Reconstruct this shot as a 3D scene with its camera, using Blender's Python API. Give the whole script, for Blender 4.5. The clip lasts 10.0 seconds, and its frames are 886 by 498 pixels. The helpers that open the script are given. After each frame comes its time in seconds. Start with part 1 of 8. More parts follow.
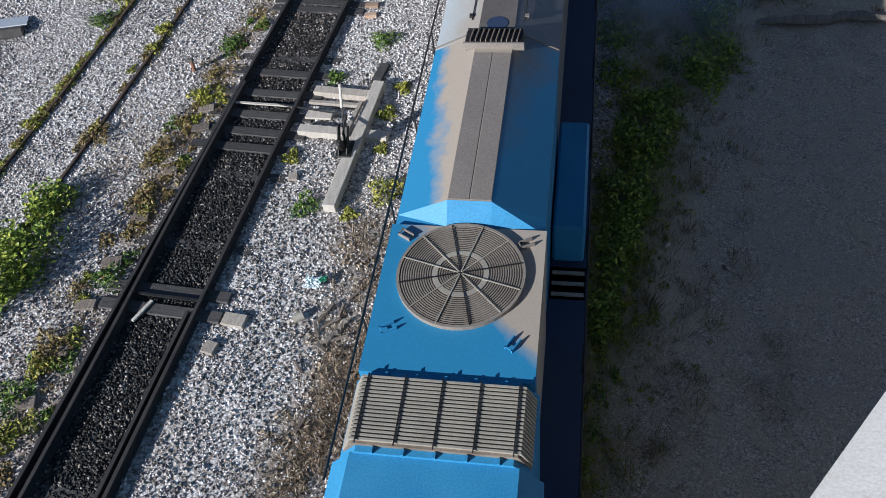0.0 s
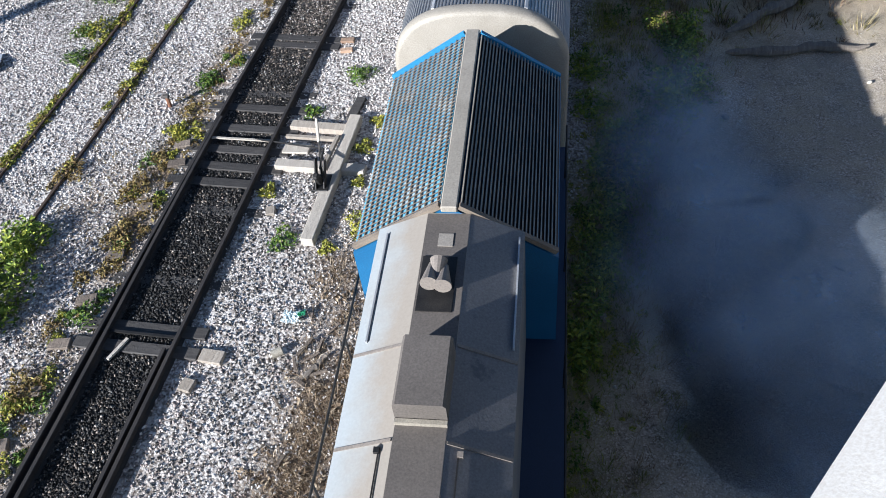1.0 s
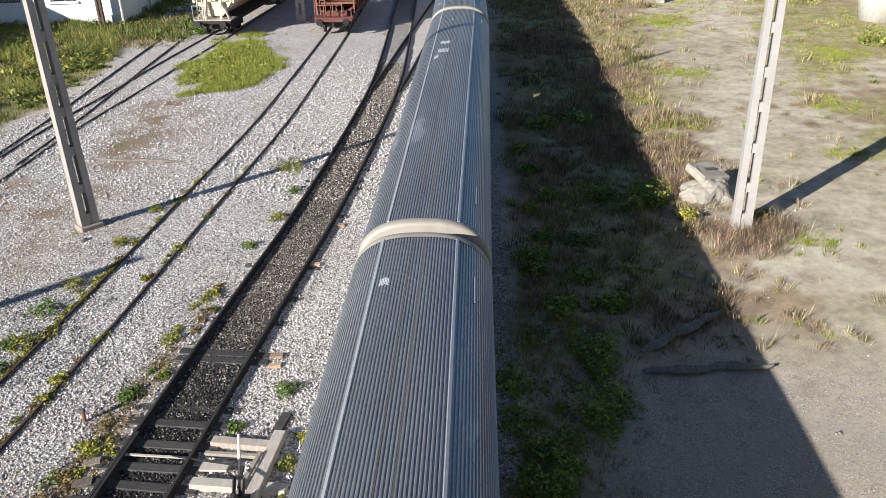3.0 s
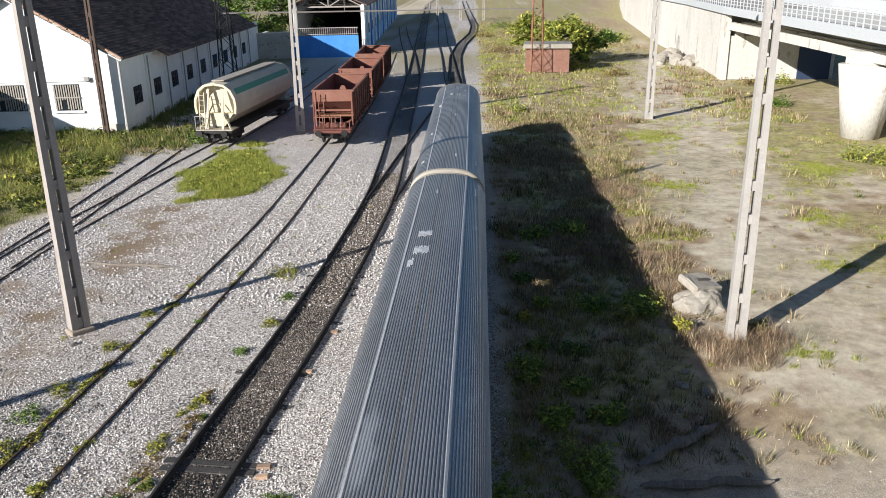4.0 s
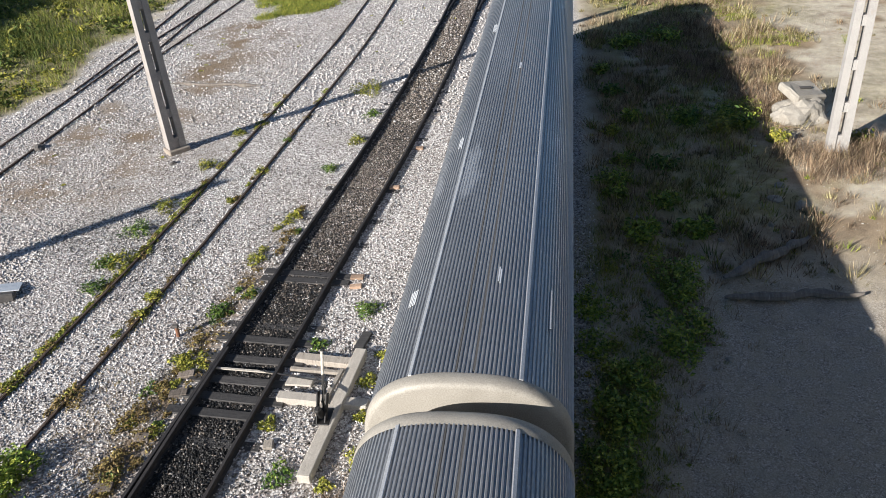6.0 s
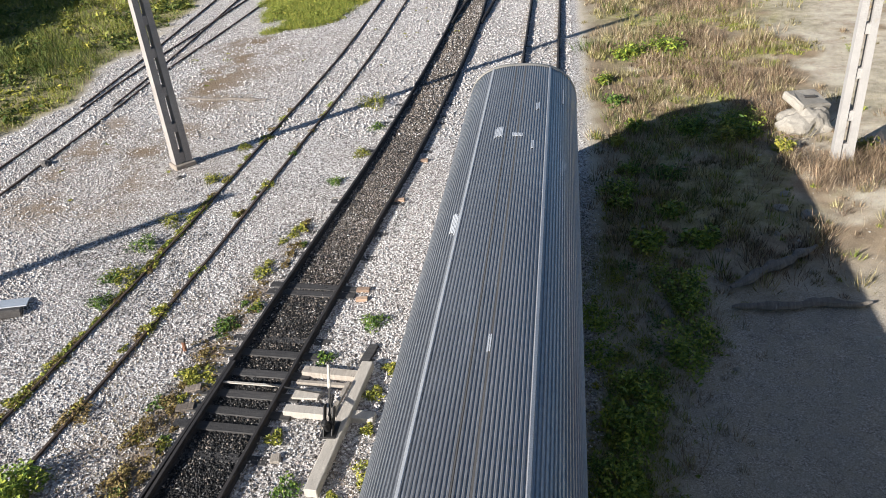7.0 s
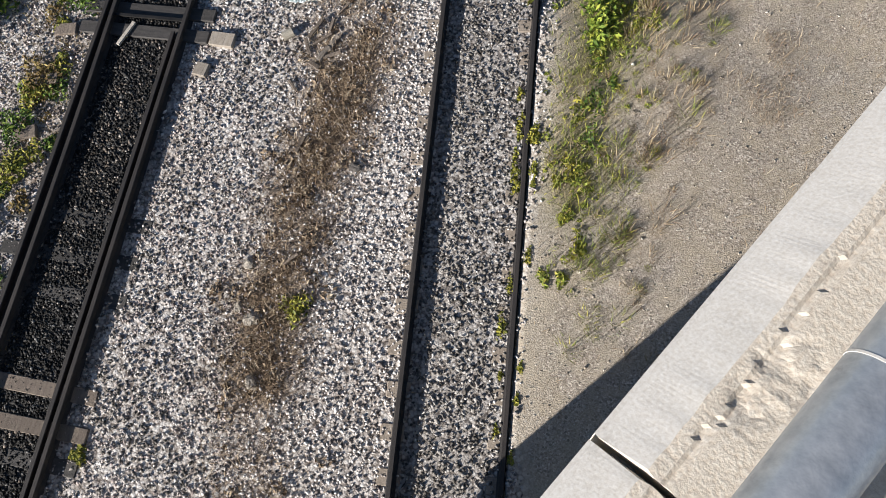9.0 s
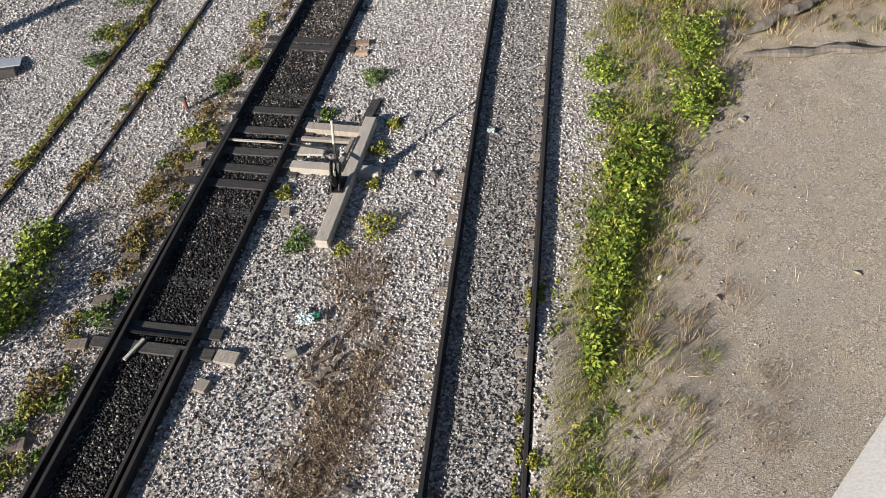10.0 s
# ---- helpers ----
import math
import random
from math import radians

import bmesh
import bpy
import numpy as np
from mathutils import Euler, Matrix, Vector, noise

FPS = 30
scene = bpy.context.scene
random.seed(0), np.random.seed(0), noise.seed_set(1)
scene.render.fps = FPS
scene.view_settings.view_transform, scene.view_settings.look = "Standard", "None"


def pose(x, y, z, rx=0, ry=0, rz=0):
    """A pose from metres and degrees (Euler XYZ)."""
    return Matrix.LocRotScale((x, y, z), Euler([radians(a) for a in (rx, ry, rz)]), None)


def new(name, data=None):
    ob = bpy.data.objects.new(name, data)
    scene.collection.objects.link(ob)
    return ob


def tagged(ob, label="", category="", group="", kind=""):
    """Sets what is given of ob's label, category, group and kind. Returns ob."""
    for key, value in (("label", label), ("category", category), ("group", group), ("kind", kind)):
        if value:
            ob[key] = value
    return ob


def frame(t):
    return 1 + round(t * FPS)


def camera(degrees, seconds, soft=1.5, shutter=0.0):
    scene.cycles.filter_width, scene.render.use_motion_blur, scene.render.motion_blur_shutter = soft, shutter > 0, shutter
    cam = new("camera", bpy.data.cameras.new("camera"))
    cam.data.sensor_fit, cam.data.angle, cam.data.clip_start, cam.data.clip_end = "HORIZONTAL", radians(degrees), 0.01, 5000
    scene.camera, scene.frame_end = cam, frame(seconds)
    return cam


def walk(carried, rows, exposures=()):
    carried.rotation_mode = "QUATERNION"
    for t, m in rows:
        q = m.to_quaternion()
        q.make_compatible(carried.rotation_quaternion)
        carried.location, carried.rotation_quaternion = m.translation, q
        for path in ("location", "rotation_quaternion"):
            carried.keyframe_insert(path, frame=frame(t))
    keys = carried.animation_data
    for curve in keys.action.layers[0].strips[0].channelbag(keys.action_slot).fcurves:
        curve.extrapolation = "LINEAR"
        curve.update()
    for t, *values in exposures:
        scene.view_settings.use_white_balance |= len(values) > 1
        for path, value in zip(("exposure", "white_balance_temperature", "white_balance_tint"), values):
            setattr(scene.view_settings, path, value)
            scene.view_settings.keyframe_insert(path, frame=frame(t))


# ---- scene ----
cam = camera(58.0, 10.0, soft=0.9)
EYE = 11.27
# seconds and the three angles of the hand-held camera over the bridge's edge
TURNS = [
    (0.0, 38.90, 5.38, 7.76), (0.3, 42.80, 5.20, 7.80), (0.5, 42.75, 5.14, 7.21),
    (1.0, 41.03, 4.81, 6.05), (1.5, 41.34, 5.46, 5.67), (2.0, 45.40, 5.55, 5.49),
    (2.2, 48.84, 4.78, 4.99), (2.5, 55.47, 2.72, 3.45), (3.0, 63.15, 1.51, 2.16),
    (3.2, 66.00, 1.20, 1.90), (3.7, 70.10, 0.80, 1.90), (4.3, 70.99, 0.90, 2.45),
    (4.5, 70.94, 1.19, 3.42), (5.0, 70.17, 1.79, 4.16), (5.2, 66.26, 1.80, 4.32),
    (5.3, 63.20, 2.08, 4.50), (5.5, 59.72, 2.83, 5.49), (5.7, 58.57, 3.45, 6.61),
    (6.2, 57.80, 4.10, 7.25), (6.8, 57.91, 4.54, 7.29), (7.0, 58.77, 4.61, 7.26),
    (7.5, 58.33, 4.74, 6.95), (7.8, 51.81, 4.93, 6.62), (8.0, 43.42, 5.48, 6.34),
    (8.2, 33.62, 5.39, 6.25), (8.5, 25.71, 5.57, 6.14), (9.0, 18.39, 6.23, 5.80),
    (9.5, 25.33, 6.39, 5.69), (9.8, 32.06, 6.06, 6.16), (10.0, 41.27, 5.45, 6.90),
]
walk(cam, [(t, pose(0, 0, EYE, a, b, c)) for t, a, b, c in TURNS], exposures=[(0.0, 0.56, 5700, 9), (0.5, 0.84, 5720, 9), (1.0, 1.03, 5760, 9), (1.5, 0.95, 5860, 9), (2.0, 0.87, 5950, 9), (2.5, 0.93, 6150, 9), (4.5, 0.73, 6300, 9), (5.5, 0.80, 6250, 9), (7.5, 0.97, 6300, 9), (8.0, 0.94, 6330, 9), (8.5, 1.00, 6350, 9), (9.0, 0.70, 6400, 10), (10.0, 0.62, 6550, 10)])

# ---- light: a low clear sun behind and to the left of the bridge ----
SUN_ELEV, SUN_WAY = 21.5, (0.715, 0.70)
w = bpy.data.worlds.new("sky")
scene.world = w
w.use_nodes = True
wt = w.node_tree
sky = wt.nodes.new("ShaderNodeTexSky")
sky.sky_type, sky.sun_disc = "NISHITA", False
sky.sun_elevation = radians(SUN_ELEV)
sky.sun_rotation = math.atan2(-SUN_WAY[0], -SUN_WAY[1])
sky.air_density, sky.dust_density, sky.ozone_density = 1.0, 0.2, 4.0
wt.links.new(sky.outputs[0], wt.nodes["Background"].inputs[0])
wt.nodes["Background"].inputs[1].default_value = 0.047
sun = new("sun", bpy.data.lights.new("sun", "SUN"))
sun.data.energy, sun.data.angle, sun.data.color = 5.0, radians(0.5), (1.0, 0.94, 0.86)
ce = math.cos(radians(SUN_ELEV))
ray = Vector((SUN_WAY[0] * ce, SUN_WAY[1] * ce, -math.sin(radians(SUN_ELEV))))
sun.matrix_world = Matrix.Translation((-40, -40, 40)) @ ray.to_track_quat("-Z", "Y").to_matrix().to_4x4()

# ---- materials ----
def nodes_of(name):
    m = bpy.data.materials.new(name)
    m.use_nodes = True
    t = m.node_tree
    return m, t, t.nodes["Principled BSDF"]


def tex(t, kind, vec, scale, detail=4.0, rough=0.6):
    n = t.nodes.new("ShaderNodeTexNoise" if kind == "noise" else "ShaderNodeTexVoronoi")
    n.inputs["Scale"].default_value = scale
    if kind == "noise":
        n.inputs["Detail"].default_value, n.inputs["Roughness"].default_value = detail, rough
    t.links.new(vec, n.inputs["Vector"])
    return n


def ramp(t, fac, stops):
    n = t.nodes.new("ShaderNodeValToRGB")
    el = n.color_ramp.elements
    while len(el) < len(stops):
        el.new(0.5)
    for e, (p, c) in zip(el, stops):
        e.position, e.color = p, (*c, 1) if len(c) == 3 else c
    t.links.new(fac, n.inputs[0])
    return n.outputs[0]


def mix(t, fac, a, b, mode="MIX"):
    n = t.nodes.new("ShaderNodeMix")
    n.data_type, n.blend_type = "RGBA", mode
    for sock, v in ((n.inputs[0], fac), (n.inputs[6], a), (n.inputs[7], b)):
        if isinstance(v, bpy.types.NodeSocket):
            t.links.new(v, sock)
        elif isinstance(v, (int, float)):
            sock.default_value = v
        else:
            sock.default_value = (*v, 1)
    return n.outputs[2]


def bumped(t, b, height, strength, distance):
    n = t.nodes.new("ShaderNodeBump")
    n.inputs["Strength"].default_value, n.inputs["Distance"].default_value = strength, distance
    t.links.new(height, n.inputs["Height"])
    t.links.new(n.outputs[0], b.inputs["Normal"])


def surf(name, base, vary, scale=3.0, fine=60.0, rough=0.7, metal=0.0, bump=0.25, wear=None, cover=0.55, wscale=1.7, stretch=(1, 1, 1), islands=0.0):
    """A worn surface: two tones at a coarse scale, grain at a fine one, and patches of a third colour."""
    m, t, b = nodes_of(name)
    tc = t.nodes.new("ShaderNodeTexCoord")
    mp = t.nodes.new("ShaderNodeMapping")
    mp.inputs["Scale"].default_value = stretch
    t.links.new(tc.outputs["Object"], mp.inputs[0])
    v = mp.outputs[0]
    n1, n2 = tex(t, "noise", v, scale, 5), tex(t, "noise", v, fine, 3)
    col = mix(t, ramp(t, n1.outputs[0], [(0.3, (0, 0, 0)), (0.7, (1, 1, 1))]), base, vary)
    col = mix(t, 0.45, col, ramp(t, n2.outputs[0], [(0.25, (0.25, 0.25, 0.25)), (0.75, (0.8, 0.8, 0.8))]), "OVERLAY")
    if wear:
        n3 = tex(t, "noise", v, wscale, 8, 0.7)
        col = mix(t, ramp(t, n3.outputs[0], [(cover, (0, 0, 0)), (min(cover + 0.07, 1.0), (1, 1, 1))]), col, wear)
    if islands:
        g = t.nodes.new("ShaderNodeNewGeometry")
        oi = t.nodes.new("ShaderNodeObjectInfo")
        ad = t.nodes.new("ShaderNodeMath")
        ad.operation = "ADD"
        t.links.new(g.outputs["Random Per Island"], ad.inputs[0])
        t.links.new(oi.outputs["Random"], ad.inputs[1])
        fr = t.nodes.new("ShaderNodeMath")
        fr.operation = "FRACT"
        t.links.new(ad.outputs[0], fr.inputs[0])
        lo, hi = max(0.5 - islands, 0), min(0.5 + islands, 1)
        col = mix(t, 0.8, col, ramp(t, fr.outputs[0], [(0.0, (lo,) * 3), (1.0, (hi,) * 3)]), "OVERLAY")
    t.links.new(col, b.inputs["Base Color"])
    b.inputs["Roughness"].default_value, b.inputs["Metallic"].default_value = rough, metal
    if bump:
        bumped(t, b, n2.outputs[0], bump, 0.02)
    return m


def plain(name, base, rough=0.5, metal=0.0):
    return surf(name, base, [min(1, c * 1.12) for c in base], 5, 90, rough, metal, 0.08)


CONCRETE = surf("old concrete", (0.55, 0.51, 0.45), (0.68, 0.64, 0.57), 1.5, 45, 0.85, 0, 0.35, (0.40, 0.36, 0.31), 0.62, 3.0)
CONCRETE_POST = surf("weathered concrete post", (0.27, 0.24, 0.22), (0.35, 0.315, 0.285), 1.5, 40, 0.85, 0, 0.3, (0.30, 0.25, 0.22), 0.6, 2.0)
COPING = surf("bridge coping concrete", (0.60, 0.525, 0.435), (0.66, 0.59, 0.50), 6.0, 160, 0.9, 0, 0.16, (0.50, 0.42, 0.335), 0.66, 22.0)
COPING_EDGE = surf("chamfer of lighter mortar", (0.62, 0.585, 0.54), (0.68, 0.645, 0.60), 8.0, 220, 0.85, 0, 0.05, (0.48, 0.45, 0.41), 0.64, 9.0)
GALV = surf("galvanised pipe", (0.50, 0.52, 0.54), (0.60, 0.62, 0.64), 8, 60, 0.42, 0.6, 0.05, (0.42, 0.43, 0.45), 0.6, 12)
RAIL_DARK = surf("oily rail web", (0.026, 0.024, 0.025), (0.050, 0.043, 0.040), 2, 70, 0.75, 0.2, 0.3)
RAIL_TOP = surf("worn rail head", (0.085, 0.088, 0.11), (0.14, 0.145, 0.18), 1.5, 90, 0.36, 0.85, 0.05)
WEB_RUST = surf("rusty rail web", (0.06, 0.042, 0.032), (0.11, 0.075, 0.055), 2, 70, 0.8, 0.2, 0.3)
RAIL_RUST = surf("rusty rail head", (0.14, 0.085, 0.055), (0.20, 0.13, 0.09), 1.5, 80, 0.65, 0.4, 0.2)
TIMBER = surf("grey sleeper wood", (0.33, 0.28, 0.23), (0.44, 0.39, 0.33), 3, 50, 0.9, 0, 0.5, (0.16, 0.13, 0.11), 0.6, 5, (6, 1, 1), 0.15)
TIMBER_PALE = surf("bleached timber", (0.46, 0.41, 0.35), (0.58, 0.53, 0.46), 3, 45, 0.9, 0, 0.5, (0.27, 0.23, 0.19), 0.62, 5, (5, 1, 1), 0.12)
TIMBER_OIL = surf("oily black sleeper wood", (0.034, 0.031, 0.03), (0.075, 0.069, 0.065), 3, 50, 0.7, 0, 0.5, (0.17, 0.16, 0.15), 0.66, 5, (1, 6, 1), 0.15)
TIMBER_BROWN = surf("dark brown rotten wood", (0.14, 0.11, 0.09), (0.23, 0.19, 0.155), 3, 50, 0.95, 0, 0.6, (0.08, 0.065, 0.055), 0.58, 5, (6, 1, 1), 0.2)
TIMBER_RED = surf("reddish sleeper wood", (0.34, 0.22, 0.15), (0.44, 0.31, 0.22), 3, 50, 0.9, 0, 0.5, (0.2, 0.14, 0.1), 0.6, 5, (1, 6, 1), 0.15)
SLEEPER_CONC = surf("dusty concrete sleeper", (0.25, 0.205, 0.165), (0.36, 0.305, 0.25), 3, 50, 0.9, 0, 0.4, (0.26, 0.22, 0.18), 0.58, 5)
IRON = surf("black oily iron", (0.02, 0.02, 0.021), (0.045, 0.042, 0.04), 6, 60, 0.55, 0.5, 0.2)
RUST = surf("rusted steel", (0.20, 0.09, 0.05), (0.30, 0.15, 0.09), 3, 60, 0.85, 0.1, 0.3, (0.12, 0.06, 0.04), 0.58, 4)
# ---- helpers for meshes ----
def mesh_of(name, verts, faces, material, smooth=False):
    me = bpy.data.meshes.new(name)
    me.from_pydata([tuple(v) for v in verts], [], [tuple(f) for f in faces])
    for m in material if isinstance(material, (list, tuple)) else [material]:
        me.materials.append(m)
    if smooth:
        me.shade_smooth()
    return me


def fast_mesh(name, verts, faces, material, smooth=False):
    """A big mesh of triangles or quads from numpy arrays."""
    me = bpy.data.meshes.new(name)
    n, k = faces.shape
    me.vertices.add(len(verts))
    me.vertices.foreach_set("co", np.asarray(verts, dtype=np.float32).ravel())
    me.loops.add(n * k)
    me.loops.foreach_set("vertex_index", faces.astype(np.int32).ravel())
    me.polygons.add(n)
    me.polygons.foreach_set("loop_start", np.arange(0, n * k, k, dtype=np.int32))
    me.materials.append(material)
    me.update(calc_edges=True)
    if smooth:
        me.shade_smooth()
    return me


def part(name, bm, material, parent=None, label="", m=None, smooth=False):
    """One mesh object from a bmesh, under a thing or a part."""
    me = bpy.data.meshes.new(name)
    bm.to_mesh(me)
    bm.free()
    for one in material if isinstance(material, (list, tuple)) else [material]:
        me.materials.append(one)
    if smooth:
        me.shade_smooth()
    ob = new(name, me)
    if parent:
        ob.parent = parent
    if m is not None:
        ob.matrix_basis = m
    if label:
        ob["label"] = label
    return ob


def thing(name, label, category, m=None, group="", kind=""):
    ob = new(name)
    ob.empty_display_size = 0.3
    if m is not None:
        ob.matrix_basis = m
    return tagged(ob, label, category, group, kind)


def put_box(bm, x0, x1, y0, y1, z0, z1, bevel=0.0, turn=None):
    r = bmesh.ops.create_cube(bm, size=1)["verts"]
    for v in r:
        v.co = Vector(((x0 + x1) / 2 + v.co.x * (x1 - x0), (y0 + y1) / 2 + v.co.y * (y1 - y0), (z0 + z1) / 2 + v.co.z * (z1 - z0)))
    if bevel:
        es = list({e for v in r for e in v.link_edges})
        got = bmesh.ops.bevel(bm, geom=es, offset=bevel, segments=1, affect="EDGES")
        r = list({v for f in got["faces"] for v in f.verts} | {v for v in r if v.is_valid})
    if turn is not None:
        for v in r:
            v.co = turn @ v.co
    return r


def box(x0, x1, y0, y1, z0, z1, bevel=0.0):
    bm = bmesh.new()
    put_box(bm, x0, x1, y0, y1, z0, z1, bevel)
    return bm


def put_rod(bm, a, b, r, seg=8, r2=None):
    a, b = Vector(a), Vector(b)
    got = bmesh.ops.create_cone(bm, cap_ends=True, segments=seg, radius1=r, radius2=r if r2 is None else r2, depth=(b - a).length)["verts"]
    m = Matrix.Translation((a + b) / 2) @ (b - a).to_track_quat("Z", "Y").to_matrix().to_4x4()
    for v in got:
        v.co = m @ v.co
    return got


def rod(a, b, r, seg=8, r2=None):
    bm = bmesh.new()
    put_rod(bm, a, b, r, seg, r2)
    return bm


def beam(a, b, w, h, bevel=0.0):
    """A bar of rectangular section from a to b."""
    a, b = Vector(a), Vector(b)
    bm = bmesh.new()
    d = (b - a).length
    put_box(bm, -w / 2, w / 2, -h / 2, h / 2, -d / 2, d / 2, bevel)
    m = Matrix.Translation((a + b) / 2) @ (b - a).to_track_quat("Z", "Y").to_matrix().to_4x4()
    bm.transform(m)
    return bm


def prism(profile, y0, y1, axis="y"):
    """A closed profile of (x, z), drawn out along y."""
    bm = bmesh.new()
    n = len(profile)
    lo = [bm.verts.new((x, y0, z)) for x, z in profile]
    hi = [bm.verts.new((x, y1, z)) for x, z in profile]
    for i in range(n):
        bm.faces.new((lo[i], lo[(i + 1) % n], hi[(i + 1) % n], hi[i]))
    bm.faces.new(lo[::-1])
    bm.faces.new(hi)
    bmesh.ops.recalc_face_normals(bm, faces=bm.faces)
    return bm


def lattice(x, y, s, seed=0):
    """Smooth value noise of numpy arrays, 0 to 1."""
    x, y = np.asarray(x, float) / s + 1000, np.asarray(y, float) / s + 1000
    xi, yi = np.floor(x).astype(np.int64), np.floor(y).astype(np.int64)
    fx, fy = x - xi, y - yi
    fx, fy = fx * fx * (3 - 2 * fx), fy * fy * (3 - 2 * fy)

    def h(i, j):
        k = (i * 374761393 + j * 668265263 + seed * 974711) & 0x7FFFFFFF
        k = ((k ^ (k >> 13)) * 1274126177) & 0x7FFFFFFF
        return ((k ^ (k >> 16)) & 0xFFFF) / 65535.0
    return (h(xi, yi) * (1 - fx) + h(xi + 1, yi) * fx) * (1 - fy) + (h(xi, yi + 1) * (1 - fx) + h(xi + 1, yi + 1) * fx) * fy


def fbm(x, y, s, seed=0):
    return 0.55 * lattice(x, y, s, seed) + 0.28 * lattice(x, y, s / 2.3, seed + 7) + 0.17 * lattice(x, y, s / 5.1, seed + 13)


def step(a, b, x):
    t = np.clip((np.asarray(x, float) - a) / (b - a), 0, 1)
    return t * t * (3 - 2 * t)


# ---- plan: centre lines of the tracks, as x over y ----
def line_of(knots):
    ks = np.array(knots, float)

    def at(y):
        y = np.asarray(y, float)
        return sum(np.interp(y + d, ks[:, 0], ks[:, 1]) for d in (-3, -1.5, 0, 1.5, 3)) / 5
    return at


MAIN = line_of([(-60, -1.2), (0, -1.22), (10, -1.25), (18, -1.2), (26, -1.02), (45, -0.9), (60, -1.05), (78, -1.5), (95, -2.05), (114, -2.45), (133, -1.85), (157, 0.05), (180, 0.4), (250, -1.5), (360, -4)])
SECOND = line_of([(-60, -12.5), (-10, -8.6), (4.4, -7.4), (8, -7.12), (10.5, -6.92), (14.9, -6.55), (18.2, -6.25), (22, -5.85), (26, -5.5), (31.5, -5.2), (41, -4.83), (50, -5.1), (62, -5.58), (75, -6.0), (97, -6.9), (146, -9.1), (300, -16)])
THIRD = line_of([(-60, -17), (0, -12.4), (15, -10.75), (21.5, -10.3), (26, -10.08), (31, -9.75), (36, -9.5), (52, -9.52), (70, -9.75), (95, -10.6), (130, -12.5)])
FOURTH = line_of([(0, -20.6), (28, -19.35), (35, -19.3), (40, -18.7), (46, -18.4), (53, -17.75), (60, -17.2), (72, -16.6), (110, -17)])
FIFTH = line_of([(0, -20.9), (28, -19.6), (35, -19.7), (40, -19.95), (47, -20.35), (53, -20.6), (62, -21.0), (110, -22)])
SIDE = line_of([(38, -5.0), (42, -4.6), (50, -4.1), (58, -3.45), (65, -2.95), (72, -2.3), (80, -1.62)])
LOOP = line_of([(84, -2.0), (95, -2.6), (115, -3.6), (133, -4.7), (175, -6.4), (300, -12)])

# ---- ground: one sheet to the horizon ----
def spaced(inner0, inner1, d, outer0, outer1, grow=1.16):
    mid = list(np.arange(inner0, inner1 + d / 2, d))
    lo, hi, s = [], [], d
    v = inner0
    while v > outer0:
        s *= grow
        v -= s
        lo.append(v)
    s, v = d, inner1
    while v < outer1:
        s *= grow
        v += s
        hi.append(v)
    return np.array(lo[::-1] + mid + hi)


def ground_z(x, y):
    """Height of the ground: level at the tracks, a little lower and uneven on the dirt."""
    x, y = np.asarray(x, float), np.asarray(y, float)
    right = step(0.6, 3.5, x)
    z = -0.05 * right * step(2, 8, y) + 0.10 * (fbm(x, y, 5.0, 3) - 0.5) * (0.25 + 0.75 * np.maximum(right, step(-21.5, -24, x)))
    z = z + 0.05 * np.exp(-((x + 4.0) / 0.6) ** 2) * (fbm(x, y, 1.2, 4) - 0.35)
    z = z + 0.135 * step(-0.445, -0.40, x) * step(8.6, 6.8, y + 0.5 * np.sin(x * 3)) * step(5.0, 1.5, x)
    return z + 0.35 * step(-23, -30, x) * step(20, 40, y)


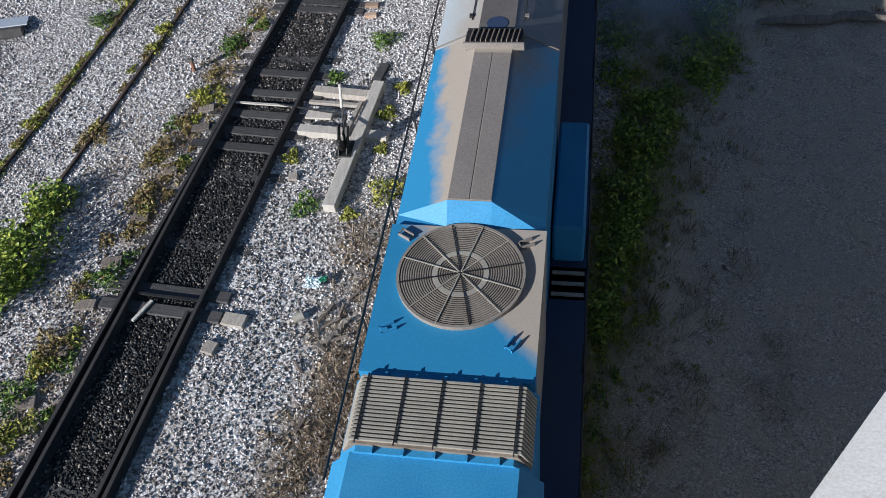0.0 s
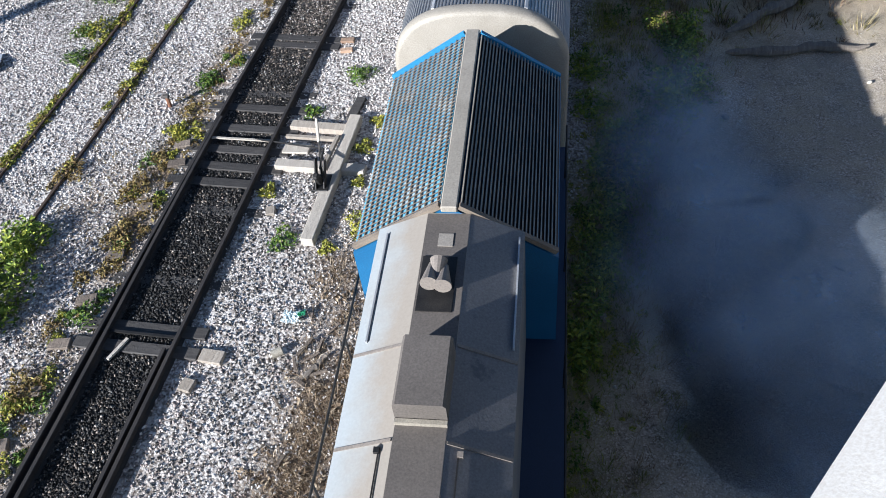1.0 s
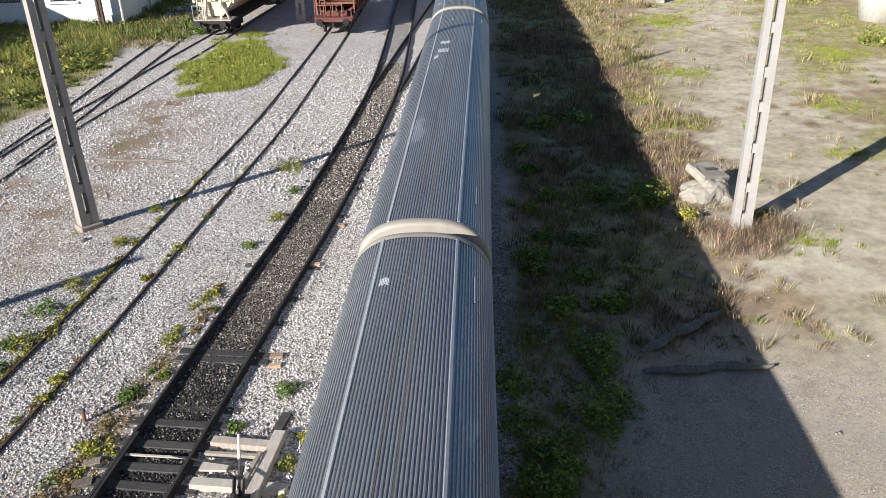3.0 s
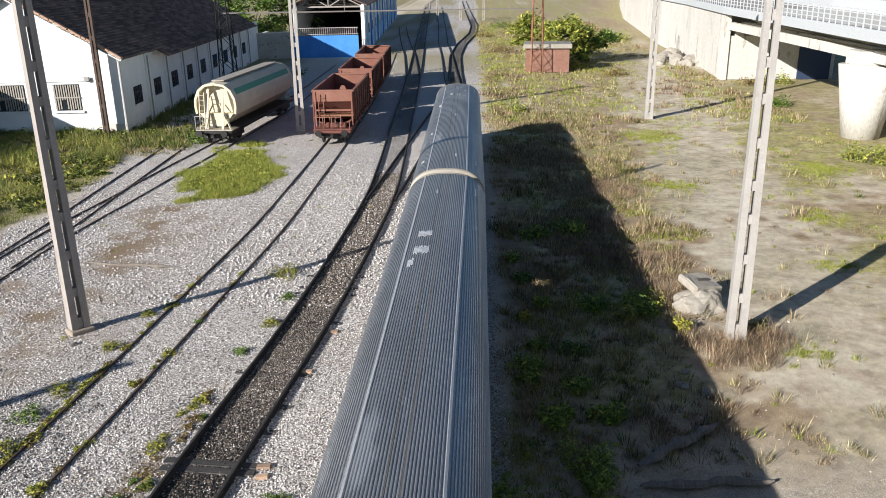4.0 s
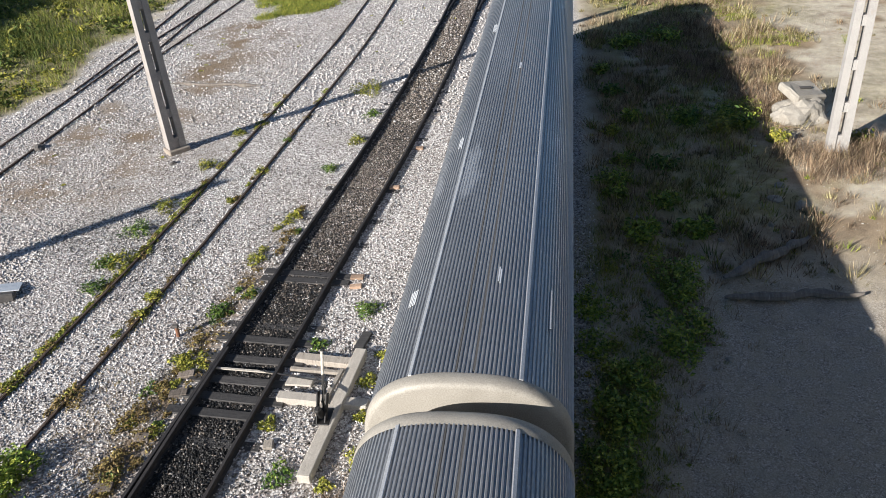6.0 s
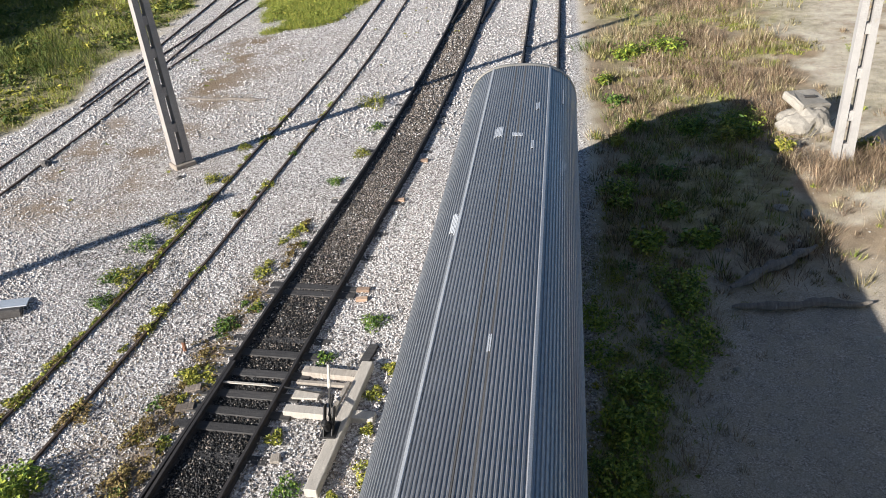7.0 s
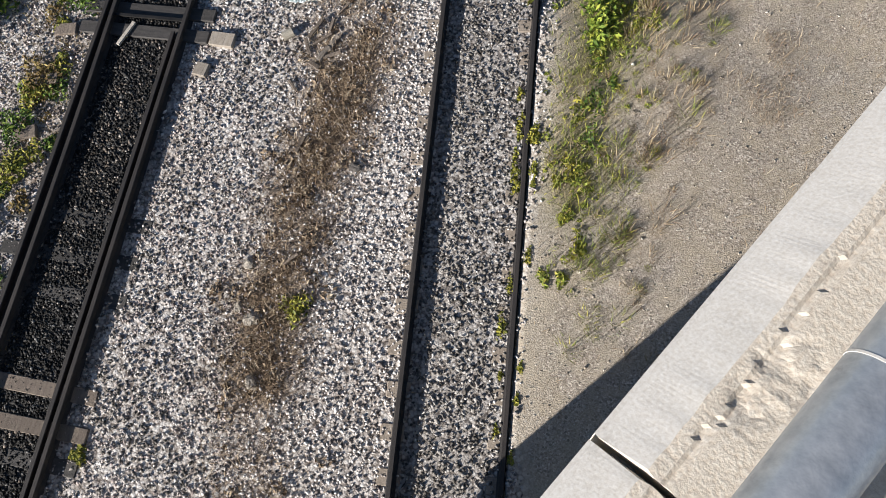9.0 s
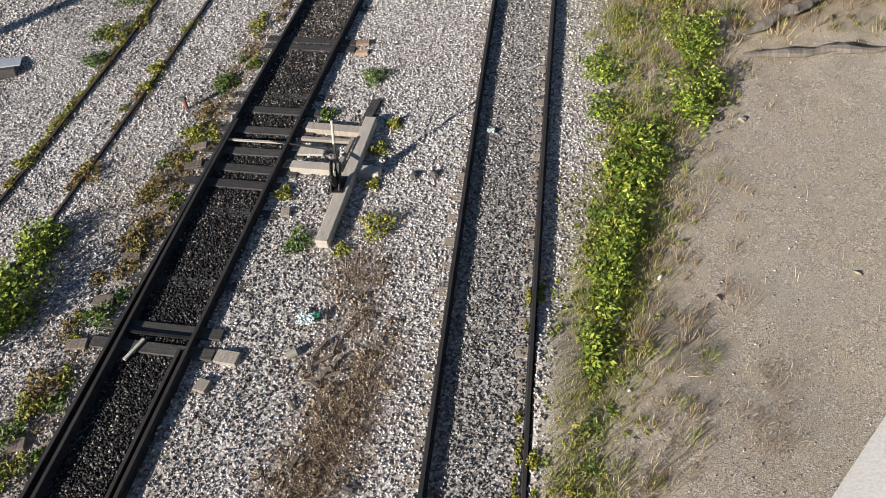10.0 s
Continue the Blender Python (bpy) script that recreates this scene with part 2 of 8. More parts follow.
def weights(x, y):
    """How much each kind of ground covers a place: ballast, oil, plants, grey gravel, brown litter."""
    n1, n2, n3 = fbm(x, y, 2.2, 1), fbm(x, y, 6.0, 2), fbm(x, y, 0.9, 5)
    edge = -0.28 + 1.15 * step(7, 13, y) + 0.5 * (n1 - 0.5)
    left = -21.9 + 4.2 * (n2 - 0.5) + 2.0 * (n1 - 0.5) - 2.5 * step(45, 60, y)
    ballast = (1 - step(edge - 0.15, edge + 0.2, x)) * step(left - 0.4, left + 0.4, x)
    far = step(75, 120, y)
    ballast = ballast * (1 - far * step(-14, -17, x))
    d2 = np.abs(x - SECOND(y))
    dark = (1 - step(0.66, 0.86, d2)) * (1 - 0.45 * step(13, 22, y) - 0.15 * step(28, 50, y))
    dark = np.maximum(dark, 0.45 * (1 - step(0.5, 0.78, np.abs(x - MAIN(y)))) * (0.35 + 0.8 * n1) * (1 - step(20, 40, y)))
    bed = np.maximum(1 - step(0.6, 1.0, np.abs(x - MAIN(y))), 0.8 * (1 - step(0.6, 1.0, np.abs(x - SIDE(y)))) * step(80, 68, y)) * step(60, 75, y) * step(260, 180, y)
    dark = np.maximum(dark, np.maximum(bed, 0.75 * (1 - step(0.6, 1.0, d2)) * step(50, 65, y)) * (0.55 + 0.6 * n1))
    litter = np.exp(-((x + 3.95 + 0.25 * np.sin(y * 0.7) - 0.03 * y) / (0.42 + 0.3 * n1)) ** 2) * step(11.5, 8.5, y) * step(-3, 0, y)
    litter = np.maximum(litter, 0.95 * step(0.36, 0.56, n2 + 0.3 * (n1 - 0.5)) * np.exp(-((x + 16.2) / 3.0) ** 2) * step(18, 22, y) * step(45, 40, y))
    litter = np.maximum(litter, 0.7 * np.exp(-((x + 9.5) / 0.5) ** 2) * step(0.5, 0.66, n1) * step(22, 16, y))
    litter = np.maximum(litter, 0.9 * np.exp(-((x - SECOND(y) + 1.42) / 0.50) ** 2) * step(0.30, 0.50, n1) * step(24, 14, y))
    litter = np.maximum(litter, 0.85 * step(0.95, 1.3, x) * step(3.4, 2.2, x + 0.8 * (n2 - 0.5)) * step(13, 17, y) * step(62, 45, y) * (0.5 + 0.7 * n1))
    grey = step(1.7, 2.6, x + 0.9 * (n1 - 0.5)) * step(19.5, 14.5, y + 3.0 * (n2 - 0.5)) * step(60, 25, x)
    grey = np.maximum(grey, step(-0.6, 0.2, x) * step(9.5, 6.0, y))
    band = np.exp(-((x + 0.25 - 0.115 * y) / (0.16 + 0.055 * np.clip(y, 0, 25))) ** 2) * step(1.5, 4.5, y)
    plants = np.maximum(band * step(0.32, 0.55, n1 + 0.2 * (n3 - 0.5)), 0.35 * step(0.47, 0.66, n2 + 0.35 * (n1 - 0.5)) * step(15, 19, y) * step(0.5, 1.5, x))
    plants = np.maximum(plants, step(left, left - 1.2, x))
    patch = np.exp(-(((x + 14.2 + 0.09 * (y - 46)) / 3.3) ** 2 + ((y - 47) / 7.8) ** 2) * 1.05)
    plants = np.maximum(plants, step(0.4, 0.6, patch + 0.7 * (n1 - 0.5)))
    plants = np.maximum(plants, 0.8 * far * step(0.45, 0.6, n2))
    litter = litter * (0.3 + 0.9 * step(0.34, 0.58, n3))
    return ballast, dark, plants, grey, litter


def cover(x, y):
    """Low turf and red-brown brush on the waste ground to the east of the tracks."""
    m1, m2, m3 = fbm(x, y, 4.5, 61), fbm(x, y, 1.7, 62), fbm(x, y, 9.0, 63)
    land = step(0.9, 2.2, x + 1.2 * (m2 - 0.5)) * step(15, 20, y + 3 * (m2 - 0.5))
    path = np.exp(-((x - 10.5 - 0.13 * (y - 22)) / (2.2 + 0.03 * np.clip(y, 0, 90))) ** 2) * step(140, 100, y)
    inner = step(8.5, 5.0, x - 0.03 * y + 3 * (m3 - 0.5))
    turf = land * step(0.42, 0.56, 0.6 * m1 + 0.4 * m2 + 0.06 * inner - 0.25 * path + 0.05 * step(40, 70, y))
    rim = np.exp(-((x - 7.0 - 0.05 * (y - 25)) / 2.6) ** 2)
    brown = land * step(0.43, 0.56, 0.55 * fbm(x, y, 3.5, 71) + 0.45 * fbm(x, y, 1.2, 72) + 0.12 * rim - 0.2 * path) * (1 - 0.7 * turf)
    return turf, brown


gx, gy = spaced(-27, 20, 0.3, -1500, 1500), spaced(-3, 60, 0.3, -400, 1800)
gx = np.array(sorted(set(np.round(np.concatenate([gx, [-0.44, -0.395]]), 4))))
GX, GY = np.meshgrid(gx, gy)
gv = np.stack([GX.ravel(), GY.ravel(), ground_z(GX, GY).ravel()], 1)
gi = np.arange(len(gx) * len(gy)).reshape(len(gy), len(gx))
gf = np.stack([gi[:-1, :-1].ravel(), gi[:-1, 1:].ravel(), gi[1:, 1:].ravel(), gi[1:, :-1].ravel()], 1)


def ground_material():
    m, t, b = nodes_of("yard ground")
    tc = t.nodes.new("ShaderNodeTexCoord").outputs["Object"]

    def weight(name):
        a = t.nodes.new("ShaderNodeAttribute")
        a.attribute_name = name
        return a.outputs["Fac"]
    big, mid, fin = tex(t, "noise", tc, 0.35, 5), tex(t, "noise", tc, 3.5, 5), tex(t, "noise", tc, 45, 4, 0.7)
    stone = tex(t, "voronoi", tc, 19)
    small = tex(t, "voronoi", tc, 42)
    sep = t.nodes.new("ShaderNodeSeparateColor")
    t.links.new(stone.outputs["Color"], sep.inputs[0])
    sep2 = t.nodes.new("ShaderNodeSeparateColor")
    t.links.new(small.outputs["Color"], sep2.inputs[0])
    dirt = mix(t, ramp(t, mid.outputs[0], [(0.3, (0, 0, 0)), (0.7, (1, 1, 1))]), (0.48, 0.405, 0.295), (0.64, 0.56, 0.435))
    dirt = mix(t, 0.5, dirt, ramp(t, fin.outputs[0], [(0.25, (0.25, 0.25, 0.25)), (0.8, (0.75, 0.75, 0.75))]), "OVERLAY")
    dirt = mix(t, ramp(t, big.outputs[0], [(0.42, (0, 0, 0)), (0.6, (0.5, 0.5, 0.5))]), dirt, (0.66, 0.58, 0.455))
    dirt = mix(t, ramp(t, sep2.outputs[1], [(0.93, (0, 0, 0)), (0.95, (1, 1, 1))]), dirt, (0.5, 0.47, 0.42))
    grey = ramp(t, sep2.outputs[0], [(0.0, (0.22, 0.185, 0.15)), (0.3, (0.42, 0.36, 0.30)), (0.75, (0.53, 0.46, 0.385)), (0.97, (0.74, 0.68, 0.60))])
    grey = mix(t, ramp(t, mid.outputs[0], [(0.4, (0, 0, 0)), (0.62, (0.75, 0.75, 0.75))]), grey, (0.50, 0.425, 0.325))
    grey = mix(t, ramp(t, big.outputs[0], [(0.5, (0, 0, 0)), (0.66, (0.5, 0.5, 0.5))]), grey, (0.42, 0.385, 0.34))
    speck = tex(t, "noise", tc, 9, 6, 0.75)
    grey = mix(t, ramp(t, speck.outputs[0], [(0.58, (0, 0, 0)), (0.68, (0.6, 0.6, 0.6))]), grey, (0.30, 0.255, 0.20))
    grey = mix(t, 0.8, grey, ramp(t, fin.outputs[0], [(0.25, (0.25, 0.25, 0.25)), (0.8, (0.75, 0.75, 0.75))]), "OVERLAY")
    pale = ramp(t, sep.outputs[0], [(0.0, (0.25, 0.22, 0.205)), (0.35, (0.58, 0.54, 0.51)), (0.75, (0.74, 0.705, 0.675)), (1.0, (0.83, 0.805, 0.78))])
    pale = mix(t, ramp(t, big.outputs[0], [(0.45, (0, 0, 0)), (0.75, (0.45, 0.45, 0.45))]), pale, (0.42, 0.36, 0.31))
    # gaps between stones darkened in the colour, like the shade down among them
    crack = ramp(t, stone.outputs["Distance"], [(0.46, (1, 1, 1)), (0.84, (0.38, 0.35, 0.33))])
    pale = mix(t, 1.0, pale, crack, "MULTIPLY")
    oil = ramp(t, sep.outputs[0], [(0.0, (0.018, 0.017, 0.016)), (0.7, (0.05, 0.047, 0.045)), (1.0, (0.14, 0.135, 0.13))])
    soil = mix(t, ramp(t, mid.outputs[0], [(0.35, (0, 0, 0)), (0.65, (1, 1, 1))]), (0.225, 0.205, 0.085), (0.40, 0.335, 0.205))
    brown = mix(t, ramp(t, fin.outputs[0], [(0.35, (0, 0, 0)), (0.65, (1, 1, 1))]), (0.15, 0.105, 0.068), (0.40, 0.30, 0.20))
    col = mix(t, weight("grey"), dirt, grey)
    clods = tex(t, "noise", tc, 1.1, 7, 0.72)
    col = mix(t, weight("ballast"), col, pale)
    col = mix(t, weight("plants"), col, soil)
    turf = ramp(t, fin.outputs[0], [(0.3, (0.17, 0.16, 0.065)), (0.5, (0.33, 0.295, 0.12)), (0.72, (0.50, 0.44, 0.235))])
    turf = mix(t, ramp(t, mid.outputs[0], [(0.45, (0, 0, 0)), (0.62, (0.7, 0.7, 0.7))]), turf, (0.50, 0.43, 0.27))
    scrub = ramp(t, fin.outputs[0], [(0.3, (0.20, 0.135, 0.085)), (0.5, (0.36, 0.265, 0.17)), (0.72, (0.50, 0.40, 0.275))])
    col = mix(t, weight("turf"), col, turf)
    col = mix(t, weight("brown"), col, scrub)
    col = mix(t, weight("rough"), col, mix(t, 0.5, col, ramp(t, clods.outputs[0], [(0.34, (0.14,) * 3), (0.5, (0.5,) * 3), (0.66, (0.80,) * 3)]), "OVERLAY"))
    col = mix(t, weight("litter"), col, brown)
    col = mix(t, weight("dark"), col, oil)
    t.links.new(col, b.inputs["Base Color"])
    b.inputs["Roughness"].default_value = 0.92
    b.inputs["Specular IOR Level"].default_value = 0.25
    mul = t.nodes.new("ShaderNodeMath")
    mul.operation = "MULTIPLY_ADD"
    wb = t.nodes.new("ShaderNodeMath")
    wb.operation = "MULTIPLY"
    t.links.new(stone.outputs["Distance"], wb.inputs[0])
    t.links.new(weight("ballast"), wb.inputs[1])
    t.links.new(wb.outputs[0], mul.inputs[0])
    mul.inputs[1].default_value = -0.9
    t.links.new(fin.outputs[0], mul.inputs[2])
    bumped(t, b, mul.outputs[0], 0.8, 0.03)
    return m


GROUND = ground_material()
gm = fast_mesh("ground", gv, gf, GROUND, smooth=True)
for key, val in zip(("ballast", "dark", "plants", "grey", "litter", "turf", "brown", "rough"), weights(gv[:, 0], gv[:, 1]) + cover(gv[:, 0], gv[:, 1]) + (step(0.9, 2.0, gv[:, 0]) * step(12, 18, gv[:, 1]),)):
    at = gm.attributes.new(key, "FLOAT", "POINT")
    at.data.foreach_set("value", np.clip(val, 0, 1).astype(np.float32))
ground = tagged(new("ground", gm), "railway yard ground of pale ballast, packed dirt and weeds", "ground", kind="structure")

# ---- tracks ----
RAIL_SHAPE = [(-0.07, 0), (0.07, 0), (0.07, 0.014), (0.012, 0.035), (0.012, 0.125), (0.036, 0.14), (0.036, 0.165), (0.028, 0.172), (-0.028, 0.172), (-0.036, 0.165), (-0.036, 0.14), (-0.012, 0.125), (-0.012, 0.035), (-0.07, 0.014)]


def rail_along(track, centre, y0, y1, off, head, base=0.0, name="rail"):
    ys = np.concatenate([np.arange(y0, min(y1, 60), 1.0), np.arange(max(y0, 60), y1, 3.0), [y1]])
    xs = centre(ys)
    dx = (centre(ys + 0.5) - centre(ys - 0.5))
    ln = np.sqrt(1 + dx * dx)
    nx, ny = 1 / ln, -dx / ln
    k = len(RAIL_SHAPE)
    v = []
    for x, y, a, b in zip(xs, ys, nx, ny):
        for u, z in RAIL_SHAPE:
            v.append((x + a * (off + u), y + b * (off + u), base + z))
    f = []
    for i in range(len(ys) - 1):
        for j in range(k):
            f.append((i * k + j, i * k + (j + 1) % k, (i + 1) * k + (j + 1) % k, (i + 1) * k + j))
    f.append(tuple(range(k))[::-1])
    f.append(tuple((len(ys) - 1) * k + j for j in range(k)))
    me = mesh_of(name, v, f, [WEB_RUST if head is RAIL_RUST else RAIL_DARK, head])
    for p in me.polygons:
        if p.normal.z > 0.6 and p.center.z > base + 0.15:
            p.material_index = 1
    ob = new(name, me)
    ob.parent = track
    return ob


def track_of(name, centre, y0, y1, label, head, base=0.0):
    tr = thing(name, label, "track", kind="structure")
    for off in (-0.753, 0.753):
        rail_along(tr, centre, y0, y1, off, head, base)
    return tr


main_track = track_of("track_main", MAIN, -40, 330, "worn main railway track on pale ballast", RAIL_TOP)
second_track = track_of("track_second", SECOND, -40, 280, "oil-blackened yard track with a turnout and timber sleepers", RAIL_TOP)
third_track = track_of("track_third", THIRD, -40, 120, "rusty siding nearly sunk in pale ballast", RAIL_RUST, -0.10)
fourth_track = track_of("track_fourth", FOURTH, -20, 105, "rusty siding curving towards a hopper wagon", RAIL_RUST, -0.10)
fifth_track = track_of("track_fifth", FIFTH, 30, 100, "rusty diverging siding in gravel and weeds", RAIL_RUST, -0.10)
side_track = track_of("track_side", SIDE, 40, 82, "crossover track between two yard lines", RAIL_TOP)
BRANCH = line_of([(86, -6.45), (92, -6.75), (97, -7.25), (116, -8.9), (135, -10.9), (158, -13.2), (180, -15.2)])
branch_track = track_of("track_branch", BRANCH, 88, 180, "worn branch track curving past the train shed", RAIL_TOP)
loop_track = track_of("track_loop", LOOP, 84, 280, "worn far loop track", RAIL_TOP)
# ---- the train: a locomotive and three coaches ----
STEEL = surf("ribbed stainless roof", (0.32, 0.32, 0.325), (0.43, 0.43, 0.43), 0.8, 35, 0.42, 0.66, 0.05, (0.56, 0.56, 0.56), 0.60, 0.9, (1, 0.25, 1))
STEEL_SIDE = surf("ribbed stainless side", (0.42, 0.42, 0.42), (0.52, 0.52, 0.52), 0.8, 35, 0.42, 0.7, 0.05)
SEAM = surf("smooth steel seam", (0.50, 0.50, 0.51), (0.60, 0.60, 0.60), 1.5, 50, 0.45, 0.5, 0.05)
GROOVE = surf("dark roof groove", (0.10, 0.095, 0.09), (0.15, 0.14, 0.13), 1, 40, 0.6, 0.3, 0.05, None, 0.5, 1, (1, 0.3, 1))
DOME = surf("dusty beige roof end", (0.31, 0.28, 0.235), (0.38, 0.345, 0.295), 2, 50, 0.6, 0.1, 0.1, (0.24, 0.215, 0.18), 0.6, 3)
RUBBER = surf("black bellows", (0.02, 0.02, 0.021), (0.035, 0.035, 0.035), 5, 60, 0.8, 0, 0.2)
SCUFF = surf("scuffed bright metal", (0.72, 0.73, 0.74), (0.85, 0.85, 0.86), 6, 50, 0.35, 0.3, 0.05, (0.5, 0.5, 0.51), 0.55, 9)
BLUE = surf("faded blue paint", (0.028, 0.20, 0.40), (0.045, 0.245, 0.45), 1.2, 50, 0.6, 0, 0.05, (0.30, 0.36, 0.40), 0.70, 3.0)
BLUE_DARK = surf("sooty blue paint", (0.012, 0.095, 0.22), (0.02, 0.13, 0.28), 1.2, 50, 0.5, 0, 0.08)
SOOT = surf("sooty grey roof paint", (0.27, 0.245, 0.215), (0.36, 0.325, 0.285), 0.9, 40, 0.6, 0, 0.1, (0.20, 0.18, 0.16), 0.62, 1.6)
SOOT_DARK = surf("exhaust-browned roof strip", (0.185, 0.16, 0.14), (0.235, 0.205, 0.18), 0.9, 40, 0.6, 0, 0.08)
GRILLE = surf("dusty steel slats", (0.32, 0.29, 0.24), (0.44, 0.40, 0.33), 2, 60, 0.6, 0.3, 0.1)
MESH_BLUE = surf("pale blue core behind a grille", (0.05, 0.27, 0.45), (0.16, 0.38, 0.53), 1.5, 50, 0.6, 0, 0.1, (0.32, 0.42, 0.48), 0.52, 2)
WIRE = surf("rusty brown grille wire", (0.17, 0.135, 0.105), (0.27, 0.225, 0.18), 3, 60, 0.7, 0.2, 0.1)
STRIP = surf("soot-blackened ridge paint", (0.105, 0.092, 0.082), (0.15, 0.132, 0.118), 0.9, 40, 0.6, 0, 0.08, (0.075, 0.068, 0.062), 0.6, 1.4)
# sooty paint darkened further, with the east slope's shade put into its colour
SOOT_SHADED = surf("sooty blue-grey paint with shade put in", (0.15, 0.15, 0.16), (0.21, 0.205, 0.205), 0.9, 40, 0.55, 0, 0.1, (0.10, 0.105, 0.12), 0.6, 1.6)
PLATE = plain("sooty navy plate", (0.025, 0.04, 0.085), 0.6)
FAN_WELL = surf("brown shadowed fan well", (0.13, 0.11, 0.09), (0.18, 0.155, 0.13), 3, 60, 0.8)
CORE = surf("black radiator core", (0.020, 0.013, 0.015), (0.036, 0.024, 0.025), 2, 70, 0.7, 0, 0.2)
POLE_BROWN = surf("dark brown painted steel", (0.06, 0.038, 0.028), (0.10, 0.065, 0.05), 1, 30, 0.8)
GLASS_DARK = plain("dark window glass", (0.02, 0.025, 0.03), 0.08)

COACH_PITCH, COACH_LEN = 25.1, 24.9


def roof_z(x):
    """Height of a coach roof across its width."""
    u = min(abs(x) / 1.46, 1.0)
    return 3.0 + 1.06 * (1 - u ** 2.7) ** (1 / 2.1)


def roof_profile():
    """Points (x, z) along the roof from edge to edge, at even steps of arc, with the outward way."""
    a = [(1.46 * math.sin(t), roof_z(1.46 * math.sin(t))) for t in np.linspace(-math.pi / 2, math.pi / 2, 600)]
    ln = [0.0]
    for p, q in zip(a, a[1:]):
        ln.append(ln[-1] + math.dist(p, q))
    return np.array(a), np.array(ln)


def ribbed_roof(length):
    a, ln = roof_profile()
    ribs = 68
    pts = []
    d = ln[-1] / ribs
    for i in range(ribs):
        for f, up in ((0.04, 0.0), (0.26, 0.021), (0.60, 0.021), (0.78, 0.0)):
            s = (i + f) * d
            x, z = np.interp(s, ln, a[:, 0]), np.interp(s, ln, a[:, 1])
            x2, z2 = np.interp(s + 0.01, ln, a[:, 0]), np.interp(s + 0.01, ln, a[:, 1])
            t = math.hypot(x2 - x, z2 - z) or 1
            pts.append((x - (z2 - z) / t * up, z + (x2 - x) / t * up))
    v, f = [], []
    n = len(pts)
    ys = np.linspace(-length, 0, 9)
    for k, y in enumerate(ys):
        v += [(x, y, z) for x, z in pts]
    for k in range(len(ys) - 1):
        f += [(k * n + i, k * n + i + 1, (k + 1) * n + i + 1, (k + 1) * n + i) for i in range(n - 1)]
    return mesh_of("ribbed_roof", v, [q[::-1] for q in f], STEEL)


def dome_bm(y0, y1, inner=0.06):
    """A smooth band round the roof at a coach's end, with the flat end wall."""
    bm = bmesh.new()
    a = [(1.46 * math.sin(t), roof_z(1.46 * math.sin(t))) for t in np.linspace(-math.pi / 2, math.pi / 2, 49)]
    a = [(-1.46, 1.1)] + a + [(1.46, 1.1)]
    rows = []
    for s, k in ((0.0, 0.018), (0.25, 0.03), (0.75, 0.02), (0.93, -0.01), (1.0, -0.06)):
        y = y0 + (y1 - y0) * s
        rows.append([bm.verts.new((x * (1 + k / 1.46), y, 2.0 + (z - 2.0) * (1 + k / 2.05) if z > 2 else z)) for x, z in a])
    for p, q in zip(rows, rows[1:]):
        for i in range(len(a) - 1):
            bm.faces.new((p[i], p[i + 1], q[i + 1], q[i]))
    bm.faces.new(rows[-1])
    bmesh.ops.recalc_face_normals(bm, faces=bm.faces)
    return bm


def wheelset(parent, y, r=0.46):
    for x in (-0.75, 0.75):
        part("wheel", rod((x - 0.065, y, r + 0.17), (x + 0.065, y, r + 0.17), r, 20), IRON, parent)
    part("axle", rod((-0.7, y, r + 0.17), (0.7, y, r + 0.17), 0.08, 10), IRON, parent)


def pierced_wall(x0, x1, length, holes):
    """A long side wall as one mesh, with openings (y0, y1, z0, z1) that go through it."""
    bm = bmesh.new()
    y = 0.1
    for a, b, lo, hi in sorted(holes):
        put_box(bm, x0, x1, y, a, 1.15, 3.02)
        if lo > 1.16:
            put_box(bm, x0, x1, a, b, 1.15, lo)
        if hi < 3.01:
            put_box(bm, x0, x1, a, b, hi, 3.02)
        y = b
    put_box(bm, x0, x1, y, length - 0.1, 1.15, 3.02)
    return bm


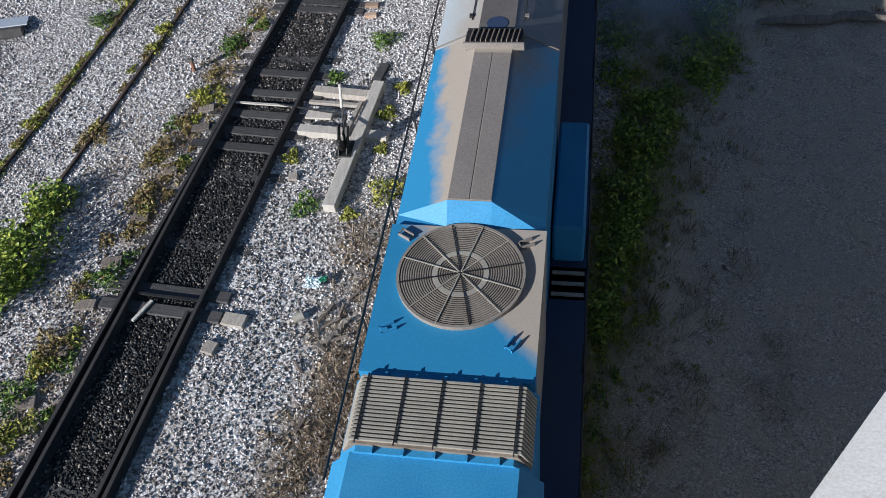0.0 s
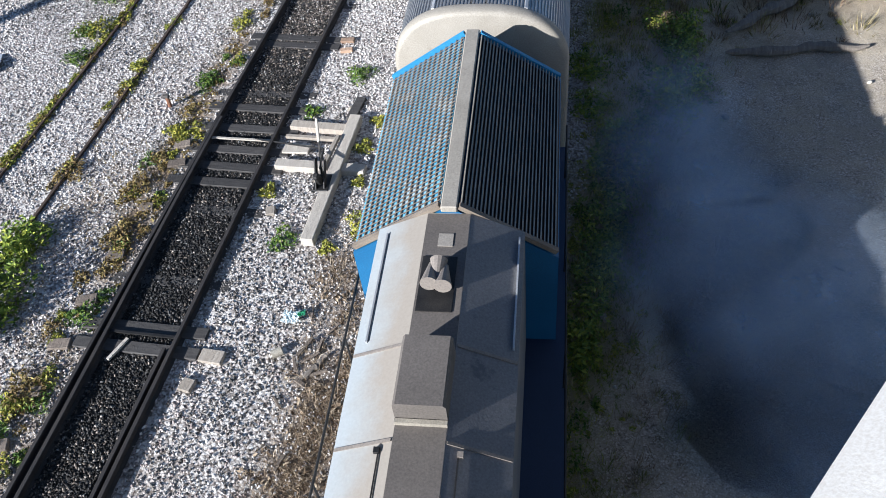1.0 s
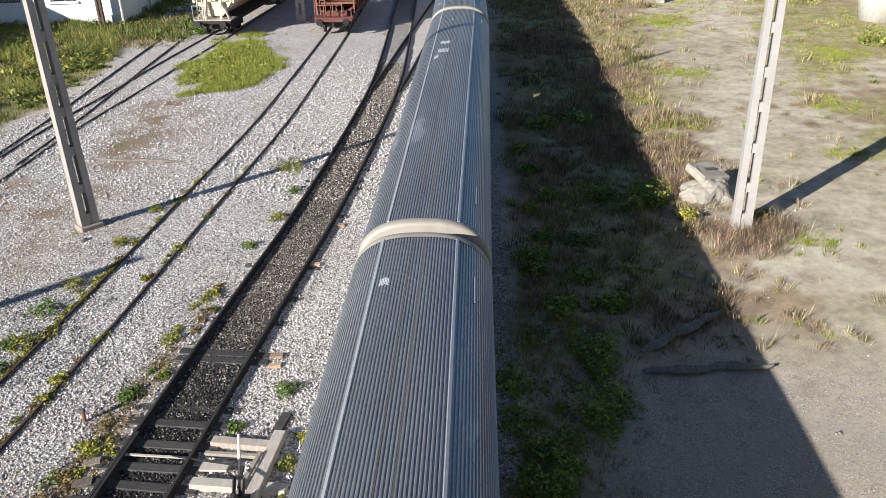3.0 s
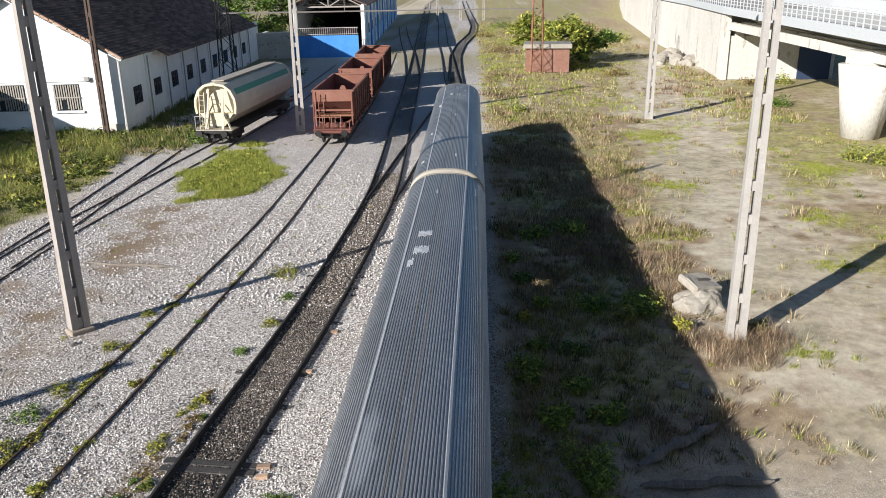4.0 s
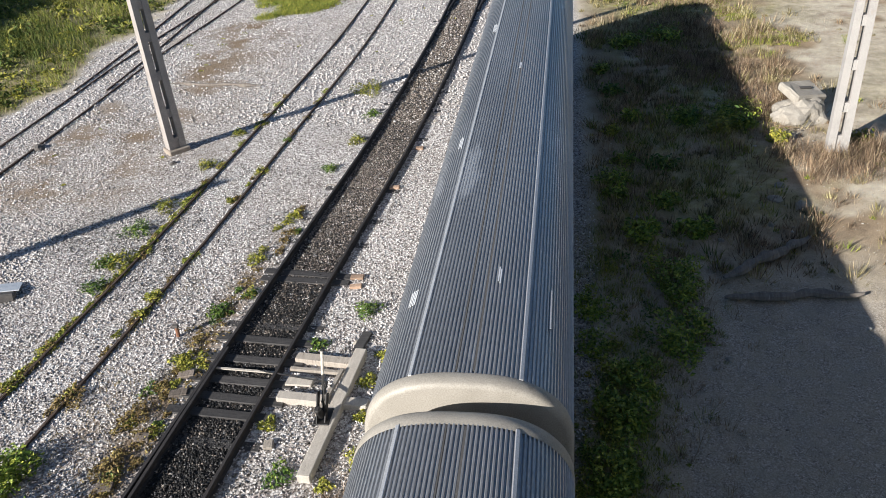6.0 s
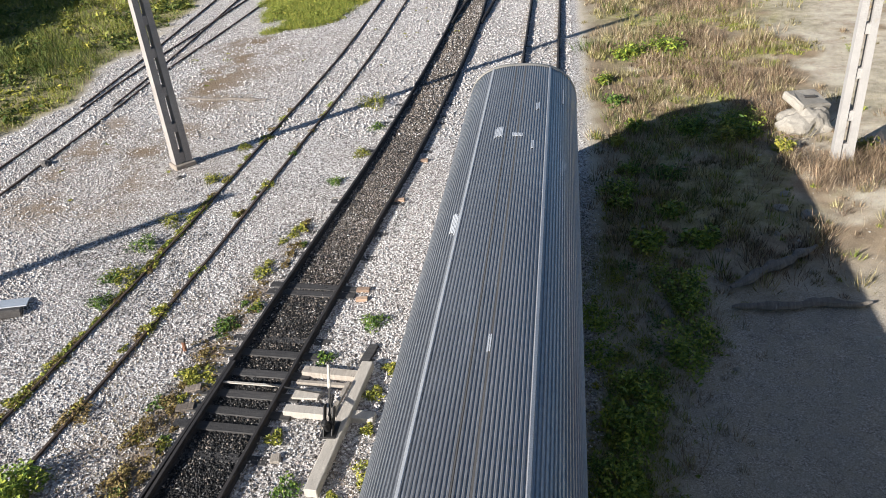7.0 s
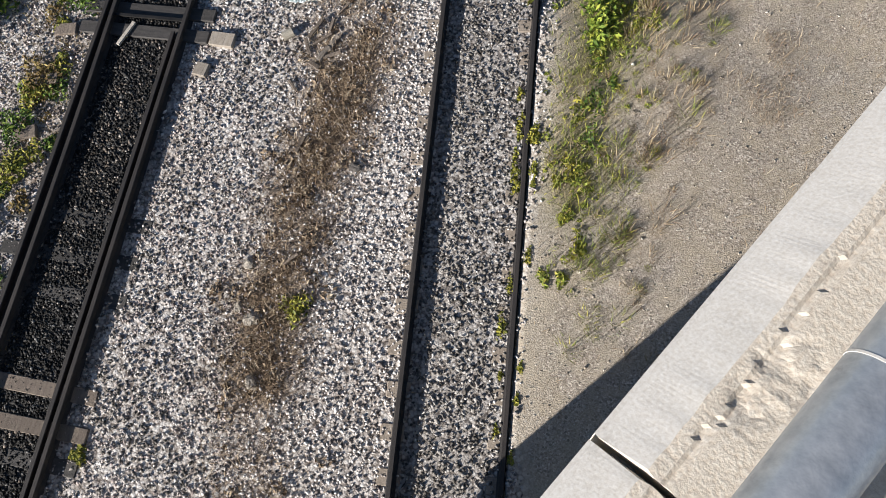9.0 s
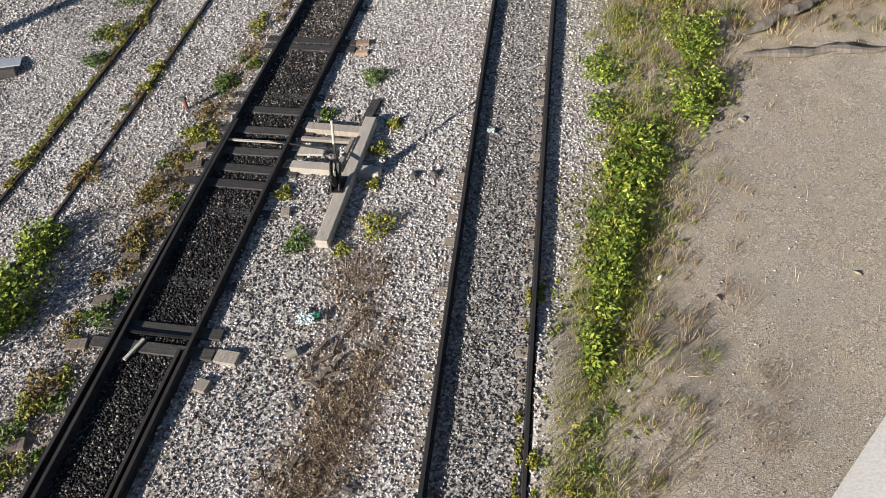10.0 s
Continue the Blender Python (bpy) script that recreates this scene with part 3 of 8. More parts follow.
def coach(vent=(), doorway=()):
    c = thing("coach", "silver-grey ribbed stainless passenger coach with a dusty roof", "coach", group="coaches of the train")
    n = COACH_LEN
    roof = new("ribbed_roof", ribbed_roof(n - 0.5))
    roof.parent, roof.matrix_basis = c, pose(0, n - 0.25, 0)
    for x in (-0.76, 0.76):
        ang = math.degrees(math.atan2(roof_z(abs(x) + 0.03) - roof_z(abs(x) - 0.03), 0.06)) * (1 if x > 0 else -1)
        part("roof_seam", box(-0.028, 0.028, 0.24, n - 0.24, -0.01, 0.035, 0.006), SEAM, c, "bright raised seam", pose(x, 0, roof_z(x), 0, -ang, 0))
    # two dark strips run along the roof between the ribs
    for x in (-0.14, 0.12):
        part("roof_groove", box(x - 0.02, x + 0.02, 0.3, n - 0.3, roof_z(x) + 0.004, roof_z(x) + 0.0185), GROOVE, c, "dark longitudinal groove")
    part("side_wall", pierced_wall(-1.46, -1.40, n, vent), STEEL_SIDE, c)
    part("side_wall", pierced_wall(1.40, 1.46, n, doorway), STEEL_SIDE, c)
    part("end_dome", dome_bm(0.25, 0.0), DOME, c, "smooth beige roof end", smooth=True)
    part("end_dome", dome_bm(n - 0.28, n), DOME, c, "smooth beige roof end", smooth=True)
    for y in (-0.045, n + 0.005):
        part("end_rail", box(-0.78, 0.78, y, y + 0.04, 3.06, 3.14, 0.01), DOME, c, "pressed beige rail over the gangway")
    part("floor_frame", box(-1.40, 1.40, 0.15, n - 0.15, 1.0, 1.2), IRON, c)
    for y in (-0.10, n):
        bm = bmesh.new()
        put_box(bm, -0.62, 0.62, y + 0.005, y + 0.095, 1.3, 3.0, 0.02)
        part("gangway", bm, RUBBER, c, "black rubber gangway")
    for i in range(9):
        y = 2.2 + i * 2.4
        for x in (-1.475, 1.475):
            if (x > 0 and any(y < b and y + 1.5 > a for a, b, _, _ in doorway)) or (x < 0 and any(y < b and y + 1.5 > a for a, b, _, _ in vent)):
                continue
            part("window", box(min(x, x * 0.985), max(x, x * 0.985), y, y + 1.5, 1.95, 2.75), GLASS_DARK, c)
    for y in (3.2, n - 3.2):
        bg = part("bogie", box(-1.05, 1.05, y - 1.7, y + 1.7, 0.5, 0.85, 0.06), IRON, c)
        for dy in (-1.25, 1.25):
            wheelset(bg, y + dy)
    for x, y, z in ((1.12, 2.1, 0), (1.12, n - 2.0, 0)):
        zz = roof_z(x)
        part("step_rib", box(x - 0.02, x + 0.02, y - 0.5, y + 0.5, zz - 0.02, zz + 0.05, 0.01), SEAM, c)
    return c


def scuff(c, marks):
    """Bright rubbed patches on the ribs: (x, y, width, length)."""
    for x, y, wd, ln in marks:
        bm = bmesh.new()
        k = max(2, int(wd / 0.03))
        for i in range(k):
            xx = x + (i - (k - 1) / 2) * 0.03
            a = math.atan2(roof_z(xx + 0.02) - roof_z(xx - 0.02), 0.04)
            jit = (random.random() - 0.5) * ln * 0.35
            put_box(bm, -0.011, 0.011, y - ln / 2 + jit, y + ln / 2 + jit, 0.019, 0.026, 0, pose(xx, 0, roof_z(xx), 0, -math.degrees(a), 0))
        part("scuff", bm, SCUFF, c, "rubbed bright patch")["kind"] = "stuff"


coaches = [coach([(0.55, 1.05, 2.68, 2.99)], [(2.6, 4.6, 1.2, 2.9)]), coach([(18.4, 18.95, 2.68, 2.99)], [(20.6, 22.9, 1.2, 2.9)]), coach()]
scuff(coaches[0], [(-0.33, 16.2, 0.22, 0.35), (-0.55, 22.8, 0.2, 0.25), (-1.15, 2.6, 0.12, 0.9), (0.3, 12, 0.05, 0.4)])
scuff(coaches[1], [(-0.31, 17.44, 0.40, 0.45), (-0.33, 16.03, 0.42, 0.55), (-0.55, 15.05, 0.16, 0.5), (-0.2, 22.2, 0.05, 0.35)])
scuff(coaches[2], [(0.52, 21.7, 0.10, 0.40), (-0.30, 20.1, 0.20, 0.5), (0.12, 19.95, 0.26, 0.16), (0.47, 19.5, 0.06, 0.4), (-0.84, 16.15, 0.16, 0.7), (-1.05, 2.2, 0.12, 0.4), (0.30, 2.6, 0.04, 0.4), (-0.95, 8.0, 0.10, 0.5), (0.1, 12.4, 0.05, 0.4)])


def locomotive():
    """Local y runs to the rear; the rear buffers stand at y = 0."""
    lo = thing("locomotive", "blue diesel locomotive with a sooty grey long hood", "locomotive")
    part("frame", box(-1.42, 1.42, -19.6, -0.55, 1.05, 1.40, 0.03), IRON, lo)
    part("walkway", box(-1.50, 1.50, -19.5, -0.6, 1.40, 1.44), PLATE, lo, "dark steel side walkway")
    part("fuel_tank", box(-1.2, 1.2, -12.5, -7.5, 0.35, 1.04, 0.1), IRON, lo)
    for y in (-16.0, -4.0):
        bg = part("bogie", box(-1.15, 1.15, y - 2.0, y + 2.0, 0.5, 0.95, 0.06), IRON, lo)
        for dy in (-1.6, 0, 1.6):
            wheelset(bg, y + dy, 0.5)

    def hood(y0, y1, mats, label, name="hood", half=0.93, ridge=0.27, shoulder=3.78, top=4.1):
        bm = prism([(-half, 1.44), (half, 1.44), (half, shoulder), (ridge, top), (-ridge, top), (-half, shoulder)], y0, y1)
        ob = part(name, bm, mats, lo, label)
        # east faces take the second, darker paint, with their shade in its colour
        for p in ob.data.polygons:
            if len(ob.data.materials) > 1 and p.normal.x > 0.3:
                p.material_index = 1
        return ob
    long = hood(-12.1, -4.8, [SOOTPALE, SOOT_SHADED], "sooty grey long hood")
    part("ridge_strip", box(-0.265, 0.265, -12.1, -4.82, 4.098, 4.106), STRIP, long, "brown sooty ridge strip")
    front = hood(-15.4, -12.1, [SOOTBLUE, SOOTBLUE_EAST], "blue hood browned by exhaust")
    bm = prism([(-0.93, 1.44), (0.93, 1.44), (0.93, 3.78), (0.27, 4.1), (-0.27, 4.1), (-0.93, 3.78)], -15.62, -15.4)
    for v in bm.verts:
        if v.co.y < -15.5 and v.co.z > 3.78:
            v.co.z = 3.86
    part("hood_slope", bm, BLUE, lo, "bright blue sloping hood end")
    part("ridge_strip", box(-0.265, -0.01, -15.38, -12.55, 4.098, 4.106), SOOT_DARK, front, "brown sooty ridge strip")
    part("ridge_strip", box(0.01, 0.265, -15.38, -12.55, 4.098, 4.106), SOOT_DARK, front, "brown sooty ridge strip")
    # cross seams and hinge rails on the hood
    for y in (-12.05, -9.9, -7.9, -6.75):
        for sx in (-1, 1):
            part("panel_seam", beam((sx * 0.28, y, 4.10), (sx * 0.92, y + 0.0, 3.79), 0.035, 0.02), SOOT_DARK, long)
    for sx in (-1, 1):
        part("hinge_rail", beam((sx * 0.40, -11.7, 4.055), (sx * 0.40, -8.0, 4.055), 0.014, 0.014), IRON, long)
        for i in range(6):
            y = -11.6 + i * 0.72
            part("hinge", box(sx * 0.42 - 0.03, sx * 0.42 + 0.03, y - 0.03, y + 0.03, 4.03, 4.075), SOOT_DARK if sx > 0 else IRON, long)
    part("edge_rail", box(0.86, 0.88, -6.6, -4.95, 3.80, 3.86), SEAM, long, "pale edge strip")
    part("edge_rail", box(-0.80, -0.78, -6.6, -4.95, 3.84, 3.88), SEAM, long, "pale edge strip")
    # exhaust outlet across the ridge
    ex = part("exhaust_outlet", box(-0.42, 0.42, -12.42, -12.12, 4.0, 4.18, 0.02), IRON, lo, "black exhaust outlet with pale fins")
    for i in range(10):
        x = -0.34 + i * 0.075
        part("fin", beam((x, -12.40, 4.2), (x + 0.03, -12.15, 4.2), 0.012, 0.05), WIRE, ex)
    part("front_lip", box(-0.44, 0.44, -12.46, -12.43, 4.08, 4.20), SOOT_DARK, ex)
    part("rear_lip", box(-0.40, 0.40, -12.13, -12.11, 4.10, 4.20), IRON, ex)
    part("oval_plate", rod((0, -11.86, 4.10), (0, -11.86, 4.115), 0.16, 20), PLATE, lo, "dark oval plate")
    # box on the ridge and the horns
    bm = prism([(-0.27, 4.1), (0.27, 4.1), (0.27, 4.38), (0.24, 4.42), (-0.24, 4.42), (-0.27, 4.38)], -7.68, -6.85)
    bx = part("roof_box", bm, STRIP, lo, "brown sheet-metal roof box")
    part("box_sill", box(-0.27, 0.27, -7.74, -7.69, 4.1, 4.16), GRILLE, bx)
    # flat black plate, laid in place of the shade in the horns' recess
    hb = part("horn_shade_plate", box(-0.24, 0.17, -6.32, -5.52, 4.102, 4.122), IRON, lo, "flat black plate in place of the shaded horn recess")
    for x, y, d in ((-0.10, -6.05, -1), (0.06, -6.08, -1), (-0.02, -5.7, 1)):
        hn = part("horn", rod((x, y - d * 0.32, 4.24), (x, y, 4.27), 0.035, 14, 0.105), SOOT_DARK, lo, "dusty grey air horn", smooth=False)
        part("horn_stem", rod((x, y + 0.25 * (1 if d < 0 else -1), 4.1), (x, y + 0.25 * (1 if d < 0 else -1), 4.24), 0.05, 8), SOOT, hn)
    part("hatch", box(-0.09, 0.09, -5.35, -5.15, 4.108, 4.118), SOOT, long)
    # roof radiators at the rear, a gable of slats
    rad = part("radiator_housing", prism([(-1.36, 1.44), (1.36, 1.44), (1.36, 3.30), (0.10, 4.14), (-0.10, 4.14), (-1.36, 3.30)], -4.8, -1.05), BLUE_DARK, lo, "blue radiator housing with sloping grilles")
    part("ridge_cap", box(-0.105, 0.105, -4.82, -1.03, 4.13, 4.23, 0.015), DOME, rad, "pale ridge cap")
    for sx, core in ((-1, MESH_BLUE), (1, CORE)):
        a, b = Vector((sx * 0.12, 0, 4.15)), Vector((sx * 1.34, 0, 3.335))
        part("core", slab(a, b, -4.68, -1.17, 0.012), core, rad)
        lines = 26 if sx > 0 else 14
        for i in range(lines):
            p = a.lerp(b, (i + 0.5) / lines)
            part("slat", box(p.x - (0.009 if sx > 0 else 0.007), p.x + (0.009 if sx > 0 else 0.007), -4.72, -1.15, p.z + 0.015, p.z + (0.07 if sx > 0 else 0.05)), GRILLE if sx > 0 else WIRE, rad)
        if sx < 0:
            for i in range(44):
                y = -4.66 + i * 0.08
                part("wire", beam((a.x, y, a.z + 0.055), (b.x, y, b.z + 0.055), 0.009, 0.010), WIRE, rad)
        for y in (-4.76, -1.10):
            part("grille_frame", beam((a.x, y, a.z + 0.05), (b.x, y, b.z + 0.05), 0.07, 0.07), BLUE if y > -3 else WIRE, rad)
    # fan deck
    deck = part("fan_deck", prism([(-0.95, 1.44), (0.95, 1.44), (0.95, 3.86), (-0.95, 3.86)], -17.70, -15.62), FANDECK, lo, "blue and dusty fan deck")
    cy, cz = -16.36, 3.87
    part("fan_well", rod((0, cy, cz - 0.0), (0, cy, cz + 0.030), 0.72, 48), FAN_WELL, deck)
    for r in np.arange(0.05, 0.72, 0.028):
        part("grille_ring", ring_bm(r, 0.013, cz + 0.043, 0.006), FANMETAL, deck, m=pose(0, cy, 0))
    part("fan_rim", ring_bm(0.735, 0.035, cz + 0.050, 0.07), FANMETAL, deck, "worn fan rim", m=pose(0, cy, 0))
    part("fan_hub", ring_bm(0.30, 0.06, cz + 0.046, 0.014), GRILLE, deck, "dusty fan shroud", m=pose(0, cy, 0))
    for i in range(12):
        a = math.radians(15 + 30 * i)
        part("spoke", beam((0.02 * math.cos(a), cy + 0.02 * math.sin(a), cz + 0.052), (0.73 * math.cos(a), cy + 0.73 * math.sin(a), cz + 0.052), 0.012, 0.010), GRILLE if i % 3 else IRON, deck)
    for x, y, turn in ((-0.72, -17.15, 30), (0.72, -15.85, 25), (-0.74, -15.8, -30), (0.68, -17.25, 60)):
        bm = bmesh.new()
        put_box(bm, -0.09, 0.09, -0.05, -0.035, 0, 0.05)
        put_box(bm, -0.09, 0.09, 0.035, 0.05, 0, 0.05)
        put_box(bm, -0.09, -0.075, -0.05, 0.05, 0.035, 0.05)
        part("lifting_lug", bm, BLUE if y < -16.5 else SOOT_DARK, deck, m=pose(x, y, 3.86, 0, 0, turn))
    # resistor grid across the roof
    gr = part("grid_housing", prism([(-1.0, 1.44), (1.0, 1.44), (1.0, 3.62), (0.80, 3.86), (-0.80, 3.86), (-1.0, 3.62)], -18.62, -17.70), BLUE, lo, "blue housing of the resistor grid")
    part("grid_well", prism([(-0.97, 3.60), (0.97, 3.60), (0.97, 3.66), (0.84, 3.905), (-0.84, 3.905), (-0.97, 3.66)], -18.55, -17.78), WIRE, gr)
    for i in range(17):
        y = -18.52 + i * 0.0445
        part("slat", prism([(-0.98, 3.62), (-0.86, 3.89), (0.86, 3.89), (0.98, 3.62), (0.98, 3.68), (0.87, 3.935), (-0.87, 3.935), (-0.98, 3.68)], y, y + 0.024), GRILLE, gr)
    for x in (-0.8, -0.4, 0.0, 0.4, 0.8):
        part("grid_bar", box(x - 0.006, x + 0.006, -18.56, -17.76, 3.935, 3.952), IRON, gr)
    for y in (-18.60, -17.74):
        for i in range(5):
            part("clamp", box(-0.64 + i * 0.32, -0.61 + i * 0.32, y - 0.03, y + 0.03, 3.86, 3.90), BLUE, gr)
    # cab
    cab = part("cab", prism([(-1.10, 1.44), (1.10, 1.44), (1.10, 3.52), (0.86, 3.82), (-0.86, 3.82), (-1.10, 3.52)], -21.2, -18.62), BLUE, lo, "blue driver's cab")
    part("windscreen", box(-0.95, 0.95, -21.23, -21.19, 2.6, 3.25), GLASS_DARK, cab)
    part("roof_seam", box(-0.86, 0.86, -19.15, -19.13, 3.82, 3.835), BLUE_DARK, cab)
    part("nose", box(-1.0, 1.0, -22.3, -21.24, 1.44, 2.5, 0.15), BLUE, lo)
    part("front_frame", box(-1.42, 1.42, -22.6, -19.6, 1.05, 1.40, 0.03), IRON, lo)
    # side cabinet and steps
    part("battery_box", box(0.96, 1.44, -14.2, -11.9, 1.44, 2.25, 0.04), BLUE, lo, "blue side cabinet")
    st = part("step_well", box(0.95, 1.48, -14.9, -14.3, 1.15, 1.44), IRON, lo)
    for i in range(3):
        part("tread", box(0.98, 1.46, -14.85 + i * 0.2, -14.79 + i * 0.2, 1.445, 1.47), GRILLE, st)
    for sx in (-1.48, 1.48):
        part("handrail", rod((sx, -18.4, 2.45), (sx, -1.2, 2.45), 0.018, 6), IRON, lo)
        for i in range(9):
            y = -18.2 + i * 2.1
            part("stanchion", rod((sx, y, 1.44), (sx, y, 2.45), 0.016, 6), IRON, lo)
    return lo


def slab(a, b, y0, y1, lift):
    """A thin sloping sheet between the lines a and b of the section."""
    n = Vector((b.z - a.z, 0, a.x - b.x)).normalized()
    n = n if n.z > 0 else -n
    return prism([(a.x, a.z), (b.x, b.z), (b.x + n.x * lift, b.z + n.z * lift), (a.x + n.x * lift, a.z + n.z * lift)], y0, y1)


def ring_bm(r, wd, z, h=0.012):
    bm = bmesh.new()
    n = 40
    rows = []
    for rr, zz in ((r - wd / 2, z), (r + wd / 2, z), (r + wd / 2, z - h), (r - wd / 2, z - h)):
        rows.append([bm.verts.new((rr * math.cos(2 * math.pi * i / n), rr * math.sin(2 * math.pi * i / n), zz)) for i in range(n)])
    for k in range(4):
        for i in range(n):
            bm.faces.new((rows[k][i], rows[k][(i + 1) % n], rows[(k + 1) % 4][(i + 1) % n], rows[(k + 1) % 4][i]))
    bmesh.ops.recalc_face_normals(bm, faces=bm.faces)
    return bm


def blended(name, a, b, across, along, folded, lo, hi, wob, rough=0.55):
    """Two paints that meet in a ragged stain, along a slanted way over the part."""
    m, t, p = nodes_of(name)
    tc = t.nodes.new("ShaderNodeTexCoord").outputs["Object"]
    sep = t.nodes.new("ShaderNodeSeparateXYZ")
    t.links.new(tc, sep.inputs[0])
    n = tex(t, "noise", tc, 1.6, 6, 0.65)
    n2 = tex(t, "noise", tc, 30, 3)
    val = sep.outputs["X"]
    if folded:
        fold = t.nodes.new("ShaderNodeMath")
        fold.operation = "ABSOLUTE"
        t.links.new(val, fold.inputs[0])
        val = fold.outputs[0]
    scaled = t.nodes.new("ShaderNodeMath")
    scaled.operation = "MULTIPLY"
    t.links.new(val, scaled.inputs[0])
    scaled.inputs[1].default_value = across
    ab = t.nodes.new("ShaderNodeMath")
    ab.operation = "MULTIPLY_ADD"
    t.links.new(sep.outputs["Y"], ab.inputs[0])
    ab.inputs[1].default_value = along
    t.links.new(scaled.outputs[0], ab.inputs[2])
    ma = t.nodes.new("ShaderNodeMath")
    ma.operation = "MULTIPLY_ADD"
    t.links.new(n.outputs[0], ma.inputs[0])
    ma.inputs[1].default_value = wob
    t.links.new(ab.outputs[0], ma.inputs[2])
    mr = t.nodes.new("ShaderNodeMapRange")
    mr.inputs["From Min"].default_value, mr.inputs["From Max"].default_value = lo, hi
    t.links.new(ma.outputs[0], mr.inputs[0])
    col = mix(t, mr.outputs[0], a, b)
    col = mix(t, 0.16, col, ramp(t, n2.outputs[0], [(0.25, (0.3,) * 3), (0.75, (0.75,) * 3)]), "OVERLAY")
    t.links.new(col, p.inputs["Base Color"])
    p.inputs["Roughness"].default_value = rough
    return m


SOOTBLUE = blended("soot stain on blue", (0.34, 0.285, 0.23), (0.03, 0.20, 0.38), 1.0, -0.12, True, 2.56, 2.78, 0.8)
# darker stain than on the west slope: soot, plus shade put into the colour
SOOTBLUE_EAST = blended("soot on blue with shade put in", (0.13, 0.118, 0.108), (0.03, 0.20, 0.38), 1.0, -0.30, True, 4.55, 5.25, 0.9)
FANDECK = blended("dust on blue deck", (0.03, 0.205, 0.39), (0.38, 0.325, 0.265), 0.9, 0.8, False, -13.0, -12.75, 0.5)
FANMETAL = surf("brown dusty fan grille", (0.22, 0.185, 0.15), (0.30, 0.26, 0.215), 3, 50, 0.6, 0.2, 0.1)
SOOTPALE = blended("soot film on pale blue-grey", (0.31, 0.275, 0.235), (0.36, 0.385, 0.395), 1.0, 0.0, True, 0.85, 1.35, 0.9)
loco = locomotive()


def train_front(t):
    """Place of the first coach's leading end along the track."""
    return 21.83 - 10.2 * t - 0.0825 * t * t


def on_track(y0, y1):
    x0, x1 = float(MAIN(y0)), float(MAIN(y1))
    return pose(x0, y0, 0, 0, 0, -math.degrees(math.atan2(x1 - x0, y1 - y0)))


def loco_pose(y):
    """The locomotive turns on its two bogies, ahead of the coaches."""
    xa, xb = float(MAIN(y - 16)), float(MAIN(y - 4))
    k = (xb - xa) / 12
    return pose(xb + 4 * k, y, 0, 0, 0, -math.degrees(math.atan(k)))


def motions():
    times = [i * 0.5 for i in range(21)]
    walk(loco, [(t, loco_pose(train_front(t))) for t in times])
    for c, ahead in zip(coaches, (-0.35, COACH_PITCH - 0.15, 2 * COACH_PITCH + 0.1)):
        walk(c, [(t, on_track(train_front(t) + ahead, train_front(t) + ahead + COACH_LEN)) for t in times])
    smoke_motions()
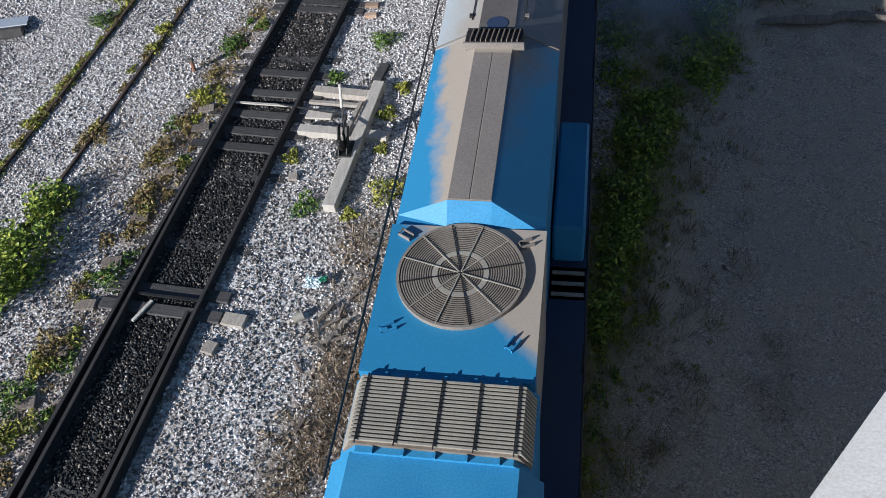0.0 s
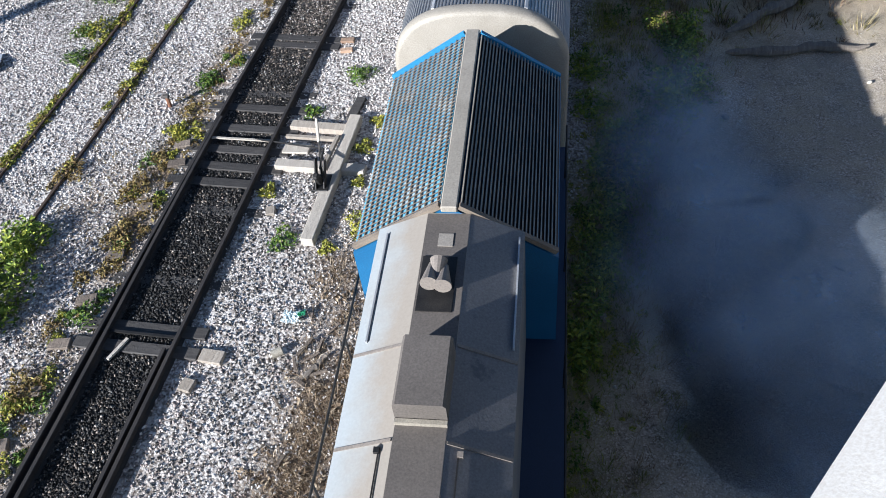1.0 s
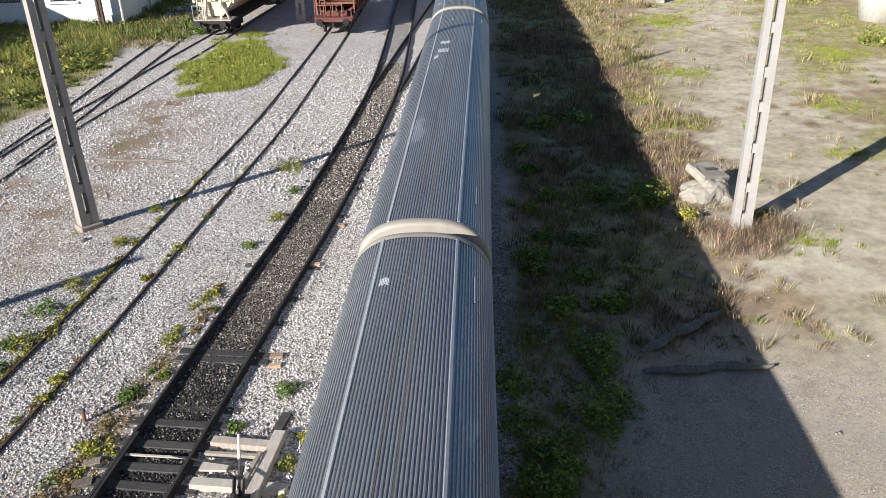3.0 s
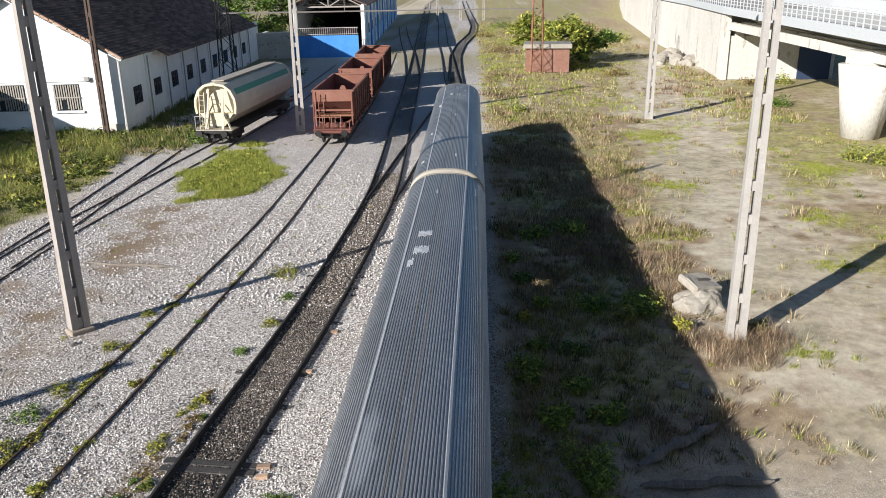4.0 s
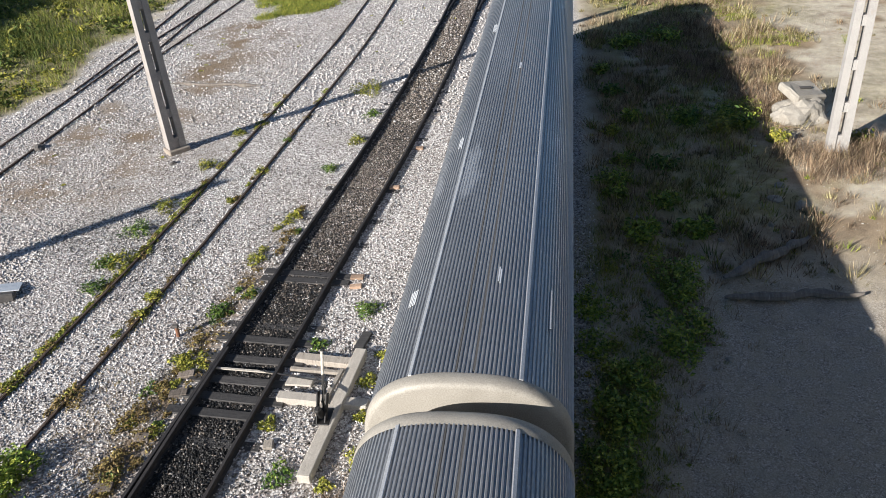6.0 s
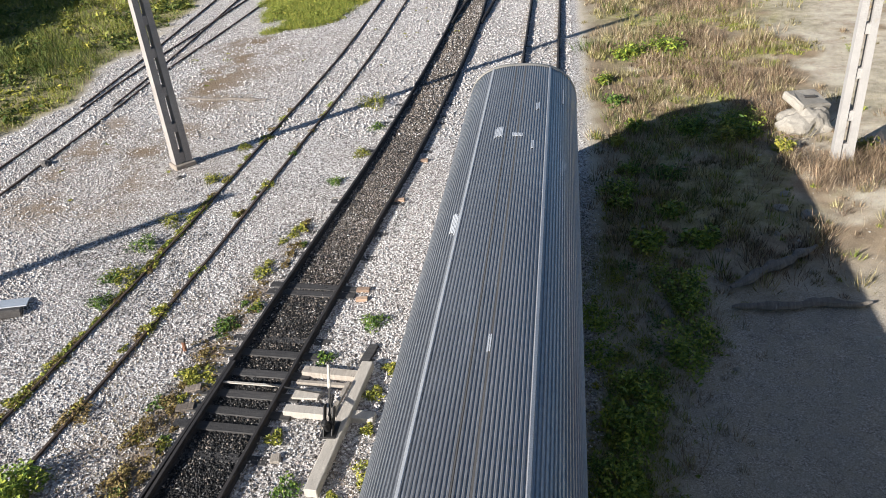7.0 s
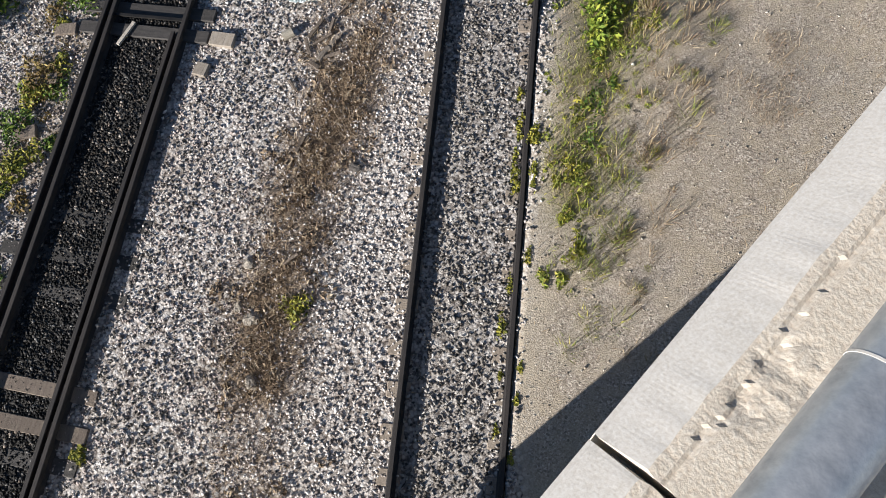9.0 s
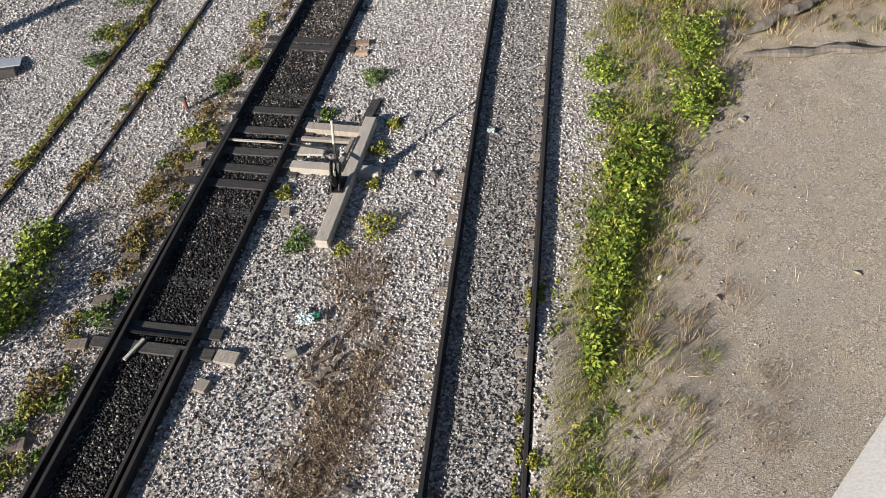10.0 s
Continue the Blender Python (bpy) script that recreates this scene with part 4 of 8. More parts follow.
# ---- the bridge on which the camera stands ----
def bridge():
    """A diagonal road bridge: slab, coping stones with a chamfer, and a pipe railing; local y runs along its edge."""
    m = pose(0.02, 0.04, 0, 0, 0, -36.6)
    br = thing("bridge", "weathered concrete road bridge with spalled coping and pipe railing", "bridge", m, kind="structure")
    z = 10.35
    part("deck_slab", box(0.32, 9.0, -24, 26, 9.5, z - 0.02), CONCRETE, br)
    cuts = [(-9.0, -0.5, 4), (-0.5, 0.062, 80), (0.072, 1.5, 240), (1.5, 3.4, 4), (3.415, 9.0, 4)]
    for y0, y1, ny in cuts:
        bm = bmesh.new()
        prof = [(0.0, z - 0.55), (0.0, z - 0.048), (0.006, z - 0.042), (0.068, z - 0.001)] + [(0.068 + i * 0.006, z) for i in range(1, 47)] + [(0.50, z), (0.50, z - 0.5)]
        rows = []
        for k in range(ny + 1):
            y = y0 + (y1 - y0) * k / ny
            r = []
            for i, (x, zz) in enumerate(prof):
                d = 0.0
                if 4 <= i <= 49:
                    p = Vector((x * 22, y * 22, 0))
                    d = 0.0006 * (noise.noise(p * 0.7) + 0.5 * noise.noise(p * 2.7))
                    hole = math.hypot((x - 0.118) / 0.044, (y - 0.238) / 0.062) + 0.25 * noise.noise(p * 1.3)
                    if hole < 1.2:
                        d += min(1.0, (1.2 - hole) * 2.5) * (-0.0055 * max(0.0, noise.noise(p * 1.3) + 0.25) - 0.0025 * max(0.0, noise.noise(p * 2.6)))
                    if noise.noise(p * 0.8 + Vector((5, 0, 0))) > 0.42:
                        d -= 0.0022 * max(0.0, noise.noise(p * 3.3) + 0.3)
                    crack = 0.092 + 0.012 * noise.noise(Vector((y * 7, 2, 0))) + 0.006 * noise.noise(Vector((y * 31, 4, 0)))
                    if abs(x - crack) < 0.0045 and noise.noise(Vector((y * 5, 9, 0))) > -0.25:
                        d -= 0.0035
                if i == 3:
                    x += 0.0025 * noise.noise(Vector((y * 30, 3, 0))) + 0.003 * noise.noise(Vector((y * 9, 8, 0)))
                end = 0.006 * noise.noise(Vector((x * 40, k * 0.9, 7))) if (k == ny and y1 < 0.07) or (k == 0 and 0.07 < y0 < 0.08) else 0
                r.append(bm.verts.new((x, y + end, zz + d)))
            rows.append(r)
        for a, b in zip(rows, rows[1:]):
            for i in range(len(prof) - 1):
                f = bm.faces.new((a[i], a[i + 1], b[i + 1], b[i]))
                f.material_index = 1 if i < 3 else 0
        bm.faces.new(rows[0])
        bm.faces.new(rows[-1][::-1])
        bmesh.ops.recalc_face_normals(bm, faces=bm.faces)
        part("coping_stone", bm, [COPING, COPING_EDGE], br, "pitted coping of beige concrete with a pale chamfer")
    part("mortar_bed", box(0.03, 0.5, -9, 9, z - 0.5, z - 0.06), CONCRETE, br)
    pz = z + 0.125
    rail = part("railing_pipe", rod((0.172, -9, pz), (0.172, 9, pz), 0.041, 32), GALV, br, "galvanised railing pipe", smooth=True)
    part("pipe_joint", rod((0.172, 0.268, pz), (0.172, 0.271, pz), 0.0416, 32), COPING_EDGE, rail, "pale weld round the pipe")
    part("inner_pipe", rod((0.36, -9, z + 0.09), (0.36, 9, z + 0.09), 0.044, 24), GALV, br, "galvanised railing pipe", smooth=True)
    for y in (-5.2, -2.6, 2.4, 5.2):
        part("railing_post", rod((0.168, y, z - 0.02), (0.168, y, pz), 0.035, 12), GALV, br)
    return br


bridge()
# ---- masts ----
# paler copy of the post concrete; the sunlight on these masts is in its colour
MAST_LIT = surf("mast concrete lightened for lit faces", (0.34, 0.32, 0.30), (0.42, 0.395, 0.37), 1.5, 40, 0.85, 0, 0.3, (0.36, 0.32, 0.28), 0.6, 2.0)
def slotted_mast(x, y, height, turn, label, base=0.50, top=0.30, foot=True, skin=CONCRETE_POST):
    ms = thing("catenary_mast", label, "mast", pose(x, y, float(ground_z(x, y)), 0, 0, turn), group="slotted concrete masts")
    dep0, dep1 = base * 0.62, top * 0.62

    def at(z):
        k = z / height
        return base + (top - base) * k, dep0 + (dep1 - dep0) * k
    for s in (-1, 1):
        bm = bmesh.new()
        rows = []
        for z in (0, height):
            w_, d_ = at(z)
            o, i = s * w_ / 2, s * (w_ / 2 - 0.37 * w_)
            rows.append([bm.verts.new((o, -d_ / 2, z)), bm.verts.new((i, -d_ / 2, z)), bm.verts.new((i, d_ / 2, z)), bm.verts.new((o, d_ / 2, z))])
        for j in range(4):
            bm.faces.new((rows[0][j], rows[0][(j + 1) % 4], rows[1][(j + 1) % 4], rows[1][j]))
        bm.faces.new(rows[0])
        bm.faces.new(rows[1])
        bmesh.ops.recalc_face_normals(bm, faces=bm.faces)
        part("flange", bm, skin, ms)
    z = 0.0
    i = 0
    while z < height - 0.4:
        w_, d_ = at(z)
        h = 0.55 if i == 0 else 0.30
        part("web_block", box(-w_ * 0.135, w_ * 0.135, -d_ * 0.38, d_ * 0.38, z, z + h), skin, ms)
        z += h + (1.0 if i % 3 else 0.75)
        i += 1
    if foot:
        part("footing", box(-0.38, 0.38, -0.30, 0.30, -0.2, 0.16, 0.03), SLEEPER_CONC, ms, "brown dusty concrete footing")
    return ms


slotted_mast(-13.2, 24.05, 13.5, 48, "grey slotted concrete catenary mast on a small footing in the gravel", 0.62, 0.42)
slotted_mast(8.45, 23.75, 13.5, -6, "pale slotted concrete catenary mast in dry weeds", 0.60, 0.40, False, MAST_LIT)
slotted_mast(14.0, 64.1, 13.5, -4, "pale slotted concrete catenary mast on dry ground", 0.62, 0.42, False, MAST_LIT)
slotted_mast(-12.87, 59.2, 13.5, 8, "pale slotted concrete catenary mast between sidings", 0.66, 0.44, False, MAST_LIT)
for x, y in ((-8.3, 198), (-2.9, 201), (2.7, 202)):
    slotted_mast(x, y, 9.5, 0, "far pale concrete catenary mast", 0.6, 0.4, False)
pole = thing("steel_pole", "rusty brown steel pole beside the white warehouse", "pole", pose(-26.95, 57.6, 0))
part("channel", box(-0.20, -0.05, -0.12, 0.12, 0, 13), POLE_BROWN, pole)
part("channel", box(0.05, 0.20, -0.12, 0.12, 0, 13), POLE_BROWN, pole)
for i in range(8):
    part("batten", box(-0.05, 0.05, -0.10, 0.10, 0.6 + i * 1.6, 0.9 + i * 1.6), POLE_BROWN, pole)


def lattice_tower(x, y, h, w0, w1, material, label):
    tw = thing("lattice_tower", label, "tower", pose(x, y, 0))
    c = lambda z, sx, sy: (sx * (w0 + (w1 - w0) * z / h) / 2, sy * (w0 + (w1 - w0) * z / h) / 2, z)
    for sx in (-1, 1):
        for sy in (-1, 1):
            part("leg", beam(c(0, sx, sy), c(h, sx, sy), 0.09, 0.09), material, tw)
    n = int(h / 1.1)
    for i in range(n):
        z0, z1 = h * i / n, h * (i + 1) / n
        s = 1 if i % 2 else -1
        for sy in (-1, 1):
            part("brace", beam(c(z0, -s, sy), c(z1, s, sy), 0.05, 0.05), material, tw)
            part("brace", beam(c(z0, sy, -s), c(z1, sy, s), 0.05, 0.05), material, tw)
    return tw


lattice_tower(-24.1, 79.6, 12.0, 1.5, 0.8, IRON, "black steel lattice tower beside the warehouse")
lattice_tower(7.4, 94.6, 14.0, 1.3, 0.9, RUST, "rusty steel lattice tower beside a brick hut")
gantry = thing("catenary_span", "thin grey steel span strung between two lattice towers", "span")
part("span", beam((-24.1, 79.6, 7.75), (7.4, 94.6, 7.2), 0.13, 0.13), CONCRETE_POST, gantry)
for k in (0.35, 0.62):
    part("dropper", rod((-24.1 + 31.5 * k, 79.6 + 15 * k, 7.75 - 0.55 * k), (-24.1 + 31.5 * k, 79.6 + 15 * k, 8.9), 0.03, 6), CONCRETE_POST, gantry)
slotted_mast(-26.6, 6.1, 8.8, 20, "grey slotted concrete catenary mast far out in the yard", 0.56, 0.4)

# ---- the white warehouse ----
WHITE = surf("whitewashed plaster", (0.72, 0.73, 0.73), (0.82, 0.83, 0.83), 0.5, 18, 0.9, 0, 0.25, (0.56, 0.54, 0.51), 0.62, 1.3)
TILE = surf("dark brown roof tiles", (0.12, 0.078, 0.062), (0.175, 0.115, 0.092), 0.5, 20, 0.9, 0, 0.4, (0.20, 0.15, 0.12), 0.62, 1.1, (1, 1, 1), 0.3)
TERRA = surf("weathered terracotta verge", (0.42, 0.24, 0.15), (0.55, 0.36, 0.25), 2, 20, 0.9, 0, 0.3)
PIPE_GREY = surf("grey downpipe", (0.30, 0.29, 0.28), (0.38, 0.36, 0.34), 2, 30, 0.7)
PALE_BLUE = surf("pale blue render", (0.36, 0.56, 0.76), (0.48, 0.66, 0.82), 0.5, 20, 0.9, 0, 0.1, (0.7, 0.74, 0.76), 0.62, 1.0)
BLUE_WALL = surf("strong blue painted wall", (0.05, 0.22, 0.62), (0.08, 0.30, 0.72), 0.5, 20, 0.8, 0, 0.1)
BARE = surf("bare timber shutters", (0.30, 0.27, 0.24), (0.42, 0.39, 0.35), 2, 30, 0.9, 0, 0.2, None, 0.5, 1, (12, 1, 1))


def warehouse():
    wh = thing("warehouse", "whitewashed warehouse with a dark tiled gable roof", "warehouse", pose(-25.82, 58.45, 0, 0, 0, 3.7))
    W_, L_, E_, R_ = 14.4, 46.0, 5.75, 9.9
    mid = -W_ / 2
    rise = (R_ - E_ + 0.3) / (0.45 - mid)
    part("front_wall", prism([(0, 0), (-W_, 0), (-W_, E_), (mid, R_), (0, E_)], 0, 0.4), WHITE, wh)
    part("side_wall", box(-0.4, -0.003, 0.41, L_, 0, E_ - 0.1), WHITE, wh)
    part("yard_wall", box(-0.4, -0.003, L_ + 0.01, L_ + 7.5, 0, 5.2), WHITE, wh, "roofless white wall beyond the gable")
    part("yard_wall", box(-0.4, -0.003, L_ + 7.51, L_ + 16, 0, 3.4), WHITE, wh, "lower stained white wall")
    part("back_wall", prism([(-0.41, 0), (-W_, 0), (-W_, E_), (mid, R_), (-0.41, E_)], L_ - 0.4, L_), WHITE, wh)
    part("far_wall", box(-W_ + 0.003, -W_ + 0.4, 0.41, L_ - 0.41, 0, E_ - 0.1), WHITE, wh)
    for x0, x1 in ((-4.9, -3.0), (-9.4, -7.0), (-13.8, -11.5)):
        wn = part("window", box(x0, x1, -0.02, -0.001, 1.95, 3.85), GLASS_DARK, wh, "dark opening behind bare vertical bars")
        k = int((x1 - x0) / 0.17)
        for i in range(k):
            x = x0 + (x1 - x0) * (i + 0.2) / k
            part("bar", box(x, x + 0.085, -0.07 - 0.012 * (i % 2), -0.021, 1.97 + 0.04 * (i % 3) + (0.75 if i in (3, 4) else 0), 3.8), BARE, wn)
        part("rail", box(x0, x1, -0.10, -0.085, 2.85, 2.95), BARE, wn)
        part("sill", box(x0 - 0.15, x1 + 0.15, -0.14, -0.001, 1.78, 1.94), WHITE, wn)
    part("lintel", box(-10.1, -2.1, -0.09, -0.001, 4.05, 4.24), WHITE, wh)
    for x, top in ((-1.75, 6.5), (-10.4, 7.7), (-6.15, 4.04)):
        part("pilaster", box(x - 0.24, x + 0.24, -0.12, -0.001, 0, top), WHITE, wh)
    part("corner_pier", box(-0.30, 0.05, -0.05, 0.39, 0, E_ - 0.2), WHITE, wh)
    part("downpipe", rod((0.12, -0.02, 0), (0.12, -0.02, E_ - 0.3), 0.07, 8), PIPE_GREY, wh, "grey corner downpipe")
    part("plinth", box(-1.6, 0.051, -0.07, -0.051, 0, 0.9), CONCRETE, wh, "bare rendered plinth at the corner")
    part("lamp_box", box(-2.45, -2.1, -0.35, -0.13, 4.1, 4.4), PIPE_GREY, wh)
    for i in range(9):
        y = 3.5 + i * 5.0
        if y < L_:
            wn = part("window", box(-0.002, 0.03, y - 0.92, y + 0.92, 1.9, 3.24), GLASS_DARK, wh, "small dark window")
            for dy in (-0.3, 0.3):
                part("window_frame", box(0.03, 0.06, y + dy - 0.035, y + dy + 0.035, 1.9, 3.24), POLE_BROWN, wn)
            part("window_frame", box(0.031, 0.061, y - 0.92, y + 0.92, 2.75, 2.82), POLE_BROWN, wn)
            part("window_sill", box(0.0, 0.12, y - 1.05, y + 1.05, 1.78, 1.89), WHITE, wn)
        part("pilaster", box(-0.002, 0.10, y + 2.35, y + 2.65, 0, E_ - 0.15), WHITE, wh)
        part("downpipe", rod((0.16, y + 2.70, 0.1), (0.16, y + 2.70, E_ - 0.5), 0.06, 6), PIPE_GREY, wh, "dark stained downpipe")
        part("stain_band", box(-0.001, 0.012, y + 0.95, y + 2.34, 0, 0.55), CONCRETE_POST, wh, "dirty splash band at the foot of the wall")
    rows_ = 26
    for sx, x0 in ((1, 0.45), (-1, -W_ - 0.45)):
        bm = bmesh.new()
        for i in range(-3 if sx > 0 else 0, rows_):
            a, b = i / rows_, (i + 1) / rows_
            xa, za = x0 + (mid - x0) * a, (E_ - 0.22) + (R_ - E_ + 0.3) * a
            xb, zb = x0 + (mid - x0) * (b + 0.01), (E_ - 0.22) + (R_ - E_ + 0.3) * b
            put = [(xa, za), (xb, zb), (xb, zb + 0.08), (xa, za + 0.17)]
            y, j = (-0.42 if i >= 0 else 8.0), 0
            while y < L_ + 0.3:
                y1 = min(y + 0.9, L_ + 0.3)
                lift = 0.035 * noise.noise(Vector((y * 0.9, i * 0.7, sx * 5)))
                lo = [bm.verts.new((x, y, z + lift)) for x, z in put]
                hi = [bm.verts.new((x, y1 - 0.03, z + lift)) for x, z in put]
                for q in range(4):
                    bm.faces.new((lo[q], lo[(q + 1) % 4], hi[(q + 1) % 4], hi[q]))
                bm.faces.new(lo)
                bm.faces.new(hi)
                y = y1
        bmesh.ops.recalc_face_normals(bm, faces=bm.faces)
        rf = part("roof_slope", bm, TILE, wh, "slope of dark brown tiles")
        rf["kind"] = "stuff"
        for i in range(26):
            a = (i + 0.5) / 26
            xa, za = x0 + (mid - x0) * a, (E_ - 0.22) + (R_ - E_ + 0.3) * a
            part("verge_tile", box(-0.17, 0.17, -0.52, -0.16, 0.10, 0.25, 0.03), TERRA, rf, m=pose(xa, 0.02 * (i % 3), za, 0, sx * 31, 2 * (i % 4) - 3))
        part("verge_board", beam((x0, -0.36, E_ - 0.20), (mid, -0.36, R_ + 0.08), 0.12, 0.2), WHITE, rf, "white verge board")
    part("ridge_tiles", rod((mid, -0.45, R_ + 0.2), (mid, L_ + 0.3, R_ + 0.2), 0.2, 8), TERRA, wh)
    vent = part("roof_vent", box(mid - 0.8, mid + 0.8, 9, 20, R_ + 0.1, R_ + 1.1), TILE, wh, "long dark roof vent")
    for i in range(12):
        part("vent_slat", box(mid + 0.801, mid + 0.86, 9.3 + i * 0.9, 9.7 + i * 0.9, R_ + 0.4, R_ + 1.0), PIPE_GREY, vent)
    return wh


warehouse()
shed = thing("shed", "long low shed with a dark red tiled roof", "shed", pose(-50, 75, 0, 0, 0, 3.7))
part("wall", box(-9, 9, 0, 30, 0, 5), WHITE, shed)
part("roof", prism([(-9.4, 4.9), (9.4, 4.9), (0, 8.6)], -0.5, 30.5), TERRA, shed)
annex = thing("side_building", "plain whitewashed side building that shades the warehouse gable", "building", pose(-39.1, 28, 0))
part("wall", box(-9, -0.5, 0, 26, 0, 5.8), WHITE, annex)
part("roof", prism([(-9.4, 5.75), (0, 5.75), (0, 6.0), (-4.7, 7.2), (-9.4, 6.0)], -0.4, 26.4), TILE, annex)


def hall():
    """An open-ended train shed behind a blue wall."""
    hl = thing("train_shed", "open train shed with blue and white side wall and timber trusses", "shed", pose(-15.6, 119, 0, 0, 0, 2.6))
    Wd, L_, E_, R_ = 10.2, 105.0, 7.0, 9.3
    part("side_wall", box(-0.3, 0, 0, L_, 2.9, E_), WHITE, hl)
    part("plinth", box(-0.3, 0.02, 0, L_, 0, 2.9), PALE_BLUE, hl, "pale blue painted lower wall")
    part("far_side_wall", box(-Wd, -Wd + 0.3, 0, L_, 0, E_), PIPE_GREY, hl)
    part("back_wall", box(-Wd + 0.31, -0.31, L_ - 0.3, L_, 0, E_), PIPE_GREY, hl)
    for i in range(13):
        y = 4 + i * 7.6
        part("pilaster", box(0.021, 0.25, y - 0.25, y + 0.25, 0, E_), BLUE_WALL if i % 2 else PALE_BLUE, hl)
        wn = part("window", box(0.021, 0.06, y + 2.0, y + 4.8, 2.6, 4.0), GLASS_DARK, hl)
    for sx in (0, 1):
        x0, x1 = (0.6, -Wd / 2) if sx == 0 else (-Wd - 0.6, -Wd / 2)
        bm = prism([(x0, E_ - 0.2), (x1, R_), (x1, R_ + 0.15), (x0, E_ - 0.05)], -0.8, L_ + 0.5)
        part("roof_slope", bm, TILE, hl)
    for k in range(4):
        y = 0.6 + k * 9
        tr = part("truss", beam((-Wd + 0.3, y, E_ - 0.3), (-0.3, y, E_ - 0.3), 0.22, 0.22), CONCRETE_POST, hl, "grey timber roof truss")
        for a, b in (((-Wd + 0.4, E_ - 0.2), (-Wd / 2, R_ - 0.2)), ((-0.4, E_ - 0.2), (-Wd / 2, R_ - 0.2)), ((-Wd / 2, E_ - 0.3), (-Wd * 0.28, E_ + 1.0)), ((-Wd / 2, E_ - 0.3), (-Wd * 0.72, E_ + 1.0)), ((-Wd / 2, E_ - 0.3), (-Wd / 2, R_ - 0.3))):
            part("strut", beam((a[0], y, a[1]), (b[0], y, b[1]), 0.14, 0.14), CONCRETE_POST, tr)
    for x in (-Wd + 0.4, -0.15):
        part("front_pillar", box(x - 0.25, x + 0.25, -0.3, -0.001, 0, E_ - 0.1), WHITE, hl)
    return hl


hall()
bw = thing("boundary_wall", "bright blue yard wall topped by a metal fence", "wall", pose(-25.6, 114.6, 0, 0, 0, 6))
part("wall_body", box(0, 9.6, 0, 0.3, 0, 3.0), BLUE_WALL, bw)
for i in range(33):
    part("picket", box(0.1 + i * 0.29, 0.15 + i * 0.29, 0.12, 0.17, 3.0, 4.1), PIPE_GREY, bw)
part("fence_rail", box(0, 9.6, 0.11, 0.18, 4.0, 4.07), PIPE_GREY, bw)
part("fence_rail", box(0, 9.6, 0.11, 0.18, 3.15, 3.22), PIPE_GREY, bw)
sw = thing("stone_wall", "grey stained masonry wall joining warehouse and shed", "wall", pose(-29.4, 110.5, 0, 0, 0, 35))
part("wall_body", box(0, 5.2, 0, 0.4, 0, 3.6), surf("stained masonry", (0.34, 0.32, 0.28), (0.50, 0.48, 0.44), 0.6, 12, 0.95, 0, 0.4, (0.24, 0.22, 0.18), 0.55, 1.2), sw)
part("wall_cap", box(-0.05, 5.25, -0.05, 0.45, 3.6, 3.75), CONCRETE, sw)

# ---- wagons ----
CREAM = surf("dusty cream paint", (0.52, 0.46, 0.33), (0.62, 0.56, 0.43), 0.9, 30, 0.6, 0, 0.08, (0.50, 0.42, 0.30), 0.64, 1.8)
GREEN = plain("green stripe paint", (0.04, 0.22, 0.15), 0.6)
OXIDE = surf("red oxide paint", (0.12, 0.040, 0.030), (0.17, 0.06, 0.044), 1.0, 30, 0.75, 0, 0.15, (0.24, 0.12, 0.085), 0.60, 2.0)
OXIDE_PALE = surf("faded oxide paint", (0.19, 0.075, 0.052), (0.26, 0.12, 0.085), 1.0, 30, 0.8, 0, 0.15, (0.26, 0.12, 0.08), 0.6, 2.0)


def running_gear(wg, length, material):
    part("underframe", box(-1.25, 1.25, 0.1, length - 0.1, 0.95, 1.18, 0.02), material, wg)
    for y in (1.9, length - 1.9):
        bg = part("bogie", box(-1.05, 1.05, y - 1.2, y + 1.2, 0.5, 0.9, 0.05), IRON, wg)
        for dy in (-0.9, 0.9):
            wheelset(bg, y + dy, 0.43)
    for y, s in ((0.1, -1), (length - 0.1, 1)):
        for x in (-0.88, 0.88):
            bf = part("buffer", rod((x, y, 1.05), (x, y + s * 0.45, 1.05), 0.09, 10), IRON, wg)
            part("buffer_head", rod((x, y + s * 0.45, 1.05), (x, y + s * 0.52, 1.05), 0.22, 14), IRON, bf)
        part("coupling", box(-0.08, 0.08, min(y, y + s * 0.4), max(y, y + s * 0.4), 0.75, 0.95), IRON, wg)


